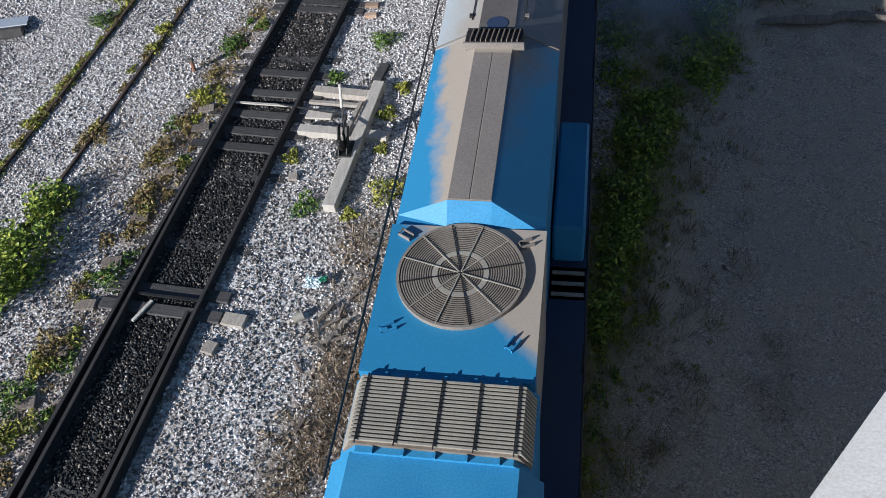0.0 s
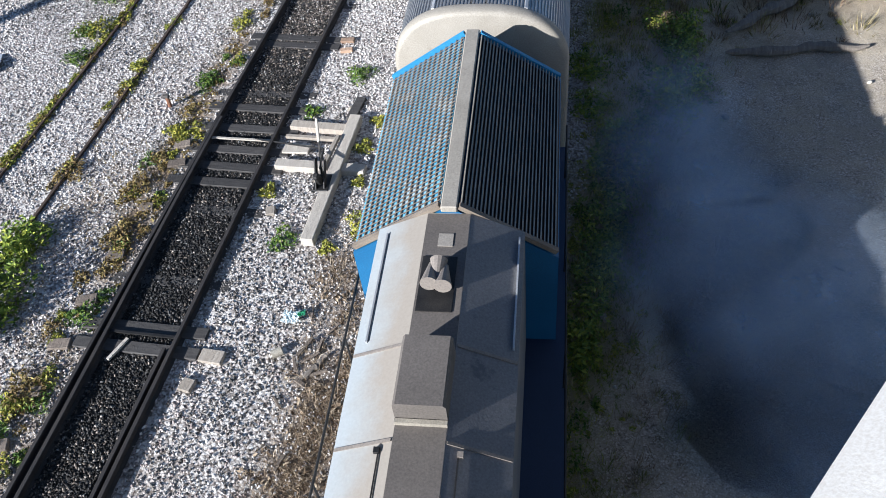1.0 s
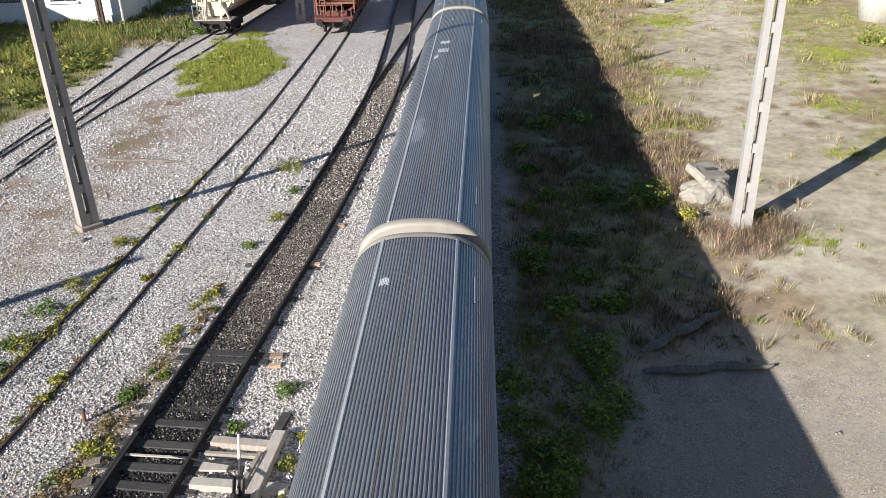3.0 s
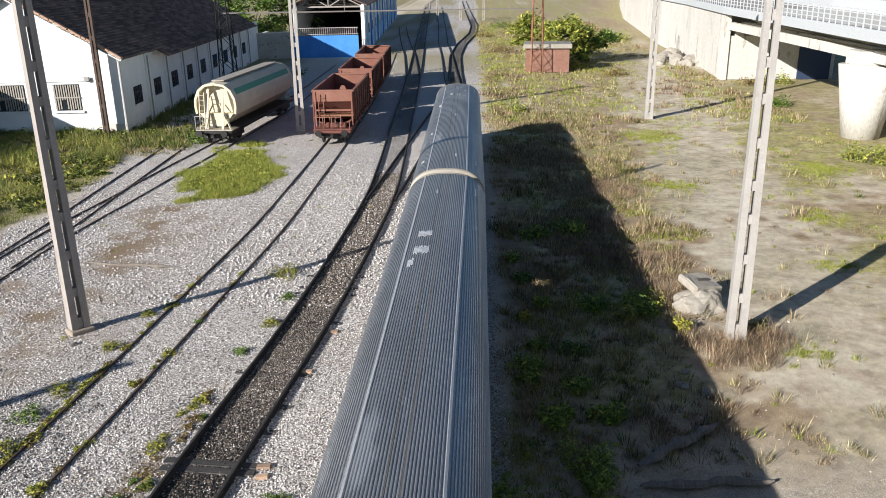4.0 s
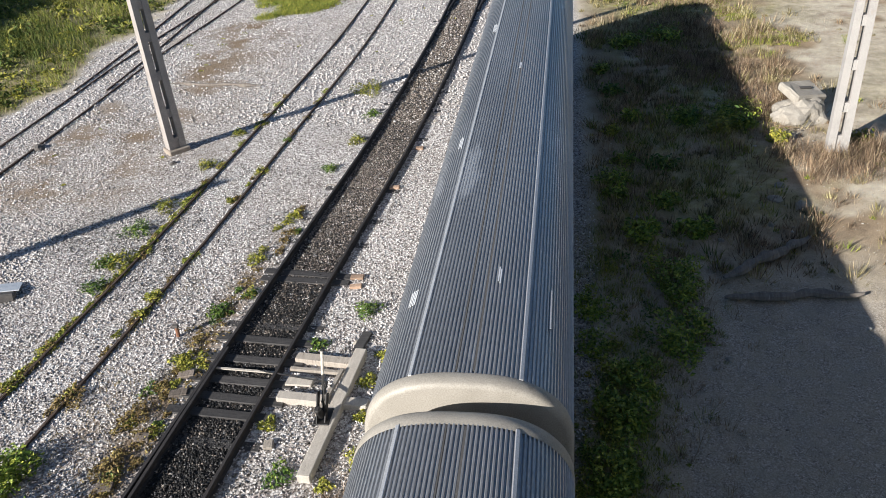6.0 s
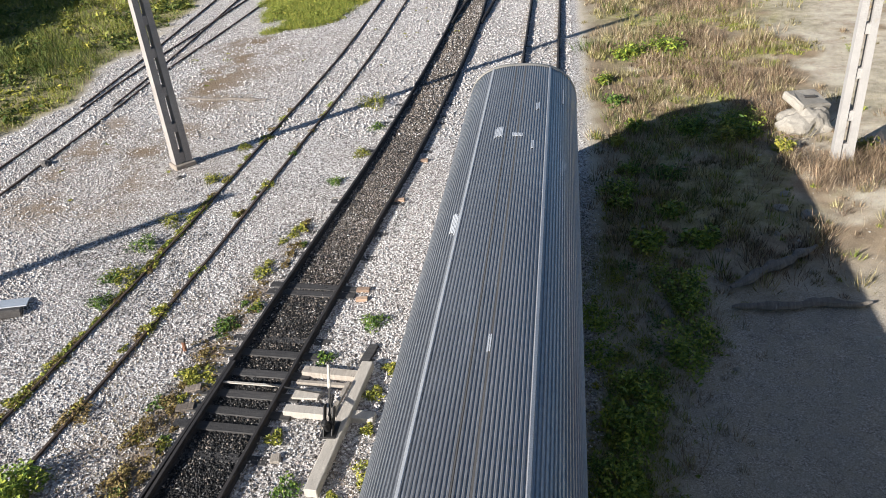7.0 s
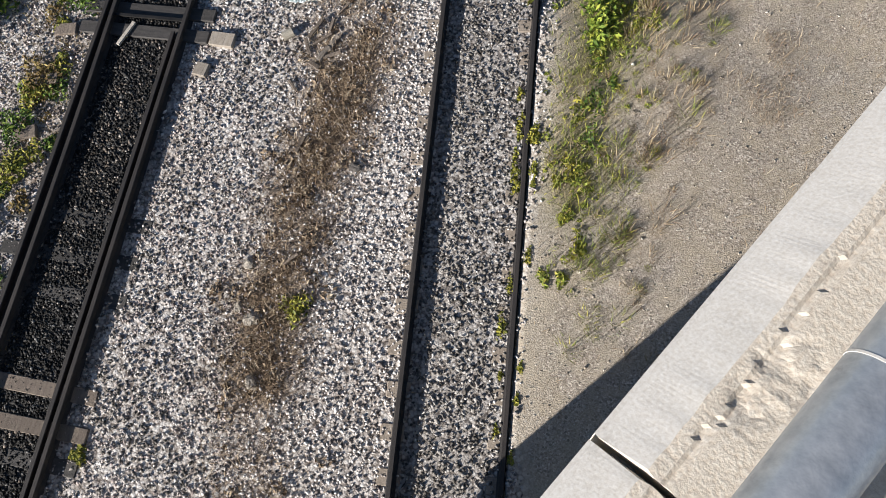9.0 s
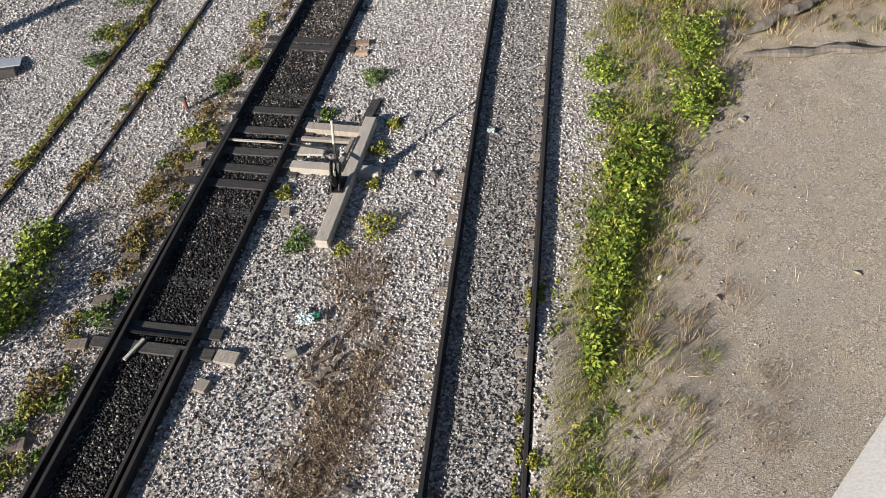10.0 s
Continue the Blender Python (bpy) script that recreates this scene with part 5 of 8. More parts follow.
def hopper_tank(m):
    wg = thing("hopper_wagon", "cream covered hopper wagon with a green stripe", "wagon", m)
    n = 15.2
    running_gear(wg, n, IRON)
    prof = [(-0.35, 1.35), (0.35, 1.35), (1.40, 2.2), (1.47, 2.7), (1.42, 3.25), (1.15, 3.85), (0.7, 4.2), (0.0, 4.32), (-0.7, 4.2), (-1.15, 3.85), (-1.42, 3.25), (-1.47, 2.7), (-1.40, 2.2)]
    bm = prism(prof, 1.35, n - 1.35)
    tank = part("tank_body", bm, CREAM, wg, "rounded cream hopper body")
    for y, s in ((1.34, -1), (n - 1.34, 1)):
        part("end_ring", prism([(x * 1.02, z) for x, z in prof[2:]] + [(-1.28, 2.25), (-1.34, 2.7), (-1.29, 3.2), (-1.03, 3.74), (-0.62, 4.06), (0, 4.17), (0.62, 4.06), (1.03, 3.74), (1.29, 3.2), (1.34, 2.7), (1.28, 2.25)], min(y, y + s * 0.6), max(y, y + s * 0.6)), CREAM, wg)
        part("end_sheet", prism([(-1.2, 2.25), (1.2, 2.25), (0.5, 1.35), (-0.5, 1.35)], min(y, y + s * 0.5), max(y, y + s * 0.5)), CREAM, wg)
        for x in (-0.55, 0.55):
            part("end_strut", beam((x, y + s * 1.0, 1.2), (x * 0.9, y + s * 0.35, 3.9), 0.16, 0.1), CREAM, wg)
            part("end_strut", beam((x * 2.0, y + s * 0.9, 1.2), (x * 0.4, y + s * 0.3, 2.9), 0.12, 0.08), CREAM, wg)
        lad = part("ladder_rail", beam((-1.05, y + s * 1.0, 1.2), (-1.05, y + s * 0.65, 3.7), 0.05, 0.05), CREAM, wg)
        part("ladder_rail", beam((-0.7, y + s * 1.0, 1.2), (-0.7, y + s * 0.65, 3.7), 0.05, 0.05), CREAM, wg)
        for i in range(7):
            part("rung", beam((-1.05, y + s * (0.97 - i * 0.05), 1.45 + i * 0.34), (-0.7, y + s * (0.97 - i * 0.05), 1.45 + i * 0.34), 0.03, 0.03), CREAM, lad)
        part("platform", box(-1.3, 1.3, min(y, y + s * 1.25), max(y, y + s * 1.25), 1.18, 1.24), GRILLE, wg)
        for x in (-1.28, -0.75):
            part("rail_post", rod((x, y + s * 1.22, 1.24), (x, y + s * 1.22, 2.15), 0.025, 6), GRILLE, wg)
        part("rail_bar", rod((-1.28, y + s * 1.22, 2.15), (-0.75, y + s * 1.22, 2.15), 0.025, 6), GRILLE, wg)
    for s in (-1, 1):
        part("stripe", prism([(s * 1.160, 3.84), (s * 1.335, 3.455), (s * 1.342, 3.457), (s * 1.167, 3.845)], 1.4, n - 1.4), GREEN, tank, "green stripe")
    part("roof_walk", box(-0.45, 0.45, 1.6, n - 1.6, 4.33, 4.40), DOME, wg)
    return wg


def open_hopper(m, label):
    wg = thing("open_wagon", label, "wagon", m, group="red open wagons")
    n = 11.3
    running_gear(wg, n, OXIDE)
    y0, y1 = 1.3, n - 0.5
    for s in (-1, 1):
        part("side_wall", box(min(s * 1.36, s * 1.42), max(s * 1.36, s * 1.42), y0, y1, 1.75, 3.62), OXIDE, wg)
        part("top_rail", box(s * 1.39 - 0.07, s * 1.39 + 0.07, y0 - 0.05, y1 + 0.05, 3.62, 3.74), OXIDE_PALE, wg)
        for i in range(8):
            y = y0 + 0.3 + i * 1.25
            part("side_rib", box(min(s * 1.421, s * 1.50), max(s * 1.421, s * 1.50), y, y + 0.10, 1.4, 3.6), OXIDE, wg)
        part("side_slope", prism([(s * 1.41, 1.75), (s * 0.5, 1.2), (s * 0.5, 1.26), (s * 1.35, 1.80)], y0, y1), OXIDE, wg)
    for y, sg in ((y0, -1), (y1, 1)):
        part("end_wall", box(-1.36, 1.36, min(y, y + sg * 0.06), max(y, y + sg * 0.06), 2.95, 3.62), OXIDE_PALE, wg, "faded upper end panel")
        part("end_rail", box(-1.42, 1.42, y - 0.07, y + 0.07, 3.62, 3.74), OXIDE_PALE, wg)
        sl = prism([(-1.36, 0), (1.36, 0), (1.36, 0.06), (-1.36, 0.06)], 0, 2.3)
        part("end_slope", sl, OXIDE, wg, m=Matrix.Translation((0, y, 2.95)) @ Matrix.Rotation(radians(-42 if sg < 0 else -138), 4, "X"))
        for x in (-1.3, 1.22):
            part("end_post", box(x, x + 0.1, y + sg * 0.07 - 0.05, y + sg * 0.07 + 0.05, 1.18, 3.6), OXIDE_PALE, wg)
    part("cross_beam", box(-1.28, 1.28, y0 - 0.12, y0 - 0.06, 2.30, 2.42), OXIDE_PALE, wg)
    lad = part("ladder_rail", box(-1.02, -0.98, y0 - 0.22, y0 - 0.18, 1.2, 3.5), OXIDE_PALE, wg)
    part("ladder_rail", box(-0.67, -0.63, y0 - 0.22, y0 - 0.18, 1.2, 3.5), OXIDE_PALE, wg)
    for i in range(6):
        part("rung", box(-1.0, -0.65, y0 - 0.215, y0 - 0.185, 1.5 + i * 0.34, 1.53 + i * 0.34), OXIDE_PALE, lad)
    part("platform", box(-1.3, 1.3, 0.05, 1.2, 1.18, 1.25), OXIDE, wg)
    for i in range(5):
        x = -1.2 + i * 0.6
        part("platform_post", rod((x, 0.15, 1.25), (x, 0.15, 2.05 if i < 4 else 1.8), 0.03, 6), OXIDE_PALE, wg)
    part("platform_rail", rod((-1.2, 0.15, 2.05), (0.6, 0.15, 2.05), 0.03, 6), OXIDE_PALE, wg)
    part("brake_wheel", ring_bm(0.25, 0.05, 0), IRON, wg, m=pose(0.4, 0.45, 1.75, 70, 0, 0))
    part("brake_gear", box(-0.5, 0.9, 0.5, 0.9, 1.25, 1.6, 0.05), OXIDE, wg)
    for i in range(3):
        part("brake_lever", beam((-0.1 + i * 0.3, 0.5, 1.3), (-0.25 + i * 0.4, 0.7, 2.1), 0.05, 0.05), RUST, wg)
    part("partition", prism([(-0.9, 1.9), (0.9, 1.9), (0.12, 3.4), (-0.12, 3.4)], (y0 + y1) / 2 - 0.06, (y0 + y1) / 2 + 0.06), OXIDE_PALE, wg)
    part("hopper_floor", box(-1.35, 1.35, y0 + 0.1, y1 - 0.1, 1.9, 2.0), RUST, wg)
    return wg


def on_line(centre, y):
    x0, x1 = float(centre(y)), float(centre(y + 8))
    return pose(x0, y, 0, 0, 0, -math.degrees(math.atan2(x1 - x0, 8)))


hopper_tank(on_line(FOURTH, 53.7))
for y in (53.6, 66.3, 79.0):
    open_hopper(on_line(THIRD, y), "rusty red open hopper wagon on the siding")

# ---- hut, viaduct ----
BRICK = surf("red brick", (0.19, 0.095, 0.07), (0.28, 0.15, 0.11), 2.5, 30, 0.9, 0, 0.3, (0.5, 0.36, 0.28), 0.66, 3)
hut = thing("hut", "small red brick hut with a white flat roof among bushes", "hut", pose(6.2, 95.4, 0, 0, 0, -4))
part("wall", box(0, 5.0, 0, 4.0, 0, 2.7), BRICK, hut)
part("roof", box(-0.3, 5.3, -0.3, 4.3, 2.7, 3.2, 0.05), DOME, hut, "pale concrete roof slab")
VIAD = surf("viaduct concrete", (0.50, 0.475, 0.435), (0.60, 0.575, 0.53), 0.25, 10, 0.9, 0, 0.15, (0.33, 0.30, 0.26), 0.58, 0.9, (1, 1, 0.3))
RAILING = plain("pale grey railing", (0.46, 0.48, 0.50), 0.5)


def viaduct():
    vd = thing("viaduct", "concrete road viaduct with a pale railing", "viaduct", kind="structure")
    edge = line_of([(-20, 23.6), (55, 25.2), (87, 26.2), (111, 28.4), (129, 29.0), (200, 36), (300, 52), (420, 80)])
    ys = [10, 30, 45, 55, 65, 75, 87, 100, 111, 129, 150, 175, 200, 235, 270, 320, 400]

    def strip(name, prof, y0, y1, material, parent=vd, label=""):
        bm = bmesh.new()
        rows = []
        for y in [y0] + [q for q in ys if y0 < q < y1] + [y1]:
            rows.append([bm.verts.new((float(edge(y)) + x, y, z)) for x, z in prof])
        for a, b in zip(rows, rows[1:]):
            for i in range(len(prof)):
                bm.faces.new((a[i], a[(i + 1) % len(prof)], b[(i + 1) % len(prof)], b[i]))
        bm.faces.new(rows[0])
        bm.faces.new(rows[-1])
        bmesh.ops.recalc_face_normals(bm, faces=bm.faces)
        return part(name, bm, material, parent, label)
    strip("deck", [(-0.2, 7.15), (11, 7.15), (11, 7.0), (9, 6.6), (8, 5.9), (3, 5.9), (1.6, 6.6), (-0.2, 6.8)], 10, 87, VIAD)
    strip("deck_edge", [(-0.35, 6.75), (-0.2, 6.75), (-0.2, 7.5), (-0.35, 7.5)], 10, 400, RAILING)
    strip("retaining_wall", [(0, 0), (0.6, 0), (0.6, 7.0), (0, 7.0)], 87, 400, VIAD)
    strip("road", [(0.61, 7.0), (11, 7.0), (11, 7.1), (0.61, 7.1)], 87.1, 400, CONCRETE_POST)
    part("abutment", box(26.25, 38, 87.2, 88.2, 0, 4.5), VIAD, vd)
    for x in (27.5, 30.5, 33.5):
        part("bearing_plinth", box(x, x + 1.0, 87.4, 88.1, 4.5, 5.1), VIAD, vd)
    for x in np.arange(26.6, 36, 1.5):
        part("girder", box(x, x + 0.5, 12, 87.5, 5.15, 5.9), VIAD, vd)
    part("bearing_wall", box(27.0, 38, 91, 91.6, 0.0, 6.9), VIAD, vd)
    for y in (56.3, 22):
        x = float(edge(y)) + 1.75
        bm = rod((x, y, -0.2), (x, y, 4.9), 1.2, 24, 2.0)
        part("pier", bm, VIAD, vd, "flared concrete pier", smooth=True)
        part("pier_cap", box(x - 1.3, x + 6.5, y - 1.0, y + 1.0, 4.9, 5.85, 0.08), VIAD, vd)
        part("pier", rod((x + 5.4, y, -0.2), (x + 5.4, y, 4.9), 0.85, 20, 1.15), VIAD, vd, smooth=True)
    for y in np.arange(46, 150, 1.1):
        x = float(edge(y)) - 0.28
        part("railing_post", box(x - 0.03, x + 0.03, y - 0.05, y + 0.05, 7.5, 8.6), RAILING, vd)
    for z in (7.75, 8.05, 8.35, 8.58):
        strip("railing_bar", [(-0.30, z), (-0.25, z), (-0.25, z + 0.06), (-0.30, z + 0.06)], 40, 380, RAILING)
    strip("far_parapet", [(10.6, 7.1), (11, 7.1), (11, 8.3), (10.6, 8.3)], 10, 400, RAILING)
    part("gate", box(34.2, 37.5, 86.9, 87.1, 0, 3.4), PLATE, vd, "blue gate under the deck")
    return vd


viaduct()
# ---- sleepers, the turnout and its lever ----
def sleeper_mesh(name, material, twin):
    bm = bmesh.new()
    if twin:
        for x in (-0.83, 0.68):
            put_box(bm, x - 0.17, x + 0.17, -0.12, 0.12, -0.12, 0.03, 0.012)
        put_box(bm, -0.7, 0.7, -0.06, 0.06, -0.10, -0.04)
    else:
        put_box(bm, -1.2, 1.2, -0.12, 0.12, -0.14, 0.0, 0.012)
    me = bpy.data.meshes.new(name)
    bm.to_mesh(me)
    bm.free()
    me.materials.append(material)
    return me


def lay(track, centre, ys, me, z=0.0, jitter=0.03):
    for y in ys:
        ob = new("sleeper", me)
        ob.parent = track
        x0, x1 = float(centre(y - 0.5)), float(centre(y + 0.5))
        zz = z if isinstance(z, float) else z(y)
        ob.matrix_basis = pose((x0 + x1) / 2 + random.uniform(-jitter, jitter), y, zz, 0, random.uniform(-0.4, 0.4), -math.degrees(math.atan2(x1 - x0, 1)) + random.uniform(-1, 1))


twin = sleeper_mesh("sleeper", SLEEPER_CONC, True)
oily, grey_wood, red_wood, brown_wood = (sleeper_mesh("sleeper", m, False) for m in (TIMBER_OIL, TIMBER, TIMBER_RED, TIMBER_BROWN))
lay(main_track, MAIN, np.arange(0.3, 46, 0.6), twin, -0.018)
lay(second_track, SECOND, [y for y in np.arange(-1.2, 40, 0.62) if not 11 < y < 13.9], oily, lambda y: random.choice((-0.035, -0.03, -0.02, 0.012)))
lay(second_track, SECOND, (11.35, 11.82, 12.35, 13.05, 13.75), oily, 0.045)
lay(second_track, SECOND, (16.2, 16.5), oily, 0.03)
lay(second_track, SECOND, (21.3, 26.4, 27.0), grey_wood, 0.01)
lay(second_track, SECOND, (7.2, 7.62), oily, 0.05)
lay(second_track, SECOND, (1.08, 0.52), brown_wood, 0.03)
lay(third_track, THIRD, np.arange(2, 50, 0.65), red_wood, -0.035)
# switch blade inside the left rail, and bars between the rails
blade = rail_along(second_track, lambda y: SECOND(y) + 0.19 - 0.12 * step(4, 13.2, y), -20, 13.25, -0.753, RAIL_TOP, 0.0, "switch_blade")
check = rail_along(second_track, lambda y: SECOND(y), -20, 7.2, 0.60, RAIL_TOP, -0.03, "check_rail")


def loose_beam(name, a, b, w_, h_, material, label, category, bevel=0.012):
    ob = part(name, beam(a, b, w_, h_, bevel), material)
    return tagged(ob, label, category)


for y, dx in ((7.45, 0.1), (12.62, 0.0)):
    x = float(SECOND(y))
    part("stretcher_bar", beam((x - 0.72, y + 0.05, 0.10), (x + 0.70, y - 0.05, 0.10), 0.05, 0.03), TIMBER_PALE if y > 10 else IRON, second_track)
part("slide_bar", beam((-7.55, 6.9, 0.08), (-7.35, 7.35, 0.08), 0.06, 0.04), TIMBER_PALE, second_track)
lv = thing("switch_stand", "hand lever switch stand on weathered timber bearers", "switch stand", pose(0, 0, 0))
part("long_timber", beam((-4.58, 9.65, 0.12), (-4.28, 13.35, 0.10), 0.26, 0.20, 0.015), TIMBER_PALE, lv, "bleached long timber")
part("bearer", beam((-5.75, 11.86, 0.06), (-3.80, 11.70, 0.06), 0.24, 0.18, 0.012), TIMBER_PALE, lv, "bleached bearer")
part("bearer", beam((-5.70, 13.12, 0.05), (-4.45, 12.98, 0.05), 0.24, 0.18, 0.012), TIMBER, lv)
part("bearer", beam((-5.75, 12.76, 0.05), (-4.5, 12.66, 0.05), 0.10, 0.10, 0.01), TIMBER, lv)
part("broken_board", beam((-5.70, 12.36, 0.08), (-5.10, 12.30, 0.12), 0.30, 0.05, 0.01), TIMBER_PALE, lv)
part("inner_board", beam((-4.72, 11.2, 0.22), (-4.52, 12.6, 0.22), 0.09, 0.08, 0.01), TIMBER, lv)
part("dark_board", beam((-4.42, 13.35, 0.03), (-4.30, 14.1, 0.02), 0.22, 0.12, 0.01), TIMBER_OIL, lv)
lever = part("lever", rod((-4.58, 11.22, 0.24), (-4.555, 11.60, 1.24), 0.026, 8, 0.018), IRON, lv, "upright iron lever with a pale wooden grip")
part("lever_grip", rod((-4.56, 11.52, 1.02), (-4.55, 11.68, 1.48), 0.034, 8, 0.026), TIMBER_PALE, lever, "pale worn grip")
for x, y0, y1, top in ((-4.66, 11.02, 11.30, 0.78), (-4.50, 11.05, 11.34, 0.70)):
    part("cheek_plate", beam((x, y0, 0.20), (x + 0.03, y1, top), 0.03, 0.13, 0.006), IRON, lv, "black iron cheek plate")
part("foot_plate", box(-4.74, -4.42, 10.95, 11.42, 0.20, 0.235, 0.008), IRON, lv)
part("pivot", rod((-4.70, 11.16, 0.42), (-4.46, 11.16, 0.42), 0.04, 10), IRON, lv)
part("counterweight", beam((-4.58, 11.12, 0.30), (-4.60, 10.98, 0.62), 0.12, 0.14, 0.03), IRON, lv, "black iron counterweight")
part("link", rod((-4.60, 11.30, 0.50), (-4.74, 12.15, 0.26), 0.02, 6), IRON, lv)
part("latch_rod", rod((-4.52, 11.24, 0.60), (-4.54, 11.50, 1.05), 0.012, 6), IRON, lv)
part("pull_rod", rod((-6.4, 12.62, 0.1), (-4.74, 12.15, 0.26), 0.02, 6), IRON, lv)


def lump(name, x, y, r, material, label, category, squash=0.6, seed=0, z=None):
    bm = bmesh.new()
    bmesh.ops.create_icosphere(bm, subdivisions=3, radius=1)
    for v in bm.verts:
        p = v.co.copy() + Vector((seed * 3.1, seed, 0))
        k = 1 + 0.35 * noise.noise(p * 1.3) + 0.15 * noise.noise(p * 3.1)
        v.co = Vector((v.co.x * r[0] * k, v.co.y * r[1] * k, max(v.co.z, -0.25) * r[2] * k))
    return tagged(part(name, bm, material, m=pose(x, y, float(ground_z(x, y)) if z is None else z, 0, 0, seed * 37)), label, category)


ROCK = surf("pale broken stone", (0.28, 0.25, 0.21), (0.38, 0.345, 0.295), 3, 40, 0.9, 0, 0.5, (0.3, 0.26, 0.2), 0.6, 5)
ROCK_DARK = surf("dark stone", (0.08, 0.07, 0.065), (0.13, 0.12, 0.11), 4, 40, 0.9, 0, 0.5)
for i, (x, y, a) in enumerate(((-3.08, 11.69, 0.09), (-2.67, 11.74, 0.09), (-3.12, 4.87, 0.08), (-12.9, 23.0, 0.1))):
    lump("stone", x, y, (a, a * 1.3, a), ROCK_DARK, "dark fist-sized stone on the ballast", "stone", seed=i)
for i, (x, y, a) in enumerate(((-4.55, 3.2, 0.11), (-4.35, 2.35, 0.13), (-4.6, 2.5, 0.09), (-4.2, 1.4, 0.11), (-4.9, 12.75, 0.10), (-5.95, 13.45, 0.09), (-4.48, 13.75, 0.10), (0.95, 8.2, 0.10), (3.6, 13.6, 0.09), (6.0, 20.6, 0.2), (6.3, 21.4, 0.16), (6.6, 20.2, 0.22), (5.6, 19.2, 0.10), (4.2, 18.4, 0.09), (6.0, 17.3, 0.08), (2.2, 19.5, 0.12), (1.6, 17.0, 0.10))):
    lump("stone", x, y, (a, a * 0.8, a * 0.7), ROCK, "pale loose stone on the ground", "stone", seed=i + 10)
# broken concrete footing by the mast
ft = thing("concrete_block", "broken pale concrete block leaning on a lump of rubble", "concrete block", pose(8.0, 26.3, -0.05, 0, 0, 18))
bm = bmesh.new()
bmesh.ops.create_icosphere(bm, subdivisions=4, radius=1)
for v in bm.verts:
    k = 1 + 0.28 * noise.noise(v.co * 1.6) + 0.10 * noise.noise(v.co * 4)
    v.co = Vector((v.co.x * 0.95 * k, v.co.y * 0.75 * k, max(v.co.z, -0.1) * 0.68 * k))
part("rubble_lump", bm, ROCK, ft)
bm = bmesh.new()
put_box(bm, -0.65, 0.65, -0.5, 0.5, -0.16, 0.16, 0.06)
bmesh.ops.subdivide_edges(bm, edges=bm.edges[:], cuts=3)
for v in bm.verts:
    v.co += Vector([0.05 * noise.noise(v.co * 2.4 + Vector((k * 9, 0, 0))) for k in range(3)])
sl = part("slab", bm, ROCK, ft, "cracked slab on top", pose(0.2, 0.4, 0.72, 14, 8, 10))
# dark block set into the slab in place of the shade in a slot
part("slot_shade", box(-0.22, 0.28, -0.06, 0.04, 0.10, 0.20), ROCK_DARK, sl)
# fallen timbers on the dirt
DEAD = surf("grey dead wood", (0.15, 0.125, 0.105), (0.27, 0.235, 0.20), 3, 40, 0.95, 0, 0.6, (0.42, 0.38, 0.33), 0.62, 4, (6, 1, 1))


def log(a, b, r, label, seed):
    a, b = Vector(a), Vector(b)
    bm = bmesh.new()
    n, k = 26, 8
    rows = []
    for i in range(n + 1):
        t = i / n
        c = a.lerp(b, t) + Vector((0.10 * noise.noise(Vector((t * 4, seed, 0))), 0.12 * noise.noise(Vector((t * 4, seed, 5))), 0.03 * noise.noise(Vector((t * 7, seed, 9)))))
        rr = r * (0.75 + 0.5 * noise.noise(Vector((t * 9, seed, 3)))) * (0.35 + 0.65 * min(1, 5 * t, 5 * (1 - t)))
        d = (b - a).normalized()
        s, u = d.cross(Vector((0, 0, 1))).normalized(), Vector((0, 0, 1))
        rows.append([bm.verts.new(c + (s * math.cos(q) * 1.5 + u * math.sin(q)) * rr * (1 + 0.3 * noise.noise(Vector((q * 2, t * 12, seed))))) for q in [j * 2 * math.pi / k for j in range(k)]])
    for p, q in zip(rows, rows[1:]):
        for j in range(k):
            bm.faces.new((p[j], p[(j + 1) % k], q[(j + 1) % k], q[j]))
    bm.faces.new(rows[0])
    bm.faces.new(rows[-1])
    bmesh.ops.recalc_face_normals(bm, faces=bm.faces)
    return tagged(part("log", bm, DEAD), label, "log")


log((3.95, 16.5, 0.06), (6.35, 18.35, 0.10), 0.13, "splintered grey log lying on the dirt", 1)
log((3.85, 15.75, 0.02), (6.95, 15.95, 0.05), 0.11, "half-buried old timber on the dirt", 2)
log((-16.2, 30.6, 0.05), (-12.15, 30.2, 0.05), 0.09, "old bleached timber lying on the gravel", 3)
log((-4.1, 6.6, 0.03), (-3.7, 7.2, 0.06), 0.05, "rotten wood piece in dry litter", 4)
for x, y, ln, wd, turn in ((-4.12, 7.35, 0.42, 0.07, 60), (-3.98, 7.15, 0.36, 0.05, 35), (-4.22, 7.0, 0.30, 0.06, 110), (-3.86, 7.42, 0.26, 0.05, 80), (-3.78, 6.85, 0.34, 0.06, 20), (-4.05, 6.65, 0.22, 0.08, 150), (-3.7, 7.75, 0.30, 0.04, 50), (-4.35, 6.25, 0.26, 0.05, 130), (-4.05, 5.2, 0.30, 0.06, 70), (-4.3, 4.4, 0.24, 0.05, 15), (-4.15, 8.1, 0.30, 0.04, 95), (-3.9, 3.3, 0.28, 0.05, 40)):
    tagged(part("wood_scrap", box(-ln / 2, ln / 2, -wd / 2, wd / 2, 0, 0.035, 0.008), TIMBER_BROWN, m=pose(x, y, float(ground_z(x, y)) + 0.03, 3, -5, turn)), "splintered rotten wood in dry litter", "wood scrap", "wood scraps")
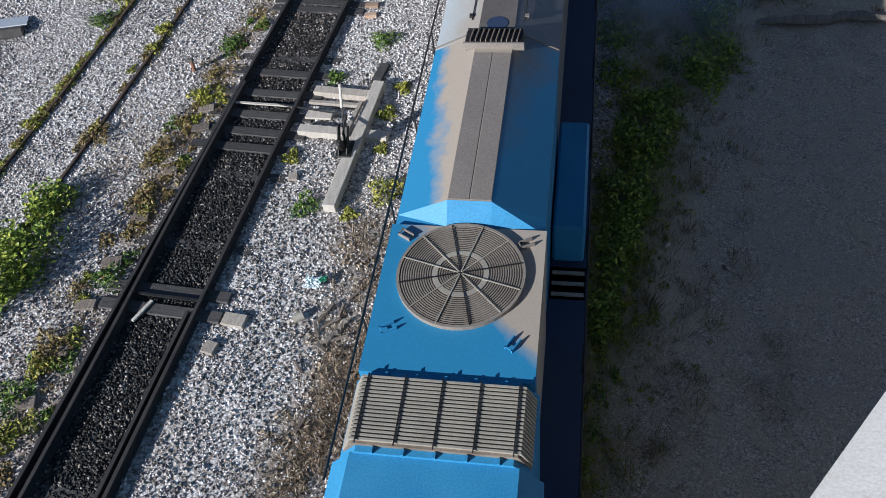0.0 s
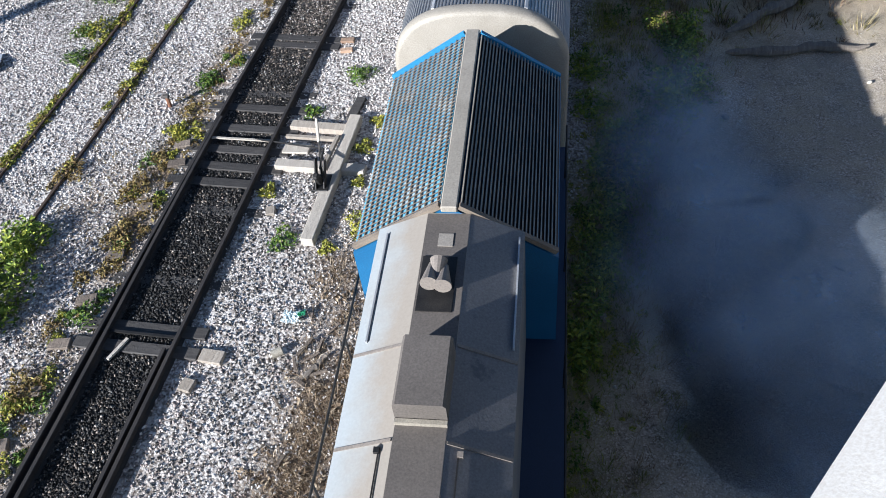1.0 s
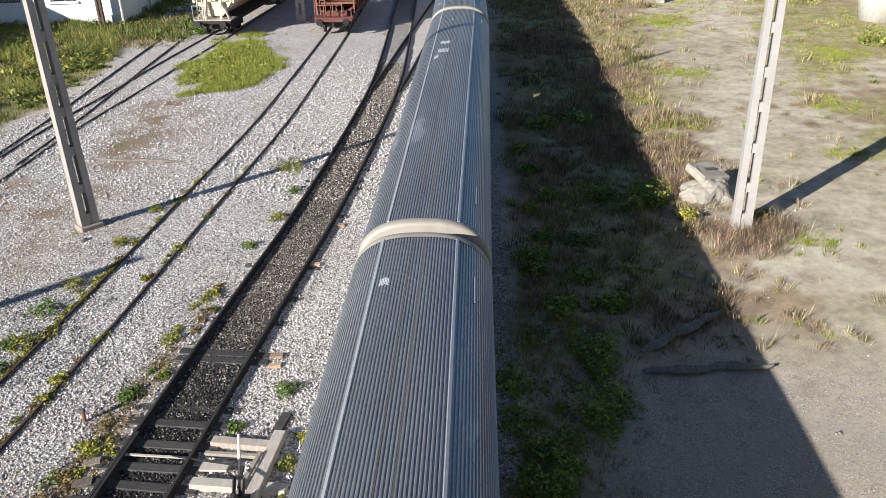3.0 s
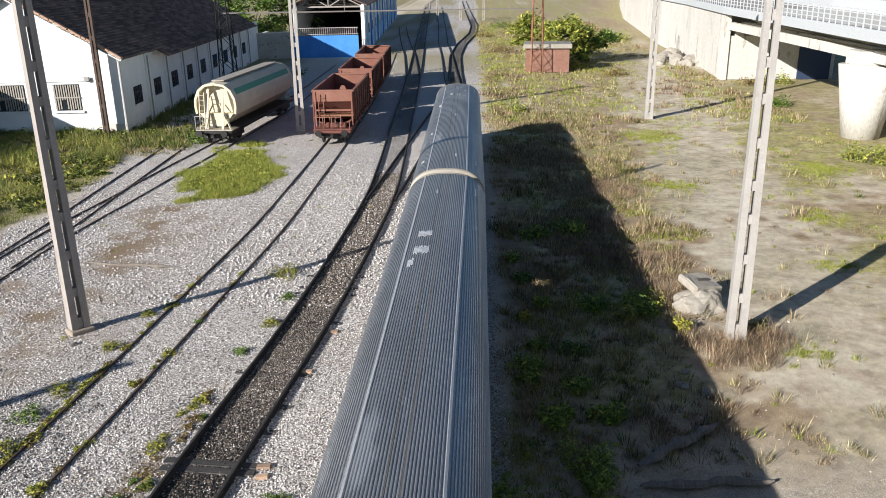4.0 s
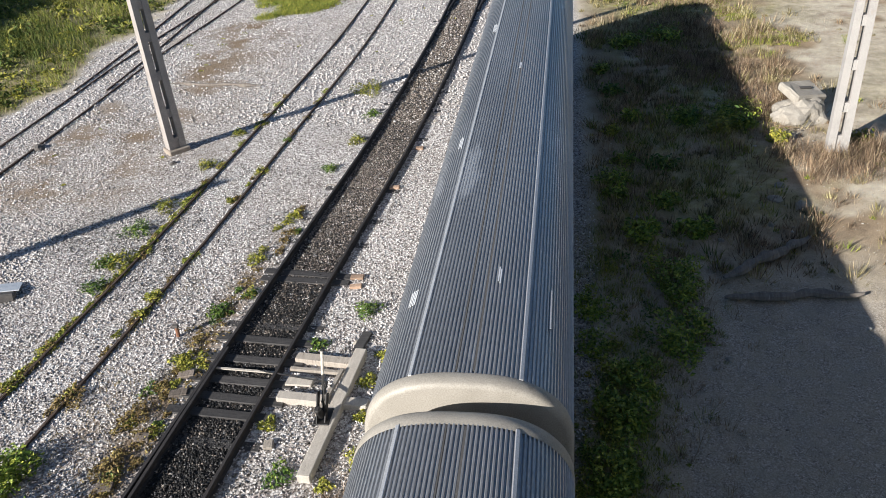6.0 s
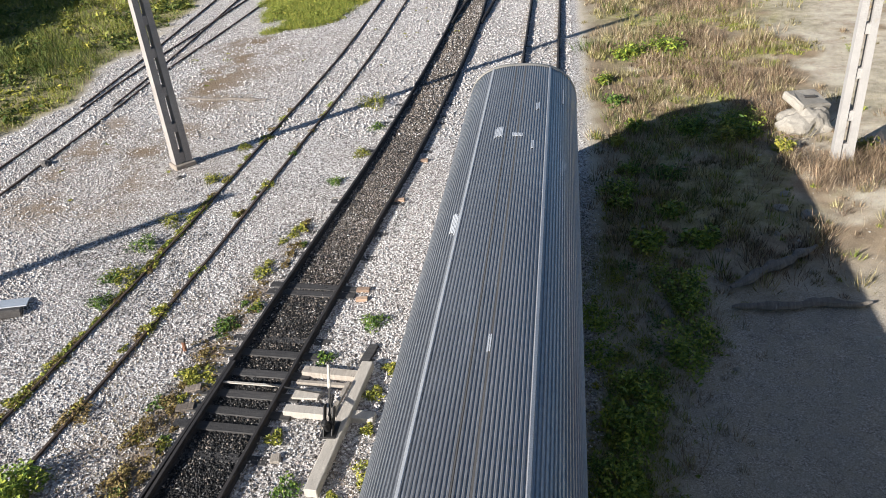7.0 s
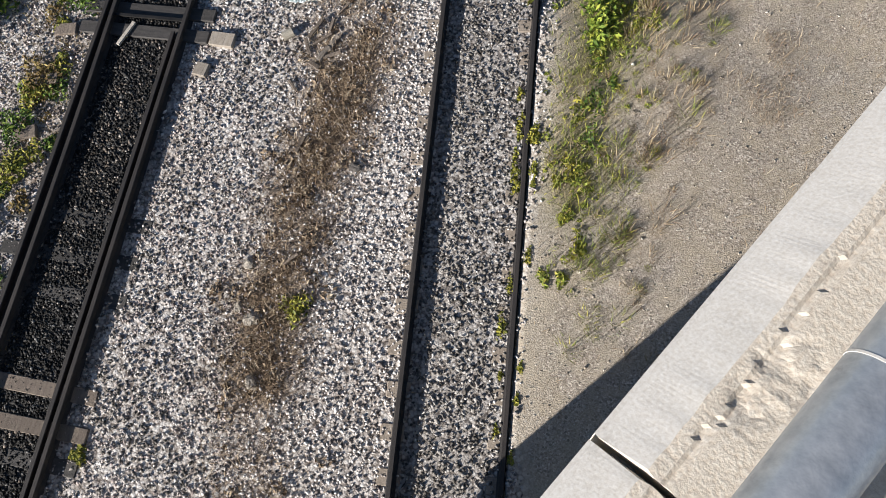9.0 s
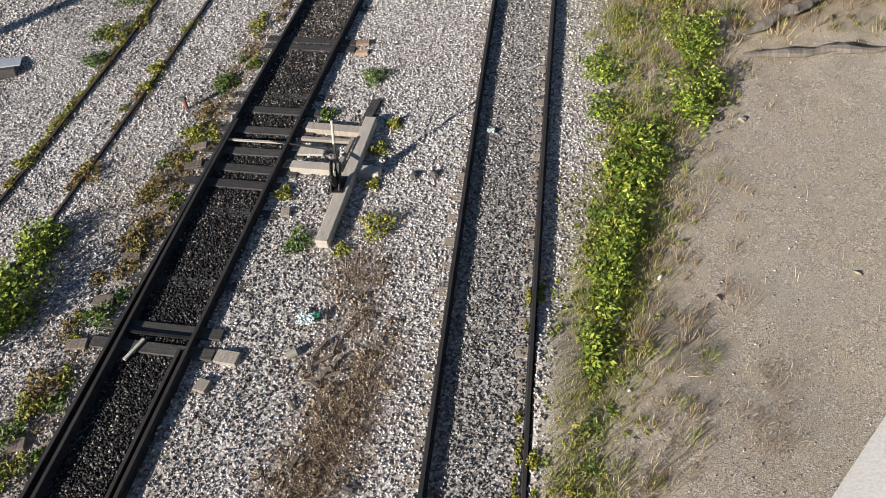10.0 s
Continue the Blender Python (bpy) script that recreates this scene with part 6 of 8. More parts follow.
# boards beside the oily track
for x, y, wx, wy, turn in ((-5.72, 7.08, 0.44, 0.26, -8), (-5.98, 6.5, 0.24, 0.24, -14), (-5.55, 10.55, 0.18, 0.22, 10), (-8.35, 9.3, 0.34, 0.2, 8), (-8.5, 8.2, 0.4, 0.2, 12), (-8.6, 7.2, 0.4, 0.22, 5), (-8.7, 6.2, 0.42, 0.2, 10), (-8.8, 5.2, 0.36, 0.22, 14), (-7.98, 11.9, 0.4, 0.2, 10), (-8.05, 12.5, 0.36, 0.2, 12), (-8.2, 10.6, 0.3, 0.2, 8), (-5.05, 16.35, 0.34, 0.16, 0), (-5.0, 15.95, 0.3, 0.14, 4), (-4.95, 21.2, 0.3, 0.16, 0), (-4.6, 24.0, 0.26, 0.16, 0)):
    tagged(part("board", box(-wx / 2, wx / 2, -wy / 2, wy / 2, -0.04, 0.05, 0.01), TIMBER_RED if y > 15 else (TIMBER_BROWN if x < -7 else TIMBER), m=pose(x, y, 0.02, 2, -3, turn)), "worn sleeper end beside the rail", "sleeper end", "sleeper ends")
# litter and small things
BAG = surf("crumpled pale plastic", (0.55, 0.68, 0.70), (0.80, 0.84, 0.84), 12, 60, 0.4, 0, 0.4)
BAG_GREEN = plain("green plastic", (0.05, 0.30, 0.16), 0.4)
rb = thing("rubbish", "torn white and green plastic bag on dead weeds", "rubbish", pose(-4.5, 7.95, 0.04))


def crumple(w_, l_, seed):
    bm = bmesh.new()
    bmesh.ops.create_grid(bm, x_segments=14, y_segments=14, size=0.5)
    for v in bm.verts:
        p = v.co * 7 + Vector((seed, 0, 0))
        v.co = Vector((v.co.x * w_ * (1 + 0.5 * noise.noise(p)), v.co.y * l_ * (1 + 0.5 * noise.noise(p + Vector((0, 9, 0)))), 0.05 + 0.07 * noise.noise(p * 1.4)))
    return bm


part("bag", crumple(0.32, 0.26, 1), BAG, rb)
part("bag_corner", crumple(0.13, 0.09, 4), BAG_GREEN, rb, m=pose(0.19, 0.05, 0.03, 0, 0, 20))
tagged(part("paper", crumple(0.14, 0.10, 7), BAG, m=pose(-1.62, 13.05, 0.02)), "scrap of white paper between the rails", "paper")
tagged(part("can", rod((-4.66, 7.15, 0.06), (-4.50, 7.25, 0.07), 0.08, 14), GRILLE), "rusty tin can in dead weeds", "can")
sh = thing("metal_sheet", "white sheet-metal panel lying over a dark hollow", "metal sheet", pose(-14.35, 15.45, 0.16, -12, 8, 25))
part("panel", box(-0.45, 0.45, -0.30, 0.30, -0.012, 0.012), surf("white painted sheet", (0.62, 0.66, 0.70), (0.74, 0.77, 0.8), 2, 40, 0.5), sh)
part("prop", box(-0.3, 0.35, -0.5, -0.2, -0.25, -0.02, 0.04), ROCK_DARK, sh)
sp = thing("marker_stub", "short rusty marker stub standing in gravel", "marker", pose(-8.82, 13.84, 0))
part("stub_post", rod((0, 0, -0.05), (0.02, 0, 0.30), 0.045, 8), RUST, sp)
part("stub_cap", box(-0.08, 0.08, -0.05, 0.05, 0.26, 0.34, 0.02), ROCK_DARK, sp)
pm = thing("point_machine", "black dwarf point indicator on a pale timber", "point machine", pose(-3.0, 29.7, 0, 0, 0, -6))
part("bearer", box(-0.12, 0.12, -1.6, 1.3, 0, 0.14, 0.01), TIMBER, pm)
part("housing", box(-0.28, 0.20, -0.35, 0.25, 0.14, 0.55, 0.05), IRON, pm)
part("crank", rod((0, 0.2, 0.4), (0.05, 1.2, 0.35), 0.05, 8), IRON, pm)
part("rod", rod((-0.2, -0.2, 0.2), (-0.25, -1.2, 0.2), 0.04, 8), IRON, pm)
lump("debris", -18.6, 24.3, (0.22, 0.22, 0.18), ROCK_DARK, "dark lump of debris on the gravel", "debris", seed=41)
# ---- loose stones and plants ----
rng = np.random.default_rng(7)


def island_tones(name, stops, rough=0.9, bump=0.0, scale=60, sheen=0.25, patch=0.0):
    """A material whose tone varies from piece to piece."""
    m, t, b = nodes_of(name)
    g = t.nodes.new("ShaderNodeNewGeometry")
    tc = t.nodes.new("ShaderNodeTexCoord").outputs["Object"]
    n = tex(t, "noise", tc, scale, 3)
    n0 = tex(t, "noise", tc, 0.5, 4)
    col = ramp(t, g.outputs["Random Per Island"], stops)
    col = mix(t, 0.35, col, ramp(t, n.outputs[0], [(0.25, (0.3,) * 3), (0.75, (0.7,) * 3)]), "OVERLAY")
    col = mix(t, 0.35, col, ramp(t, n0.outputs[0], [(0.3, (0.35,) * 3), (0.7, (0.65,) * 3)]), "OVERLAY")
    if patch:
        col = mix(t, patch, col, ramp(t, tex(t, "noise", tc, 1.3, 5, 0.65).outputs[0], [(0.36, (0.16,) * 3), (0.64, (0.84,) * 3)]), "OVERLAY")
    t.links.new(col, b.inputs["Base Color"])
    b.inputs["Roughness"].default_value = rough
    b.inputs["Specular IOR Level"].default_value = sheen
    return m


BALLAST = island_tones("ballast stone", [(0.0, (0.11, 0.095, 0.088)), (0.25, (0.36, 0.32, 0.30)), (0.6, (0.61, 0.57, 0.543)), (0.88, (0.78, 0.75, 0.725)), (1.0, (0.88, 0.86, 0.84))])
BALLAST_FAR = island_tones("dusty pale ballast stone", [(0.0, (0.30, 0.27, 0.25)), (0.3, (0.47, 0.43, 0.405)), (0.7, (0.61, 0.57, 0.545)), (1.0, (0.74, 0.71, 0.69))])
BALLAST_GREY = island_tones("sooty ballast stone", [(0.0, (0.06, 0.055, 0.05)), (0.4, (0.17, 0.155, 0.14)), (0.8, (0.33, 0.31, 0.29)), (1.0, (0.52, 0.50, 0.48))])
BALLAST_BROWN = island_tones("brown dusty ballast", [(0.0, (0.05, 0.042, 0.035)), (0.5, (0.16, 0.132, 0.11)), (0.9, (0.32, 0.275, 0.235)), (1.0, (0.50, 0.455, 0.41))])
BALLAST_ROSY = island_tones("rust-dusted ballast stone", [(0.0, (0.13, 0.11, 0.105)), (0.3, (0.30, 0.25, 0.235)), (0.7, (0.46, 0.40, 0.38)), (1.0, (0.64, 0.59, 0.56))])
BALLAST_OIL = island_tones("oily ballast stone", [(0.0, (0.008, 0.0075, 0.0075)), (0.6, (0.025, 0.024, 0.023)), (0.92, (0.07, 0.067, 0.065)), (1.0, (0.20, 0.195, 0.19))], 0.75, sheen=0.25)
PEBBLE = island_tones("dirt pebble", [(0.0, (0.24, 0.20, 0.16)), (0.7, (0.42, 0.38, 0.32)), (1.0, (0.66, 0.63, 0.58))])


def stones(name, x, y, size, material, label, sink=0.35):
    """Angular stones, one shape in six corners each, joined into one mesh."""
    n = len(x)
    base = np.array([[1, 0, 0], [0, 1, 0], [-1, 0, 0], [0, -1, 0], [0, 0, 1], [0, 0, -1]], float)
    v = np.repeat(base[None], n, 0) * rng.uniform(0.65, 1.35, (n, 6, 1))
    v += rng.uniform(-0.3, 0.3, (n, 6, 3))
    v *= np.stack([rng.uniform(0.8, 1.5, n), rng.uniform(0.7, 1.1, n), rng.uniform(0.55, 0.95, n)], 1)[:, None]
    tilt = rng.uniform(-0.6, 0.6, n)
    c, s = np.cos(tilt)[:, None], np.sin(tilt)[:, None]
    v[..., 1], v[..., 2] = v[..., 1] * c - v[..., 2] * s, v[..., 1] * s + v[..., 2] * c
    a = rng.uniform(0, 2 * np.pi, n)
    c, s = np.cos(a)[:, None], np.sin(a)[:, None]
    v[..., 0], v[..., 1] = v[..., 0] * c - v[..., 1] * s, v[..., 0] * s + v[..., 1] * c
    v *= size[:, None, None]
    v[..., 0] += x[:, None]
    v[..., 1] += y[:, None]
    v[..., 2] += (ground_z(x, y) + size * sink + rng.uniform(-0.3, 0.35, n) * size)[:, None]
    tri = np.array([[0, 1, 4], [1, 2, 4], [2, 3, 4], [3, 0, 4], [1, 0, 5], [2, 1, 5], [3, 2, 5], [0, 3, 5]])
    f = (tri[None] + 6 * np.arange(n)[:, None, None]).reshape(-1, 3)
    return tagged(new(name, fast_mesh(name, v.reshape(-1, 3), f, material)), label, "gravel", kind="stuff")


def off_rails(x, y):
    ok = np.ones(len(x), bool)
    for c in (MAIN, SECOND, THIRD):
        for o in (-0.753, 0.753):
            ok &= np.abs(x - c(y) - o) > 0.06
    return ok


def picked(n, x0, x1, y0, y1, chance):
    x, y = rng.uniform(x0, x1, n), rng.uniform(y0, y1, n)
    k = rng.uniform(0, 1, n) < chance(x, y)
    return x[k], y[k]


def pale_chance(x, y):
    b, d, p, g, l = weights(x, y)
    fade = step(27, 15, y) * 0.8 + 0.2
    return np.clip(b * np.where(np.abs(x - MAIN(y)) < 0.8, 1.0, 1 - d) * (1 - 0.5 * l) * (1 - 0.8 * p), 0, 1) * fade


x, y = picked(140000, -14.5, 1.0, -0.8, 27, pale_chance)
k = off_rails(x, y)
x, y = x[k], y[k]
inner = np.abs(x - MAIN(y)) < 0.72
dim = inner & (rng.uniform(0, 1, len(x)) < 0.95 * step(34, 8, y))
dim |= (fbm(x, y, 1.6, 52) > 0.60) & (x < -4.6) & (rng.uniform(0, 1, len(x)) < 0.55)
dim |= (np.abs(x - SECOND(y) + 1.42) < 0.6) & (rng.uniform(0, 1, len(x)) < 0.6 * step(24, 12, y))
dim |= (x > SECOND(y) + 0.85) & (x < -4.3) & (rng.uniform(0, 1, len(x)) < 0.34 * step(14, 9, y))
rosy = ~dim & (x < -4.45 + 0.5 * (fbm(x, y, 1.2, 54) - 0.5)) & (x > -10) & (rng.uniform(0, 1, len(x)) < 0.68 * step(12, 6, y))
stones("dusty_stones", x[rosy], y[rosy], rng.uniform(0.014, 0.031, rosy.sum()), BALLAST_ROSY, "rust-dusted pinkish ballast stones")
pure = ~dim & ~rosy
stones("ballast_stones", x[pure], y[pure], rng.uniform(0.014, 0.031, pure.sum()), BALLAST, "loose pale crushed ballast stones")
stones("sooty_stones", x[dim], y[dim], rng.uniform(0.016, 0.032, dim.sum()), BALLAST_GREY, "soot-darkened ballast stones")
x, y = picked(27000, -22, 0.4, 26, 50, lambda x, y: weights(x, y)[0] * (1 - weights(x, y)[2]) * (1 - weights(x, y)[1]) * (1 - 0.85 * weights(x, y)[4]) * 0.9 * step(52, 38, y))
k = off_rails(x, y)
x, y = x[k], y[k]
stones("far_ballast", x, y, rng.uniform(0.03, 0.055, len(x)), BALLAST_FAR, "coarse pale ballast further along the yard")
x, y = picked(17000, -22, -14.4, 14, 27, lambda x, y: weights(x, y)[0] * (1 - 0.85 * weights(x, y)[4]) * 0.9)
stones("yard_ballast", x, y, rng.uniform(0.022, 0.042, len(x)), BALLAST_FAR, "pale gravel around the catenary mast")
x, y = picked(125000, -9.0, -4.2, -1.0, 27, lambda x, y: np.clip((weights(x, y)[1] > 0.1) * (np.abs(x - SECOND(y)) < 0.8), 0, 1))
k = off_rails(x, y)
x, y = x[k], y[k]
k = rng.uniform(0, 1, len(x)) < 0.92 - 0.62 * step(12, 20, y) + 0.5 * (fbm(x, y, 1.5, 93) - 0.5)
stones("oily_stones", x[k], y[k], rng.uniform(0.016, 0.032, k.sum()), BALLAST_OIL, "oil-blackened ballast between the rails")
stones("brown_stones", x[~k], y[~k], rng.uniform(0.016, 0.032, (~k).sum()), BALLAST_BROWN, "brown dusty ballast between the rails")
x, y = picked(16000, -7.2, -3.4, 26.5, 46, lambda x, y: np.clip((weights(x, y)[1] > 0.1) * (np.abs(x - SECOND(y)) < 0.8), 0, 1))
k = off_rails(x, y)
x, y = x[k], y[k]
stones("far_oily_stones", x, y, rng.uniform(0.03, 0.05, len(x)), BALLAST_BROWN, "oil-blackened ballast further along the track")
x, y = picked(15000, -0.4, 12, 0.5, 26, lambda x, y: (1 - weights(x, y)[0]) * 0.5)
stones("pebbles", x, y, rng.uniform(0.007, 0.021, len(x)) * (1 + (rng.uniform(0, 1, len(x)) > 0.985) * 2.2), PEBBLE, "small pebbles on packed dirt")

GRASS = island_tones("green grass", [(0.0, (0.045, 0.075, 0.016)), (0.5, (0.10, 0.14, 0.028)), (0.85, (0.19, 0.20, 0.045)), (1.0, (0.30, 0.27, 0.07))], 0.7)
GRASS_BRIGHT = island_tones("spring grass", [(0.0, (0.11, 0.15, 0.026)), (0.5, (0.24, 0.28, 0.05)), (0.85, (0.38, 0.37, 0.07)), (1.0, (0.52, 0.46, 0.10))], 0.7)
STRAW = island_tones("dry straw", [(0.0, (0.16, 0.10, 0.06)), (0.45, (0.30, 0.22, 0.13)), (0.85, (0.46, 0.37, 0.24)), (1.0, (0.60, 0.52, 0.38))], 0.85)
LITTER = island_tones("dead weed litter", [(0.0, (0.08, 0.055, 0.035)), (0.4, (0.23, 0.165, 0.11)), (0.8, (0.42, 0.33, 0.23)), (1.0, (0.58, 0.50, 0.38))], 0.9)
LEAF = island_tones("weed leaves", [(0.0, (0.035, 0.075, 0.014)), (0.5, (0.085, 0.15, 0.028)), (0.85, (0.17, 0.24, 0.04)), (1.0, (0.27, 0.32, 0.06))], 0.55)
LEAF_BRIGHT = island_tones("bright weed leaves", [(0.0, (0.05, 0.10, 0.014)), (0.4, (0.15, 0.215, 0.03)), (0.8, (0.31, 0.37, 0.055)), (1.0, (0.48, 0.48, 0.085))], 0.5)
LEAF_YELLOW = island_tones("yellow-green weeds", [(0.0, (0.09, 0.11, 0.02)), (0.5, (0.24, 0.25, 0.045)), (1.0, (0.48, 0.42, 0.07))], 0.6)
LEAF_RUSTY = island_tones("rust-brown weeds", [(0.0, (0.10, 0.07, 0.03)), (0.5, (0.22, 0.15, 0.06)), (1.0, (0.32, 0.26, 0.09))], 0.7)


def blades(name, x, y, height, width, lean, material, label, z0=None, thin=False):
    """Bent blades, two triangles each."""
    n = len(x)
    a = rng.uniform(0, 2 * np.pi, n)
    b = rng.uniform(0, 2 * np.pi, n)
    z = ground_z(x, y) if z0 is None else z0
    h = height * rng.uniform(0.6, 1.3, n)
    ln = lean * rng.uniform(0.3, 1.3, n)
    wx, wy = np.cos(a) * width / 2, np.sin(a) * width / 2
    dx, dy = np.cos(b) * h * ln, np.sin(b) * h * ln
    up = h * np.sqrt(np.clip(1 - np.clip(ln, 0, 0.98) ** 2, 0.02, 1))
    if thin:
        v = np.stack([np.stack([x - wx, y - wy, z - 0.01], 1), np.stack([x + wx, y + wy, z - 0.01], 1), np.stack([x + dx, y + dy, z + up], 1)], 1)
        return tagged(new(name, fast_mesh(name, v.reshape(-1, 3), np.arange(3 * n).reshape(n, 3), material)), label, "grass", kind="stuff")
    v = np.empty((n, 5, 3))
    v[:, 0] = np.stack([x - wx, y - wy, z - 0.01], 1)
    v[:, 1] = np.stack([x + wx, y + wy, z - 0.01], 1)
    v[:, 2] = np.stack([x + dx * 0.4 + wx * 0.8, y + dy * 0.4 + wy * 0.8, z + up * 0.6], 1)
    v[:, 3] = np.stack([x + dx * 0.4 - wx * 0.8, y + dy * 0.4 - wy * 0.8, z + up * 0.6], 1)
    v[:, 4] = np.stack([x + dx, y + dy, z + up], 1)
    i = 5 * np.arange(n)[:, None]
    f = np.concatenate([i + [0, 1, 2], i + [0, 2, 3], i + [3, 2, 4]])
    return tagged(new(name, fast_mesh(name, v.reshape(-1, 3), f, material)), label, "grass", kind="stuff")


def clump_leaves(cx, cy, cz, rx, ry, rz, n, size):
    """Centres and sizes of leaves that fill an uneven mound."""
    d = rng.normal(size=(n, 3))
    d /= np.linalg.norm(d, axis=1)[:, None]
    r = rng.uniform(0.35, 1.0, n) ** 0.5
    lob = 1 + 0.35 * np.sin(3 * np.arctan2(d[:, 1], d[:, 0]) + cx * 7) + 0.2 * np.sin(5 * d[:, 2] + cy)
    p = d * (r * lob)[:, None] * [rx, ry, rz]
    p[:, 2] = np.abs(p[:, 2])
    return np.concatenate([p + [cx, cy, cz], (size * rng.uniform(0.6, 1.4, n))[:, None]], 1)


def leaf_mesh(name, c, material):
    """Folded leaves, four triangles each, turned every way but mostly facing up."""
    n = len(c)
    s = c[:, 3]
    nz = rng.normal(size=(n, 3)) * 0.55 + [0, 0, 1]
    nz /= np.linalg.norm(nz, axis=1)[:, None]
    t = rng.normal(size=(n, 3))
    t -= (t * nz).sum(1)[:, None] * nz
    t /= np.linalg.norm(t, axis=1)[:, None]
    u = np.cross(nz, t)
    p = c[:, :3]
    S = s[:, None]
    v = np.stack([p - t * S, p + u * S * 0.45 + nz * S * 0.12, p + t * S * 1.1 - nz * S * 0.1, p - u * S * 0.45 + nz * S * 0.12, p + t * S * 0.1 - nz * S * 0.03], 1)
    i = 5 * np.arange(n)[:, None]
    f = np.concatenate([i + [0, 1, 4], i + [1, 2, 4], i + [2, 3, 4], i + [3, 0, 4]])
    return fast_mesh(name, v.reshape(-1, 3), f, material)


SMALL = {}


def bush(x, y, rx, ry, rz, n, size, material, label, name="bush"):
    z = float(ground_z(x, y))
    if name == "weed":
        SMALL.setdefault(material.name, (material, []))[1].append(clump_leaves(x, y, z, rx, ry, rz, n, size))
        return None
    parts_ = [clump_leaves(0, 0, 0, rx, ry, rz, n // 2, size)]
    for _ in range(6):
        a, q = random.uniform(0, 6.28), random.uniform(0.3, 0.9)
        parts_.append(clump_leaves(math.cos(a) * rx * q, math.sin(a) * ry * q, 0, rx * 0.45, ry * 0.45, rz * random.uniform(0.5, 1.0), n // 12, size))
    ob = new(name, leaf_mesh(name, np.concatenate(parts_), material))
    ob.matrix_basis = pose(x, y, z)
    return tagged(ob, label, name)


# leafy shrubs beside the sidings and the dirt
bush(-10.45, 7.9, 0.75, 1.1, 0.75, 2600, 0.055, LEAF_BRIGHT, "dense green shrub growing in the gravel")
bush(-10.35, 9.45, 0.45, 0.6, 0.5, 1100, 0.052, LEAF_BRIGHT, "low green shrub growing in the gravel")
for x, y, a, b, h, n in ((0.95, 10.1, 0.32, 0.85, 0.34, 900), (1.25, 11.6, 0.42, 0.8, 0.32, 800), (1.5, 12.9, 0.4, 0.6, 0.26, 550), (2.6, 14.3, 0.45, 0.9, 0.36, 900), (2.75, 16.4, 0.45, 1.0, 0.38, 900), (0.8, 15.2, 0.4, 0.5, 0.2, 380), (0.7, 13.9, 0.25, 0.5, 0.16, 260), (0.50, 7.6, 0.20, 0.6, 0.24, 420), (0.75, 8.9, 0.28, 0.7, 0.28, 560), (1.55, 21.7, 0.4, 0.35, 0.35, 400), (4.1, 26.4, 0.6, 0.7, 0.35, 600), (6.0, 26.8, 0.6, 0.6, 0.35, 500)):
    bush(x + 0.08, y, a * 1.35, b * 1.1, h * 1.15, int(n * 1.9), 0.046, LEAF_BRIGHT, "low bright green weeds on the dirt edge", "weeds")
for x, y, r, h in ((4.3, 26.0, 0.42, 0.42), (5.3, 25.3, 0.5, 0.45), (6.0, 25.5, 0.45, 0.5), (5.6, 26.4, 0.4, 0.35), (1.6, 20.7, 0.32, 0.4), (2.0, 22.9, 0.34, 0.3), (3.1, 22.8, 0.5, 0.22), (2.4, 26.2, 0.3, 0.35), (1.7, 25.0, 0.3, 0.3), (1.9, 28.6, 0.4, 0.4), (2.8, 34.2, 0.7, 0.5), (4.4, 35.0, 0.8, 0.6), (1.6, 31.0, 0.35, 0.3), (6.9, 24.4, 0.35, 0.4), (3.0, 20.4, 0.4, 0.3), (2.2, 18.6, 0.5, 0.35), (3.6, 18.9, 0.5, 0.3), (9.3, 24.4, 0.35, 0.3)):
    bush(x, y, r, r * 0.9, h, int(160 + 900 * r * r + 300 * r), 0.075, (LEAF_BRIGHT, LEAF_YELLOW, LEAF_BRIGHT, LEAF)[int(x * 10) % 4], "leafy green herb on the overgrown bank", "weeds")
WEEDS = [(-5.09, 9.79, 0.28), (-5.74, 11.09, 0.18), (-3.59, 10.21, 0.34), (-4.49, 14.95, 0.32), (-3.76, 13.33, 0.18), (-3.96, 12.44, 0.20), (-5.36, 13.61, 0.22), (-10.1, 15.33, 0.24), (-10.11, 14.65, 0.22), (-12.18, 16.82, 0.3), (-12.01, 11.91, 0.22), (-8.46, 9.67, 0.34), (-8.42, 7.85, 0.3), (-8.85, 6.26, 0.34), (-3.7, 2.56, 0.22), (-9.03, 5.31, 0.3), (-8.89, 5.9, 0.25), (-6.58, 0.16, 0.12), (-10.28, 11.58, 0.3), (-8.34, 13.0, 0.26), (-4.2, 9.6, 0.16), (-12.06, 18.53, 0.42), (-11.83, 20.01, 0.36), (-11.88, 16.9, 0.4), (-11.93, 15.71, 0.3), (-11.63, 22.79, 0.3), (-7.44, 29.37, 0.6), (-8.2, 14.9, 0.25), (-8.0, 17.1, 0.25), (-7.6, 19.5, 0.22), (-8.6, 11.2, 0.3), (-8.9, 4.4, 0.28), (-9.1, 3.4, 0.3), (-7.3, 22.5, 0.24), (-6.9, 24.6, 0.3), (-3.9, 11.4, 0.14), (-6.8, 27.0, 0.3), (-11.4, 25.4, 0.25), (-9.9, 20.4, 0.16), (-9.4, 24.8, 0.14)]
for i, (x, y, r) in enumerate(WEEDS):
    kind = LEAF_RUSTY if i in (11, 13, 18, 30) else (LEAF_YELLOW if i % 3 else LEAF)
    bush(x, y, r, r * 1.1, r * 0.6, int(140 + 1500 * r * r + 300 * r), 0.036, kind, "small weed tuft growing through the ballast", "weed")

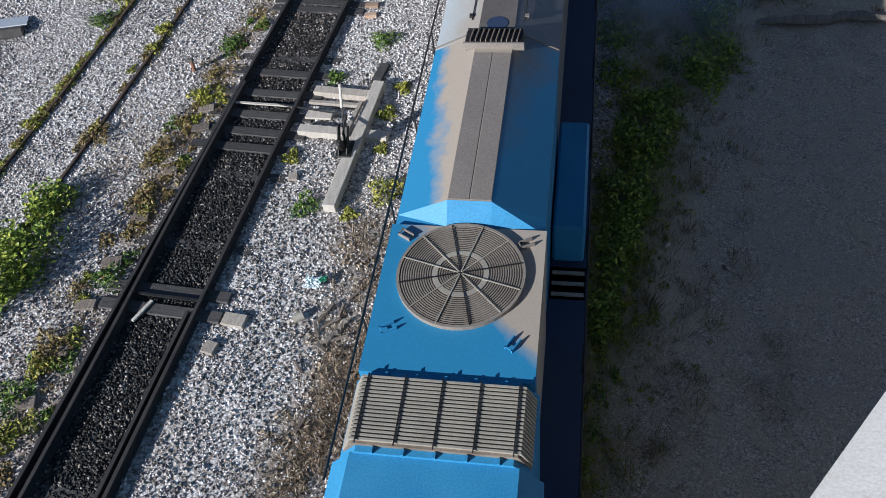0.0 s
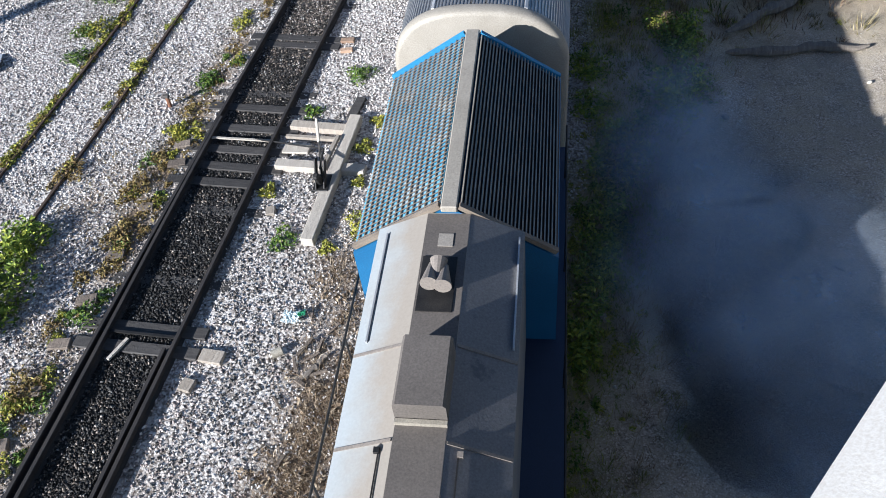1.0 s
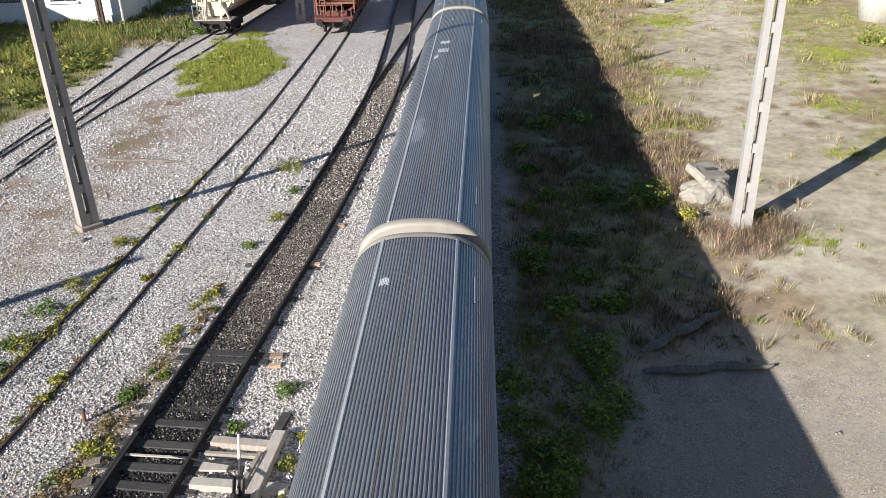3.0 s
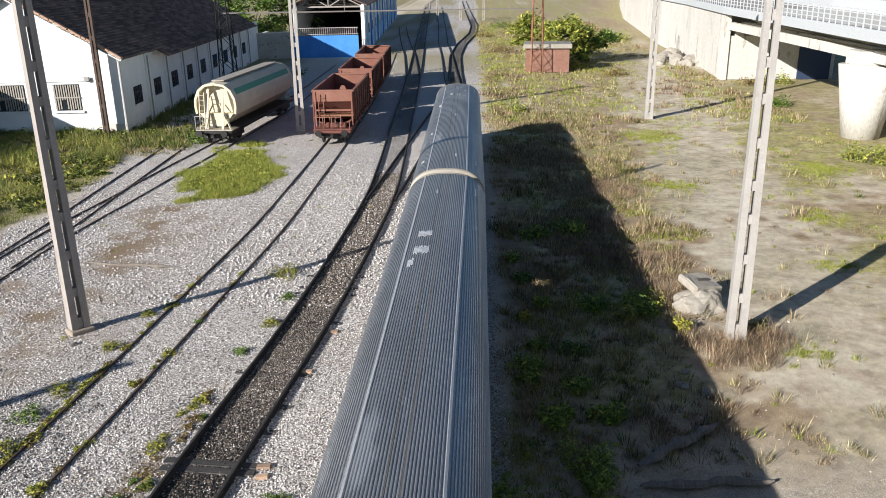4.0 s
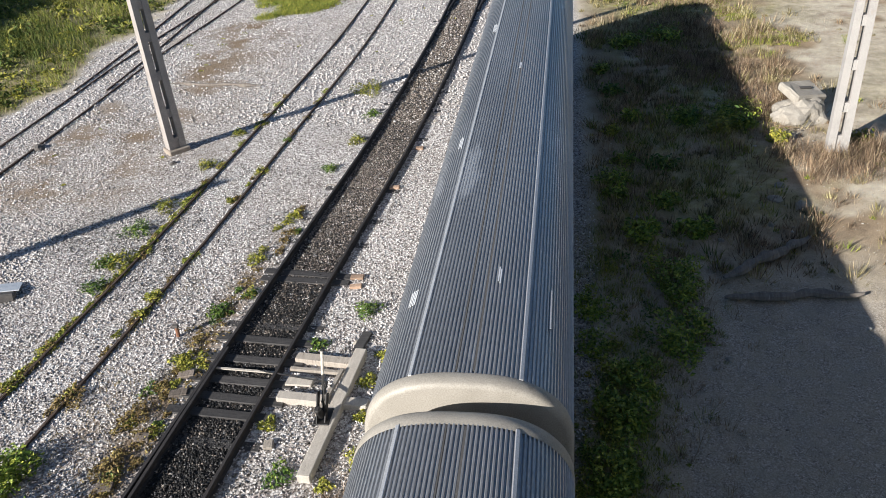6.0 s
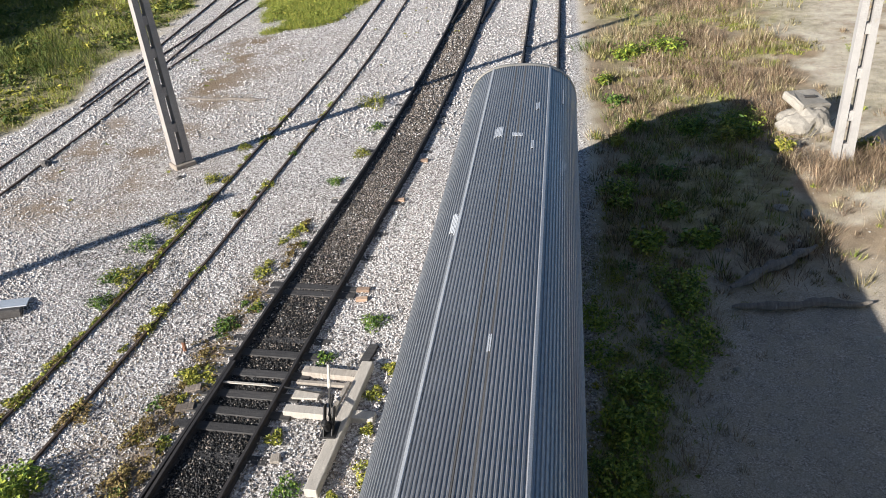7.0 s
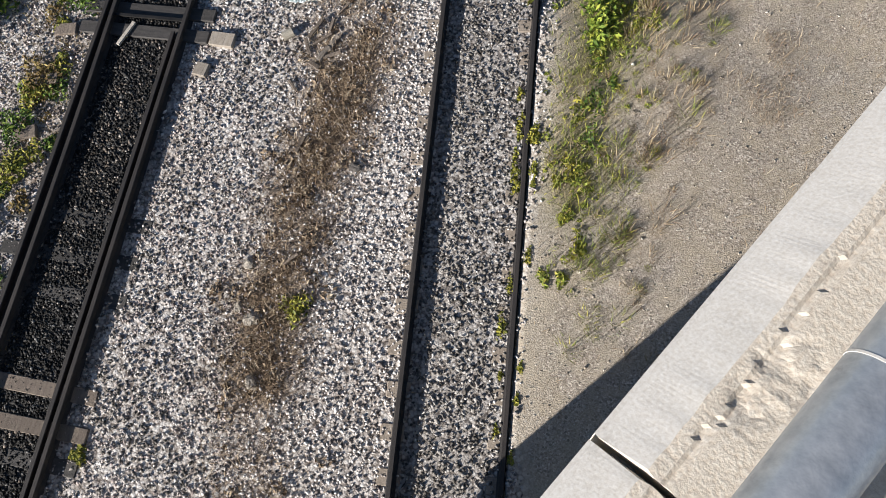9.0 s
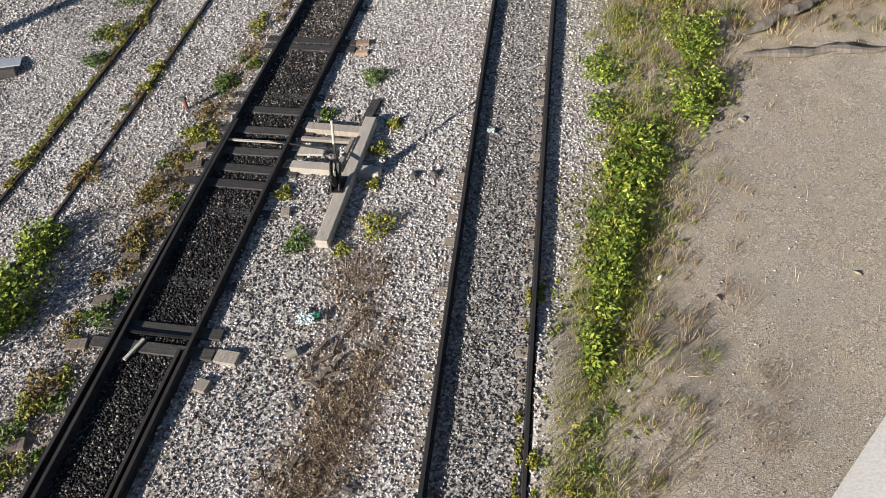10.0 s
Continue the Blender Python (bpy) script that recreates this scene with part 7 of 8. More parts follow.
for i in range(70):
    y = 3.0 + 15 * random.random() ** 0.8
    x = -0.25 + 0.115 * y + random.gauss(0, 0.05 + 0.03 * y)
    r = random.uniform(0.05, 0.10 + 0.011 * y)
    bush(max(x, -0.30), y, r, r * 1.8, r * 0.6, int(70 + 1300 * r * r), 0.034, (LEAF, LEAF_YELLOW, GRASS_BRIGHT, LEAF_YELLOW)[i % 4], "small weed clump on the dirt beside the track", "weed")
for i in range(26):
    y = random.uniform(0.5, 9)
    r = random.uniform(0.03, 0.08)
    bush(float(MAIN(y)) + 0.753 + random.choice((-0.13, 0.12)) + random.gauss(0, 0.02), y, r, r * 2.5, r * 0.7, int(50 + 900 * r), 0.026, LEAF_YELLOW, "thin yellow weeds along the worn rail", "weed")
for i in range(190):
    y = random.uniform(2, 30) if i % 2 else random.uniform(9, 23)
    x = float(THIRD(y)) + (random.choice((-0.84, -0.84, 0.66)) if i % 2 else -0.84) + random.gauss(0, 0.06)
    r = random.uniform(0.04, 0.15)
    bush(x, y, r, r * 1.7, r * 0.6, int(110 + 1500 * r * r), 0.034, (LEAF_YELLOW, GRASS_BRIGHT, LEAF_RUSTY)[i % 3], "small weed tuft growing along a rusty rail", "weed")
for i in range(70):
    y = random.uniform(1, 20)
    x = float(SECOND(y)) - random.uniform(1.0, 1.9)
    r = random.uniform(0.08, 0.24)
    bush(x, y, r, r * 1.3, r * 0.5, int(110 + 1500 * r * r), 0.034, (LEAF_RUSTY, LEAF_YELLOW, LEAF_RUSTY, LEAF)[i % 4], "creeping weed tuft beside the oily track", "weed")

for tone, (material, cl) in SMALL.items():
    tagged(new("weeds_small", leaf_mesh("weeds_small", np.concatenate(cl), material)), "small scattered tufts of " + tone + " in the gravel", "weeds", kind="stuff")

# grass and straw
def plant_chance(x, y):
    return weights(x, y)[2] * (1 - 0.7 * weights(x, y)[0] * (x > -20))


x, y = picked(90000, -0.35, 4.5, 2.0, 19, lambda x, y: plant_chance(x, y) * 0.75)
blades("grass_strip", x, y, rng.uniform(0.05, 0.20, len(x)), 0.010, 0.7, GRASS_BRIGHT, "low green grass on the dirt strip")
x, y = picked(26000, -0.2, 5.5, 1.5, 19, lambda x, y: 0.10 + 0.5 * plant_chance(x, y))
blades("straw_strip", x, y, rng.uniform(0.06, 0.28, len(x)), 0.007, 0.85, STRAW, "thin dry stalks on the dirt strip")
SCRUB = island_tones("red-brown dead scrub", [(0.0, (0.09, 0.06, 0.038)), (0.45, (0.22, 0.15, 0.095)), (0.85, (0.37, 0.27, 0.175)), (1.0, (0.52, 0.42, 0.30))], 0.9, patch=0.8)
OLIVE = island_tones("olive dry grass", [(0.0, (0.085, 0.075, 0.028)), (0.4, (0.21, 0.18, 0.07)), (0.8, (0.40, 0.335, 0.165)), (1.0, (0.62, 0.54, 0.34))], 0.8, patch=0.8)


def tussocks(name, n, area, chance, r0, r1, h0, h1, k, width, material, label):
    """Tufts of blades that fan out from their centres, over a stretch of ground."""
    x, y = picked(n, *area, chance)
    m = len(x)
    g = rng.uniform(0, 1, m) ** 1.8
    r, h = (r0 + (r1 - r0) * g)[:, None], (h0 + (h1 - h0) * g)[:, None]
    a = rng.uniform(0, 2 * np.pi, (m, k))
    q = rng.uniform(0, 1, (m, k)) ** 0.7
    bx, by = x[:, None] + np.cos(a) * q * r, y[:, None] + np.sin(a) * q * r
    hh = h * (1.15 - 0.6 * q) * rng.uniform(0.5, 1.2, (m, k))
    out = rng.uniform(0.2, 1.0, (m, k)) * hh * (0.35 + 0.8 * q)
    b = a + rng.normal(0, 0.6, (m, k))
    z = ground_z(bx, by)
    c = rng.uniform(0, 2 * np.pi, (m, k))
    wx, wy = np.cos(c) * width / 2, np.sin(c) * width / 2
    v = np.stack([np.stack([bx - wx, by - wy, z - 0.02], 2), np.stack([bx + wx, by + wy, z - 0.02], 2), np.stack([bx + np.cos(b) * out, by + np.sin(b) * out, z + hh], 2)], 2)
    return tagged(new(name, fast_mesh(name, v.reshape(-1, 3), np.arange(3 * m * k).reshape(-1, 3), material)), label, "grass", kind="stuff")


def bank(x, y):
    """The overgrown bank between the track and the bare dirt, thinning towards the east."""
    edge = 8.2 + 0.05 * (y - 25) + 3.0 * (fbm(x, y, 3.5, 64) - 0.5)
    return step(0.8, 1.4, x) * step(15.5, 18.5, y + 2 * (fbm(x, y, 1.7, 62) - 0.5)) * (0.05 + 0.95 * step(edge + 1.5, edge - 1.0, x)) * (0.12 + 0.88 * step(0.36, 0.46, fbm(x, y, 1.8, 121)))


NEAR, MIDDLE = (0.8, 22, 15, 36), (0.8, 27, 34, 66)
redness = lambda x, y: np.clip(cover(x, y)[1] + 0.7 * np.exp(-((x - 7.4 - 0.03 * (y - 25)) / 1.5) ** 2), 0, 1)
mottle = lambda x, y: fbm(x, y, 2.2, 97)
tussocks("olive_grass", 3000, NEAR, lambda x, y: bank(x, y) * (0.15 + 0.85 * step(0.42, 0.52, mottle(x, y))), 0.10, 0.40, 0.08, 0.50, 34, 0.024, OLIVE, "tufted olive-brown grass on the bank")
tussocks("straw_tufts", 2400, NEAR, lambda x, y: bank(x, y) * (0.06 + 0.9 * step(0.48, 0.38, mottle(x, y))), 0.10, 0.42, 0.10, 0.55, 30, 0.026, STRAW, "pale dry grass tufts on the bank")
tussocks("scrub_tufts", 3000, NEAR, lambda x, y: bank(x, y) * redness(x, y), 0.12, 0.46, 0.12, 0.55, 34, 0.022, SCRUB, "red-brown dead weed tufts on the bank")
tussocks("green_tufts", 2200, NEAR, lambda x, y: bank(x, y) * step(0.42, 0.54, fbm(x, y, 2.6, 106)), 0.08, 0.34, 0.08, 0.36, 28, 0.028, GRASS_BRIGHT, "fresh yellow-green tufts on the bank")
tussocks("dark_tufts", 700, NEAR, lambda x, y: bank(x, y) * step(6.5, 2.5, x - 0.03 * y) * step(0.40, 0.54, fbm(x, y, 1.6, 107)), 0.12, 0.42, 0.12, 0.46, 34, 0.026, GRASS, "dark green weeds beside the track")
tussocks("olive_grass_far", 3600, MIDDLE, lambda x, y: bank(x, y) * (0.2 + 0.8 * step(0.40, 0.52, mottle(x, y))), 0.16, 0.60, 0.14, 0.60, 30, 0.036, OLIVE, "tufted olive-brown grass further along the bank")
tussocks("straw_tufts_far", 2600, MIDDLE, lambda x, y: bank(x, y) * (0.08 + 0.9 * step(0.50, 0.40, mottle(x, y))), 0.16, 0.60, 0.14, 0.65, 30, 0.032, STRAW, "pale dry grass further along the bank")
tussocks("scrub_tufts_far", 2200, MIDDLE, lambda x, y: bank(x, y) * redness(x, y), 0.16, 0.65, 0.15, 0.65, 30, 0.03, SCRUB, "red-brown dead weeds further along the bank")
tussocks("green_tufts_far", 2200, MIDDLE, lambda x, y: np.maximum(bank(x, y), 0.5) * step(0.52, 0.62, fbm(x, y, 4.0, 106)), 0.15, 0.55, 0.06, 0.22, 30, 0.04, GRASS_BRIGHT, "yellow-green patches on the waste ground")
tussocks("dark_tufts_far", 700, MIDDLE, lambda x, y: bank(x, y) * step(0.50, 0.60, fbm(x, y, 2.4, 107)), 0.2, 0.7, 0.2, 0.7, 30, 0.04, GRASS, "dark green weeds further along the track")
x, y = picked(90000, 0.8, 26, 15, 60, lambda x, y: (0.06 + 0.5 * bank(x, y)) * step(95, 40, y + x))
blades("dry_grass", x, y, rng.uniform(0.05, 0.22, len(x)), 0.014, 0.9, STRAW, "dry straw scattered on the waste ground", thin=True)
x, y = picked(70000, 3.0, 26, 17, 62, lambda x, y: cover(x, y)[0] * 0.7 * (1 - bank(x, y)) * step(95, 40, y + x))
blades("waste_turf", x, y, rng.uniform(0.03, 0.10, len(x)), 0.022, 0.8, OLIVE, "thin low turf on the waste ground", thin=True)
for x, y, r in ((10.2, 22.6, 0.9), (9.2, 34.6, 1.2), (8.0, 38.0, 1.0), (10.9, 43.0, 1.6), (12.8, 57.2, 2.6), (20.5, 47.0, 2.0), (16.5, 37.0, 1.4), (14.6, 30.5, 1.1)):
    tussocks("yellow_patch", int(130 * r * r), (x - r, x + r, y - r, y + r), lambda u, v: np.exp(-((u - x) ** 2 + (v - y) ** 2) / (0.45 * r * r)), 0.08, 0.26, 0.05, 0.18, 30, 0.03, GRASS_BRIGHT, "yellow-green turf patch on the dry ground")
border = lambda x, y: np.exp(-((x - 0.2 - 0.125 * y) / (0.28 + 0.055 * y)) ** 2) * step(1.0, 4.0, y) * step(-0.3, 0.0, x)
tussocks("border_grass", 1500, (-0.3, 4.2, 2, 18), lambda x, y: border(x, y) * (0.25 + 0.75 * step(0.42, 0.56, fbm(x, y, 1.3, 111))), 0.05, 0.24, 0.06, 0.30, 34, 0.013, GRASS_BRIGHT, "tufts of fresh grass along the dirt edge")
tussocks("border_straw", 1300, (-0.3, 4.6, 1, 19), lambda x, y: border(x - 0.45, y) * 0.85, 0.06, 0.26, 0.08, 0.36, 28, 0.013, STRAW, "tufts of dry grass along the dirt edge")
tussocks("wall_grass", 900, (-30, -19.5, 53.5, 60), lambda x, y: step(-18.5, -21.5, x + 0.3 * (y - 55)) * (0.4 + 0.6 * mottle(x, y)), 0.15, 0.45, 0.15, 0.7, 24, 0.04, GRASS, "tall dark grass at the foot of the warehouse")
tussocks("wall_grass_olive", 600, (-29, -19.5, 51, 62), lambda x, y: step(-18.8, -22.0, x + 0.25 * (y - 55)) * 0.8, 0.15, 0.45, 0.12, 0.6, 24, 0.04, OLIVE, "olive grass at the foot of the warehouse")
tussocks("side_grass", 700, (-27.5, -22.4, 59, 92), lambda x, y: step(-23.2, -24.6, x + 0.065 * (y - 59)) * 0.9, 0.2, 0.6, 0.2, 0.8, 22, 0.05, GRASS, "dark grass along the shaded warehouse wall")
FAR = (1.0, 26, 62, 190)
open_way = lambda x, y: 1 - 0.92 * np.exp(-((x - 15.7 - 0.13 * (y - 62)) / 3.2) ** 2) * step(140, 110, y)
tussocks("far_grass", 4200, FAR, lambda x, y: open_way(x, y) * (0.15 + 0.75 * step(0.44, 0.58, fbm(x, y, 7.0, 85))), 0.3, 0.9, 0.10, 0.45, 18, 0.075, GRASS_BRIGHT, "far sunlit yellow-green grass")
tussocks("far_olive", 4600, FAR, lambda x, y: open_way(x, y) * (0.25 + 0.6 * step(0.60, 0.44, fbm(x, y, 7.0, 85))), 0.3, 0.9, 0.10, 0.5, 18, 0.07, OLIVE, "far olive-brown grass")
tussocks("far_scrub", 1700, FAR, lambda x, y: step(0.5, 0.62, fbm(x, y, 9.0, 98)), 0.3, 1.0, 0.2, 0.8, 20, 0.09, SCRUB, "far brown scrub")
x, y = picked(200000, -46, -18, 20, 60, lambda x, y: weights(x, y)[2] * 0.9)
k = fbm(x, y, 5.0, 77) + rng.uniform(-0.15, 0.15, len(x)) < 0.47
hm = 0.12 + 0.75 * step(0.3, 0.75, fbm(x, y, 3.0, 91)) * rng.uniform(0.5, 1, len(x))
blades("meadow_grass", x[k], y[k], hm[k], 0.022, 0.6, GRASS, "tall green grass by the warehouse", thin=True)
q = ~k & (rng.uniform(0, 1, len(x)) < 0.7)
blades("meadow_bright", x[q], y[q], hm[q], 0.022, 0.6, GRASS_BRIGHT, "tall yellow-green grass by the warehouse", thin=True)
q = ~k & ~q
blades("meadow_straw", x[q], y[q], hm[q] * 0.8, 0.02, 0.7, STRAW, "dry stalks in the grass by the warehouse", thin=True)
x, y = picked(120000, -20, -10, 36, 56, lambda x, y: weights(x, y)[2])
blades("grass_patch", x, y, rng.uniform(0.08, 0.36, len(x)), 0.02, 0.6, GRASS_BRIGHT, "bright green grass patch between sidings", thin=True)
x, y = picked(90000, -6, -2, -0.5, 12, lambda x, y: weights(x, y)[4] * 0.8)
blades("dead_litter", x, y, rng.uniform(0.05, 0.24, len(x)), 0.008, 1.0, LITTER, "matted dead weed litter between the tracks")
x, y = picked(20000, -10.2, -8.0, -0.5, 18, lambda x, y: 0.55 * step(0.42, 0.6, fbm(x, y, 1.5, 44)))
blades("verge_litter", x, y, rng.uniform(0.04, 0.14, len(x)), 0.009, 0.9, LEAF_RUSTY, "brown and green creeping weeds beside the sleepers")

x, y = picked(16000, 1.6, 4.2, 1.0, 7.5, lambda x, y: step(0.50, 0.62, fbm(x, y, 0.9, 88)) * np.exp(-((x - 2.3 - 0.12 * y) / 0.45) ** 2))
blades("thin_weeds", x, y, rng.uniform(0.04, 0.18, len(x)), 0.007, 0.9, LITTER, "sparse dark dry weeds in the dirt under the bridge edge")
def tuft_field(name, n, area, chance, r0, r1, k, size, material, label, lift=0.9):
    """Many small leafy tufts over a stretch of ground, joined into one mesh."""
    x, y = picked(n, *area, chance)
    m = len(x)
    r = r0 + (r1 - r0) * rng.uniform(0, 1, m) ** 2.2
    d = rng.normal(size=(m, k, 3))
    d /= np.linalg.norm(d, axis=2)[..., None]
    d *= rng.uniform(0.3, 1.0, (m, k, 1)) ** 0.5
    p = d * r[:, None, None] * np.stack([rng.uniform(0.7, 1.4, m), rng.uniform(0.7, 1.4, m), lift * rng.uniform(0.5, 1.2, m)], 1)[:, None]
    p[..., 2] = np.abs(p[..., 2]) + ground_z(x, y)[:, None]
    p[..., 0] += x[:, None]
    p[..., 1] += y[:, None]
    c = np.concatenate([p, (size * rng.uniform(0.6, 1.5, (m, k)) * (0.6 + r[:, None]))[..., None]], 2).reshape(-1, 4)
    return tagged(new(name, leaf_mesh(name, c, material)), label, "weeds", kind="stuff")


tuft_field("meadow_tufts", 2000, (-44, -19, 22, 60), lambda x, y: weights(x, y)[2] * step(0.38, 0.6, fbm(x, y, 4.0, 99)), 0.2, 0.75, 24, 0.11, GRASS, "tall dark green weeds by the warehouse", 0.9)
tuft_field("meadow_yellow", 1300, (-44, -19, 22, 60), lambda x, y: weights(x, y)[2], 0.18, 0.65, 24, 0.10, LEAF_YELLOW, "yellow flowering weeds by the warehouse", 0.8)
tuft_field("patch_tufts", 900, (-20, -9, 36, 57), lambda x, y: weights(x, y)[2], 0.15, 0.5, 22, 0.09, GRASS_BRIGHT, "bright green tufts between the sidings", 0.8)
tuft_field("yard_tufts", 420, (-18, -2.5, 20, 60), lambda x, y: 0.5 * step(0.52, 0.66, fbm(x, y, 3.0, 101)), 0.06, 0.22, 20, 0.06, LEAF_YELLOW, "small yellow-green weeds in the yard gravel", 0.6)
tuft_field("litter_tufts", 420, (-5.2, -2.6, -0.5, 11), lambda x, y: weights(x, y)[4], 0.04, 0.20, 26, 0.05, LITTER, "dead brown weed clumps between the tracks", 0.6)
tuft_field("verge_tufts", 1300, (-10.2, -7.2, -1, 19), lambda x, y: np.exp(-((x - SECOND(y) + 1.35) / 0.35) ** 2) * step(0.36, 0.52, fbm(x, y, 1.4, 103)), 0.04, 0.18, 22, 0.045, LEAF_RUSTY, "rusty brown creeping weeds beside the sleepers", 0.5)
tuft_field("edge_tufts", 900, (-0.35, 2.6, 2.0, 14), lambda x, y: weights(x, y)[2] * 0.9, 0.03, 0.15, 20, 0.04, GRASS_BRIGHT, "low yellow-green weeds along the track edge", 0.7)
tuft_field("wall_weeds", 260, (-23.5, -20, 52, 100), lambda x, y: 0.8 + 0 * x, 0.15, 0.6, 24, 0.10, GRASS, "dark weeds along the warehouse wall", 0.9)

# dead brush at the mast and on the slope
def brush(x, y, r, h, n, label):
    a = rng.uniform(0, 2 * np.pi, n)
    q = rng.uniform(0, 1, n) ** 0.6 * r
    ob = blades("dry_brush", x + np.cos(a) * q, y + np.sin(a) * q, rng.uniform(0.4, 1.0, n) * h, 0.012, 0.85, SCRUB, label)
    return tagged(ob, label, "dry brush", kind="stuff")


for x, y, r, h in ((8.4, 22.5, 1.1, 0.6), (9.4, 23.6, 0.9, 0.7), (7.3, 23.4, 0.9, 0.5), (6.9, 27.6, 1.2, 0.6), (5.8, 31.0, 1.6, 0.6), (5.2, 36.5, 2.0, 0.6), (6.5, 42.0, 2.4, 0.7), (4.3, 50, 2.6, 0.7)):
    brush(x, y, r, h, int(1100 * r), "tangled dry brown brush")

# ---- trees ----
BARK = surf("grey bark", (0.10, 0.085, 0.07), (0.16, 0.135, 0.11), 4, 40, 0.95, 0, 0.5)


def tree(x, y, h, r, n, size, material, label, low=0.25):
    tr = thing("tree", label, "tree", pose(x, y, 0))
    bm = rod((0, 0, -0.1), (0.1, 0, h * 0.55), 0.035 * h, 9, 0.02 * h)
    cents = []
    for i in range(9):
        a, e = i * 2.4, random.uniform(0.3, 0.9)
        tip = (math.cos(a) * r * e, math.sin(a) * r * e, h * random.uniform(low + 0.15, 0.9))
        put_rod(bm, (0.05, 0, h * random.uniform(0.15, 0.45)), tip, 0.014 * h, 6, 0.004 * h)
        cents.append(tip)
    part("trunk", bm, BARK, tr)
    c = [clump_leaves(tx, ty, tz - r * 0.18, r * random.uniform(0.3, 0.5), r * random.uniform(0.3, 0.5), r * random.uniform(0.25, 0.4), n // 12, size) for tx, ty, tz in cents]
    c += [clump_leaves(random.uniform(-r, r) * 0.7, random.uniform(-r, r) * 0.7, h * random.uniform(low, 0.7), r * 0.35, r * 0.35, r * 0.3, n // 12, size) for _ in range(6)]
    ob = new("crown", leaf_mesh("crown", np.concatenate(c), material))
    ob.parent = tr
    return tr


tree(11.0, 104.5, 6.3, 3.6, 5200, 0.22, GRASS_BRIGHT, "broad yellow-green tree behind the brick hut", 0.1)
tree(15.0, 107.0, 5.0, 3.2, 4200, 0.20, LEAF, "rounded green tree behind the brick hut", 0.05)
tree(8.5, 110.0, 6.0, 3.4, 4200, 0.22, GRASS_BRIGHT, "yellow-green tree on the waste ground", 0.1)
for x, y, h, r in ((-33, 122, 9, 4.5), (-39, 128, 10, 5), (-30, 135, 9, 4.5), (-45, 120, 9, 4.5)):
    tree(x, y, h, r, 2600, 0.30, LEAF, "dark green tree behind the warehouse", 0.2)
for i, (x, y, r, h) in enumerate(((9.5, 97.8, 1.8, 1.3), (12.4, 98.4, 1.8, 1.2), (16, 92, 1.6, 1.0), (28.5, 96, 1.5, 0.8), (31, 84, 2.0, 1.2), (28.5, 83.5, 1.5, 0.8), (26.2, 70, 1.4, 0.9), (24.3, 49, 1.6, 1.0), (26.5, 46, 1.6, 1.1), (-19.5, 55.5, 0.9, 0.9), (3.5, 68, 1.2, 0.8), (4.0, 120, 2.2, 1.4), (18, 128, 2.5, 1.6), (10, 145, 3, 1.8), (20, 160, 3.4, 2), (6, 175, 3, 1.8), (24, 140, 2.5, 1.4), (2, 150, 1.8, 1.2))):
    bush(x, y, r, r, h, int(420 * r), 0.11, (LEAF, GRASS_BRIGHT, LEAF_RUSTY)[i % 3], "scrubby bush on the waste ground")
RUBBLE = [(23.8, 104.5, 1.2), (25.2, 102.0, 1.1), (24.8, 106.5, 1.5), (26.0, 108.5, 1.6), (25.6, 105.0, 1.3), (27.0, 110.5, 1.4), (23.2, 102.2, 0.7), (26.2, 101, 1.0), (27.2, 103, 1.3), (27.8, 106, 1.1), (26.6, 104.5, 0.8), (27.9, 100, 0.9)]
for i, (x, y, a) in enumerate(RUBBLE):
    lump("boulder", x, y, (a, a * 0.9, a * 0.8), ROCK, "pale boulder heaped against the retaining wall", "boulder", seed=i + 60)
# distance: low hills and a tree line on the skyline
HILL = surf("hazy far hills", (0.16, 0.17, 0.13), (0.24, 0.23, 0.18), 0.004, 0.05, 1.0, 0, 0.0)
bm = bmesh.new()
prev = None
for i in range(61):
    a = radians(-80 + 160 * i / 60)
    r = 900
    hgt = 26 + 22 * noise.noise(Vector((i * 0.23, 1.7, 0)))
    cur = (bm.verts.new((r * math.sin(a), r * math.cos(a), -5)), bm.verts.new((r * 1.05 * math.sin(a), r * 1.05 * math.cos(a), hgt)))
    if prev:
        bm.faces.new((prev[0], cur[0], cur[1], prev[1]))
    prev = cur
tagged(part("backdrop_hills", bm, HILL), "low hazy hills on the horizon", "hills", kind="structure")

# ---- exhaust smoke: thin sheets that drift off over the dirt ----
def smoke_material():
    m, t, b = nodes_of("thin exhaust smoke")
    a = t.nodes.new("ShaderNodeAttribute")
    a.attribute_name = "thick"
    tc = t.nodes.new("ShaderNodeTexCoord").outputs["Object"]
    n = tex(t, "noise", tc, 0.75, 7, 0.68)
    mu = t.nodes.new("ShaderNodeMath")
    mu.operation = "MULTIPLY"
    t.links.new(a.outputs["Fac"], mu.inputs[0])
    t.links.new(ramp(t, n.outputs[0], [(0.30, (0.12, 0.12, 0.12)), (0.70, (1, 1, 1))]), mu.inputs[1])
    t.links.new(mu.outputs[0], b.inputs["Alpha"])
    b.inputs["Base Color"].default_value = (0.72, 0.82, 0.96, 1)
    b.inputs["Roughness"].default_value = 1.0
    b.inputs["Specular IOR Level"].default_value = 0.0
    return m


SMOKE = smoke_material()


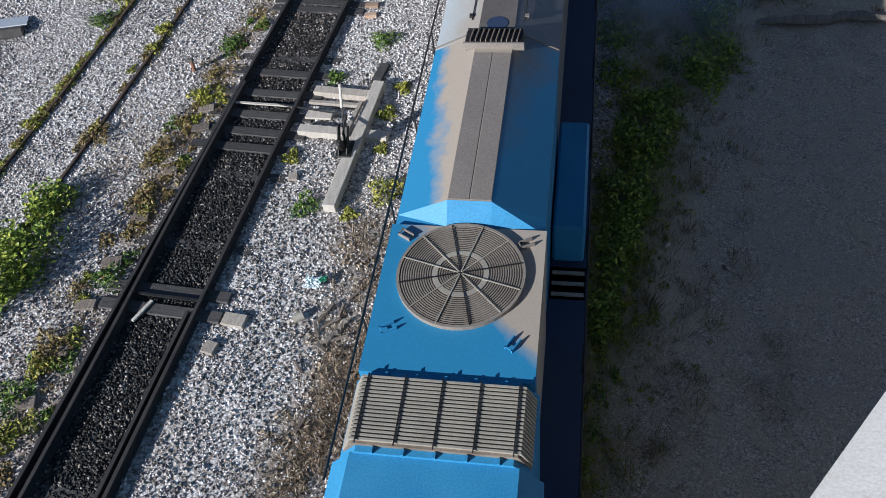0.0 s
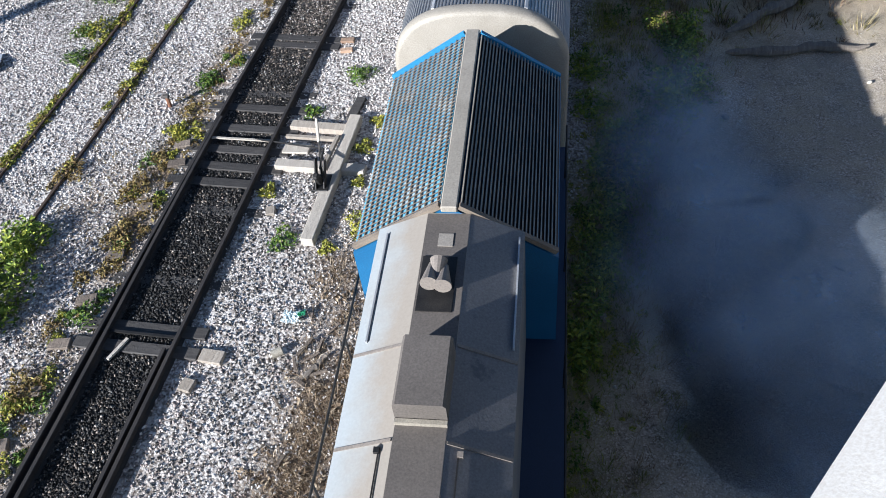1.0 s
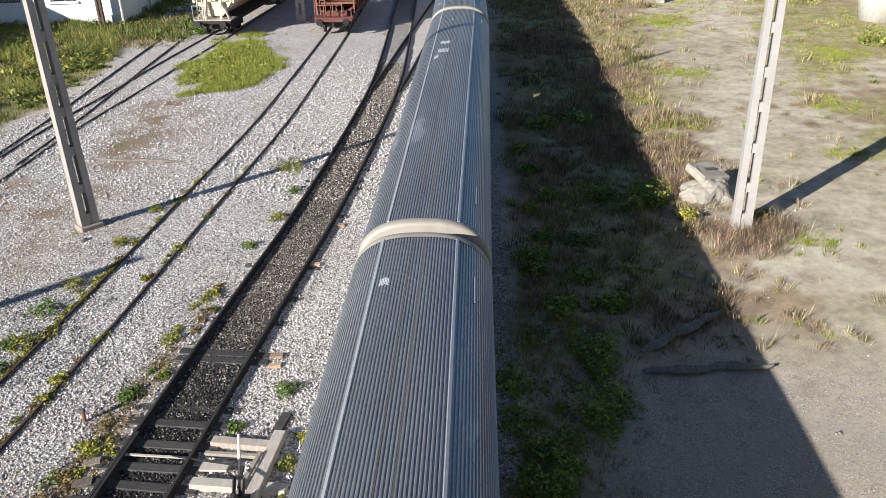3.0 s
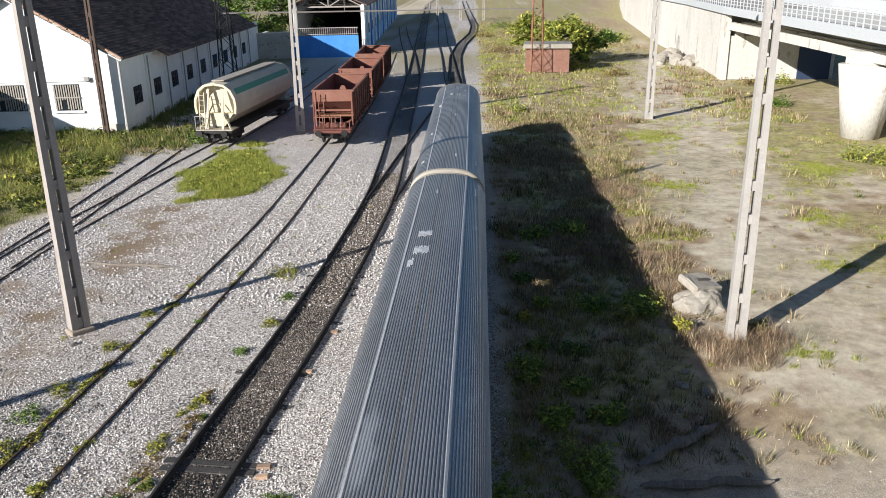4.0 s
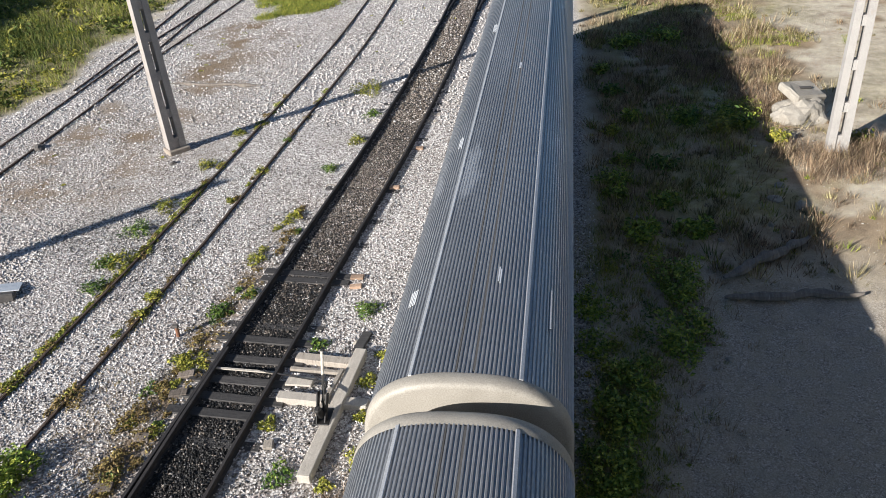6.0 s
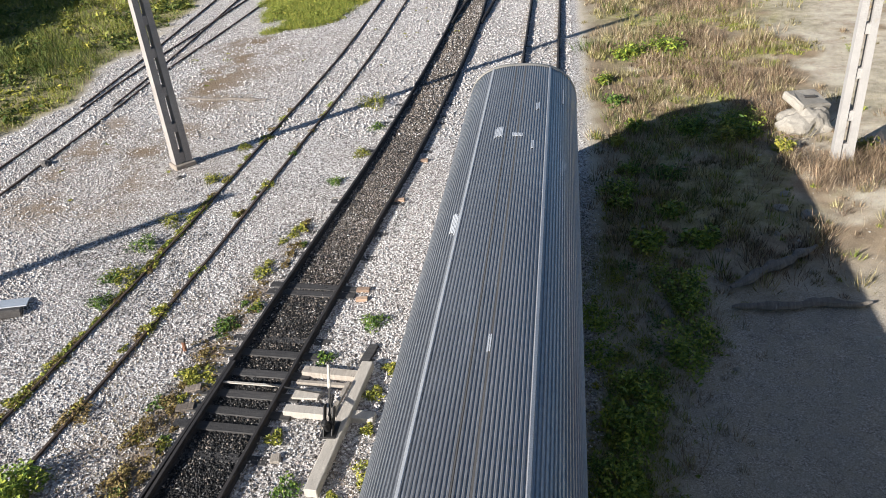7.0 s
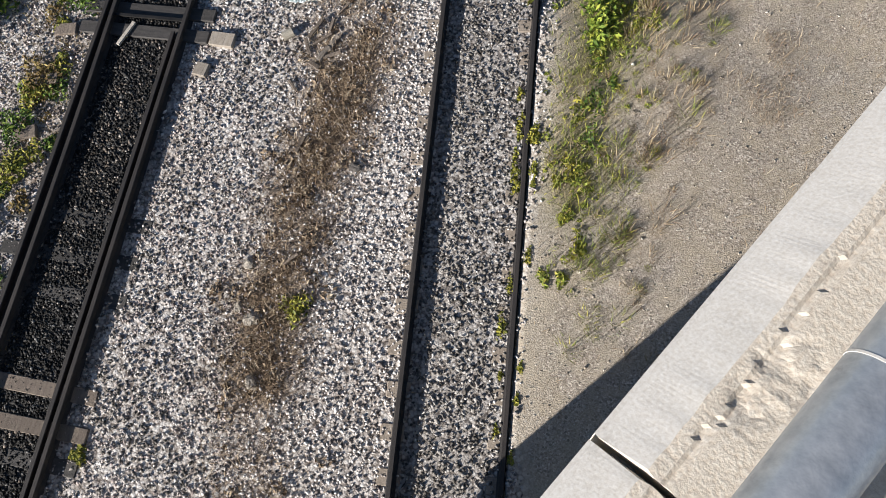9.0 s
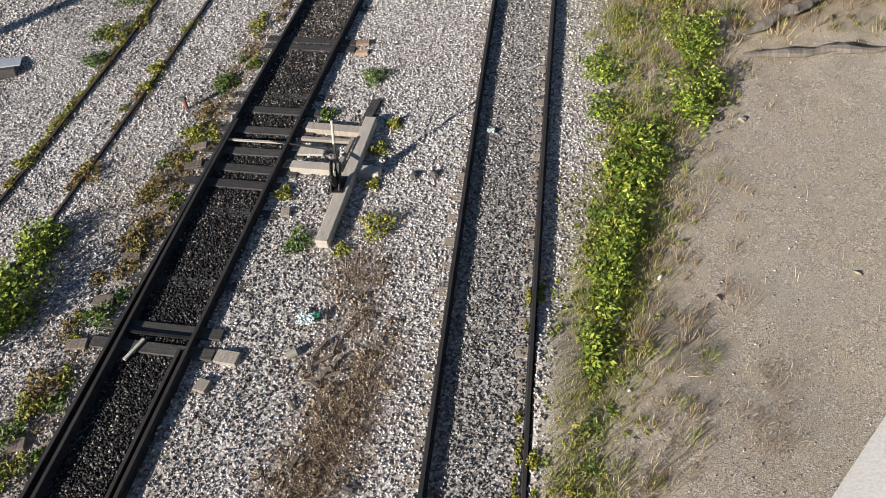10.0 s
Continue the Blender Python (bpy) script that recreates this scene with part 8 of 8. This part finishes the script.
def smoke_puff(r, peak, seed):
    """A shallow dome, thick in the middle and thinning to nothing at its ragged rim."""
    v, al, f = [(0, 0, 0.10 * r)], [peak], []
    k, rings = 28, 7
    for i in range(1, rings + 1):
        q = i / rings
        for j in range(k):
            a = 2 * math.pi * j / k
            rr = r * q * (1 + 0.3 * noise.noise(Vector((math.cos(a) * 1.5, math.sin(a) * 1.5, seed))))
            v.append((rr * math.cos(a), rr * math.sin(a) * 1.25, 0.10 * r * (1 - q * q) + 0.03 * r * noise.noise(Vector((rr, a, seed)))))
            al.append(peak * (0.5 + 0.5 * math.cos(math.pi * q)) ** 1.3)
    for j in range(k):
        f.append((0, 1 + j, 1 + (j + 1) % k))
        for i in range(rings - 1):
            p, q = 1 + i * k, 1 + (i + 1) * k
            f.append((p + j, q + j, q + (j + 1) % k, p + (j + 1) % k))
    me = mesh_of("smoke", v, f, SMOKE, True)
    at = me.attributes.new("thick", "FLOAT", "POINT")
    at.data.foreach_set("value", np.array(al, dtype=np.float32))
    ob = new("smoke", me)
    return tagged(ob, "thin blue-grey exhaust smoke drifting over the dirt", "smoke", "exhaust smoke")


PUFFS = [(smoke_puff(r, 0.40, i), x, y, z, vx, vy) for i, (x, y, z, r, vx, vy) in enumerate((
    (0.3, 18.5, 0.40, 3.4, 3.2, -9.5), (1.2, 17.5, 0.55, 3.4, 3.6, -12.5), (0.6, 24.0, 0.45, 3.4, 3.4, -15.0), (0.9, 19.5, 0.50, 3.2, 3.0, -16.0), (1.4, 16.5, 0.35, 3.0, 3.4, -8.5),
    (0.6, 22.0, 0.65, 2.4, 1.9, -9.0), (1.0, 20.5, 0.60, 2.4, 1.5, -9.0), (0.8, 21.0, 0.70, 2.4, 1.9, -13.0), (0.2, 26.0, 0.75, 2.5, 2.1, -15.5)))]


def smoke_motions():
    """The train's draught sweeps the smoke along the ground and in under the bridge."""
    for ob, x, y, z, vx, vy in PUFFS:
        rows = []
        for t in (0.0, 0.5, 1.0, 1.5, 2.0, 2.5, 3.0, 10.0):
            k = min(t, 3.0)
            rows.append((t, pose(x + vx * k, y + vy * k, z, 0, 0, 12 * k)))
        walk(ob, rows)


motions()
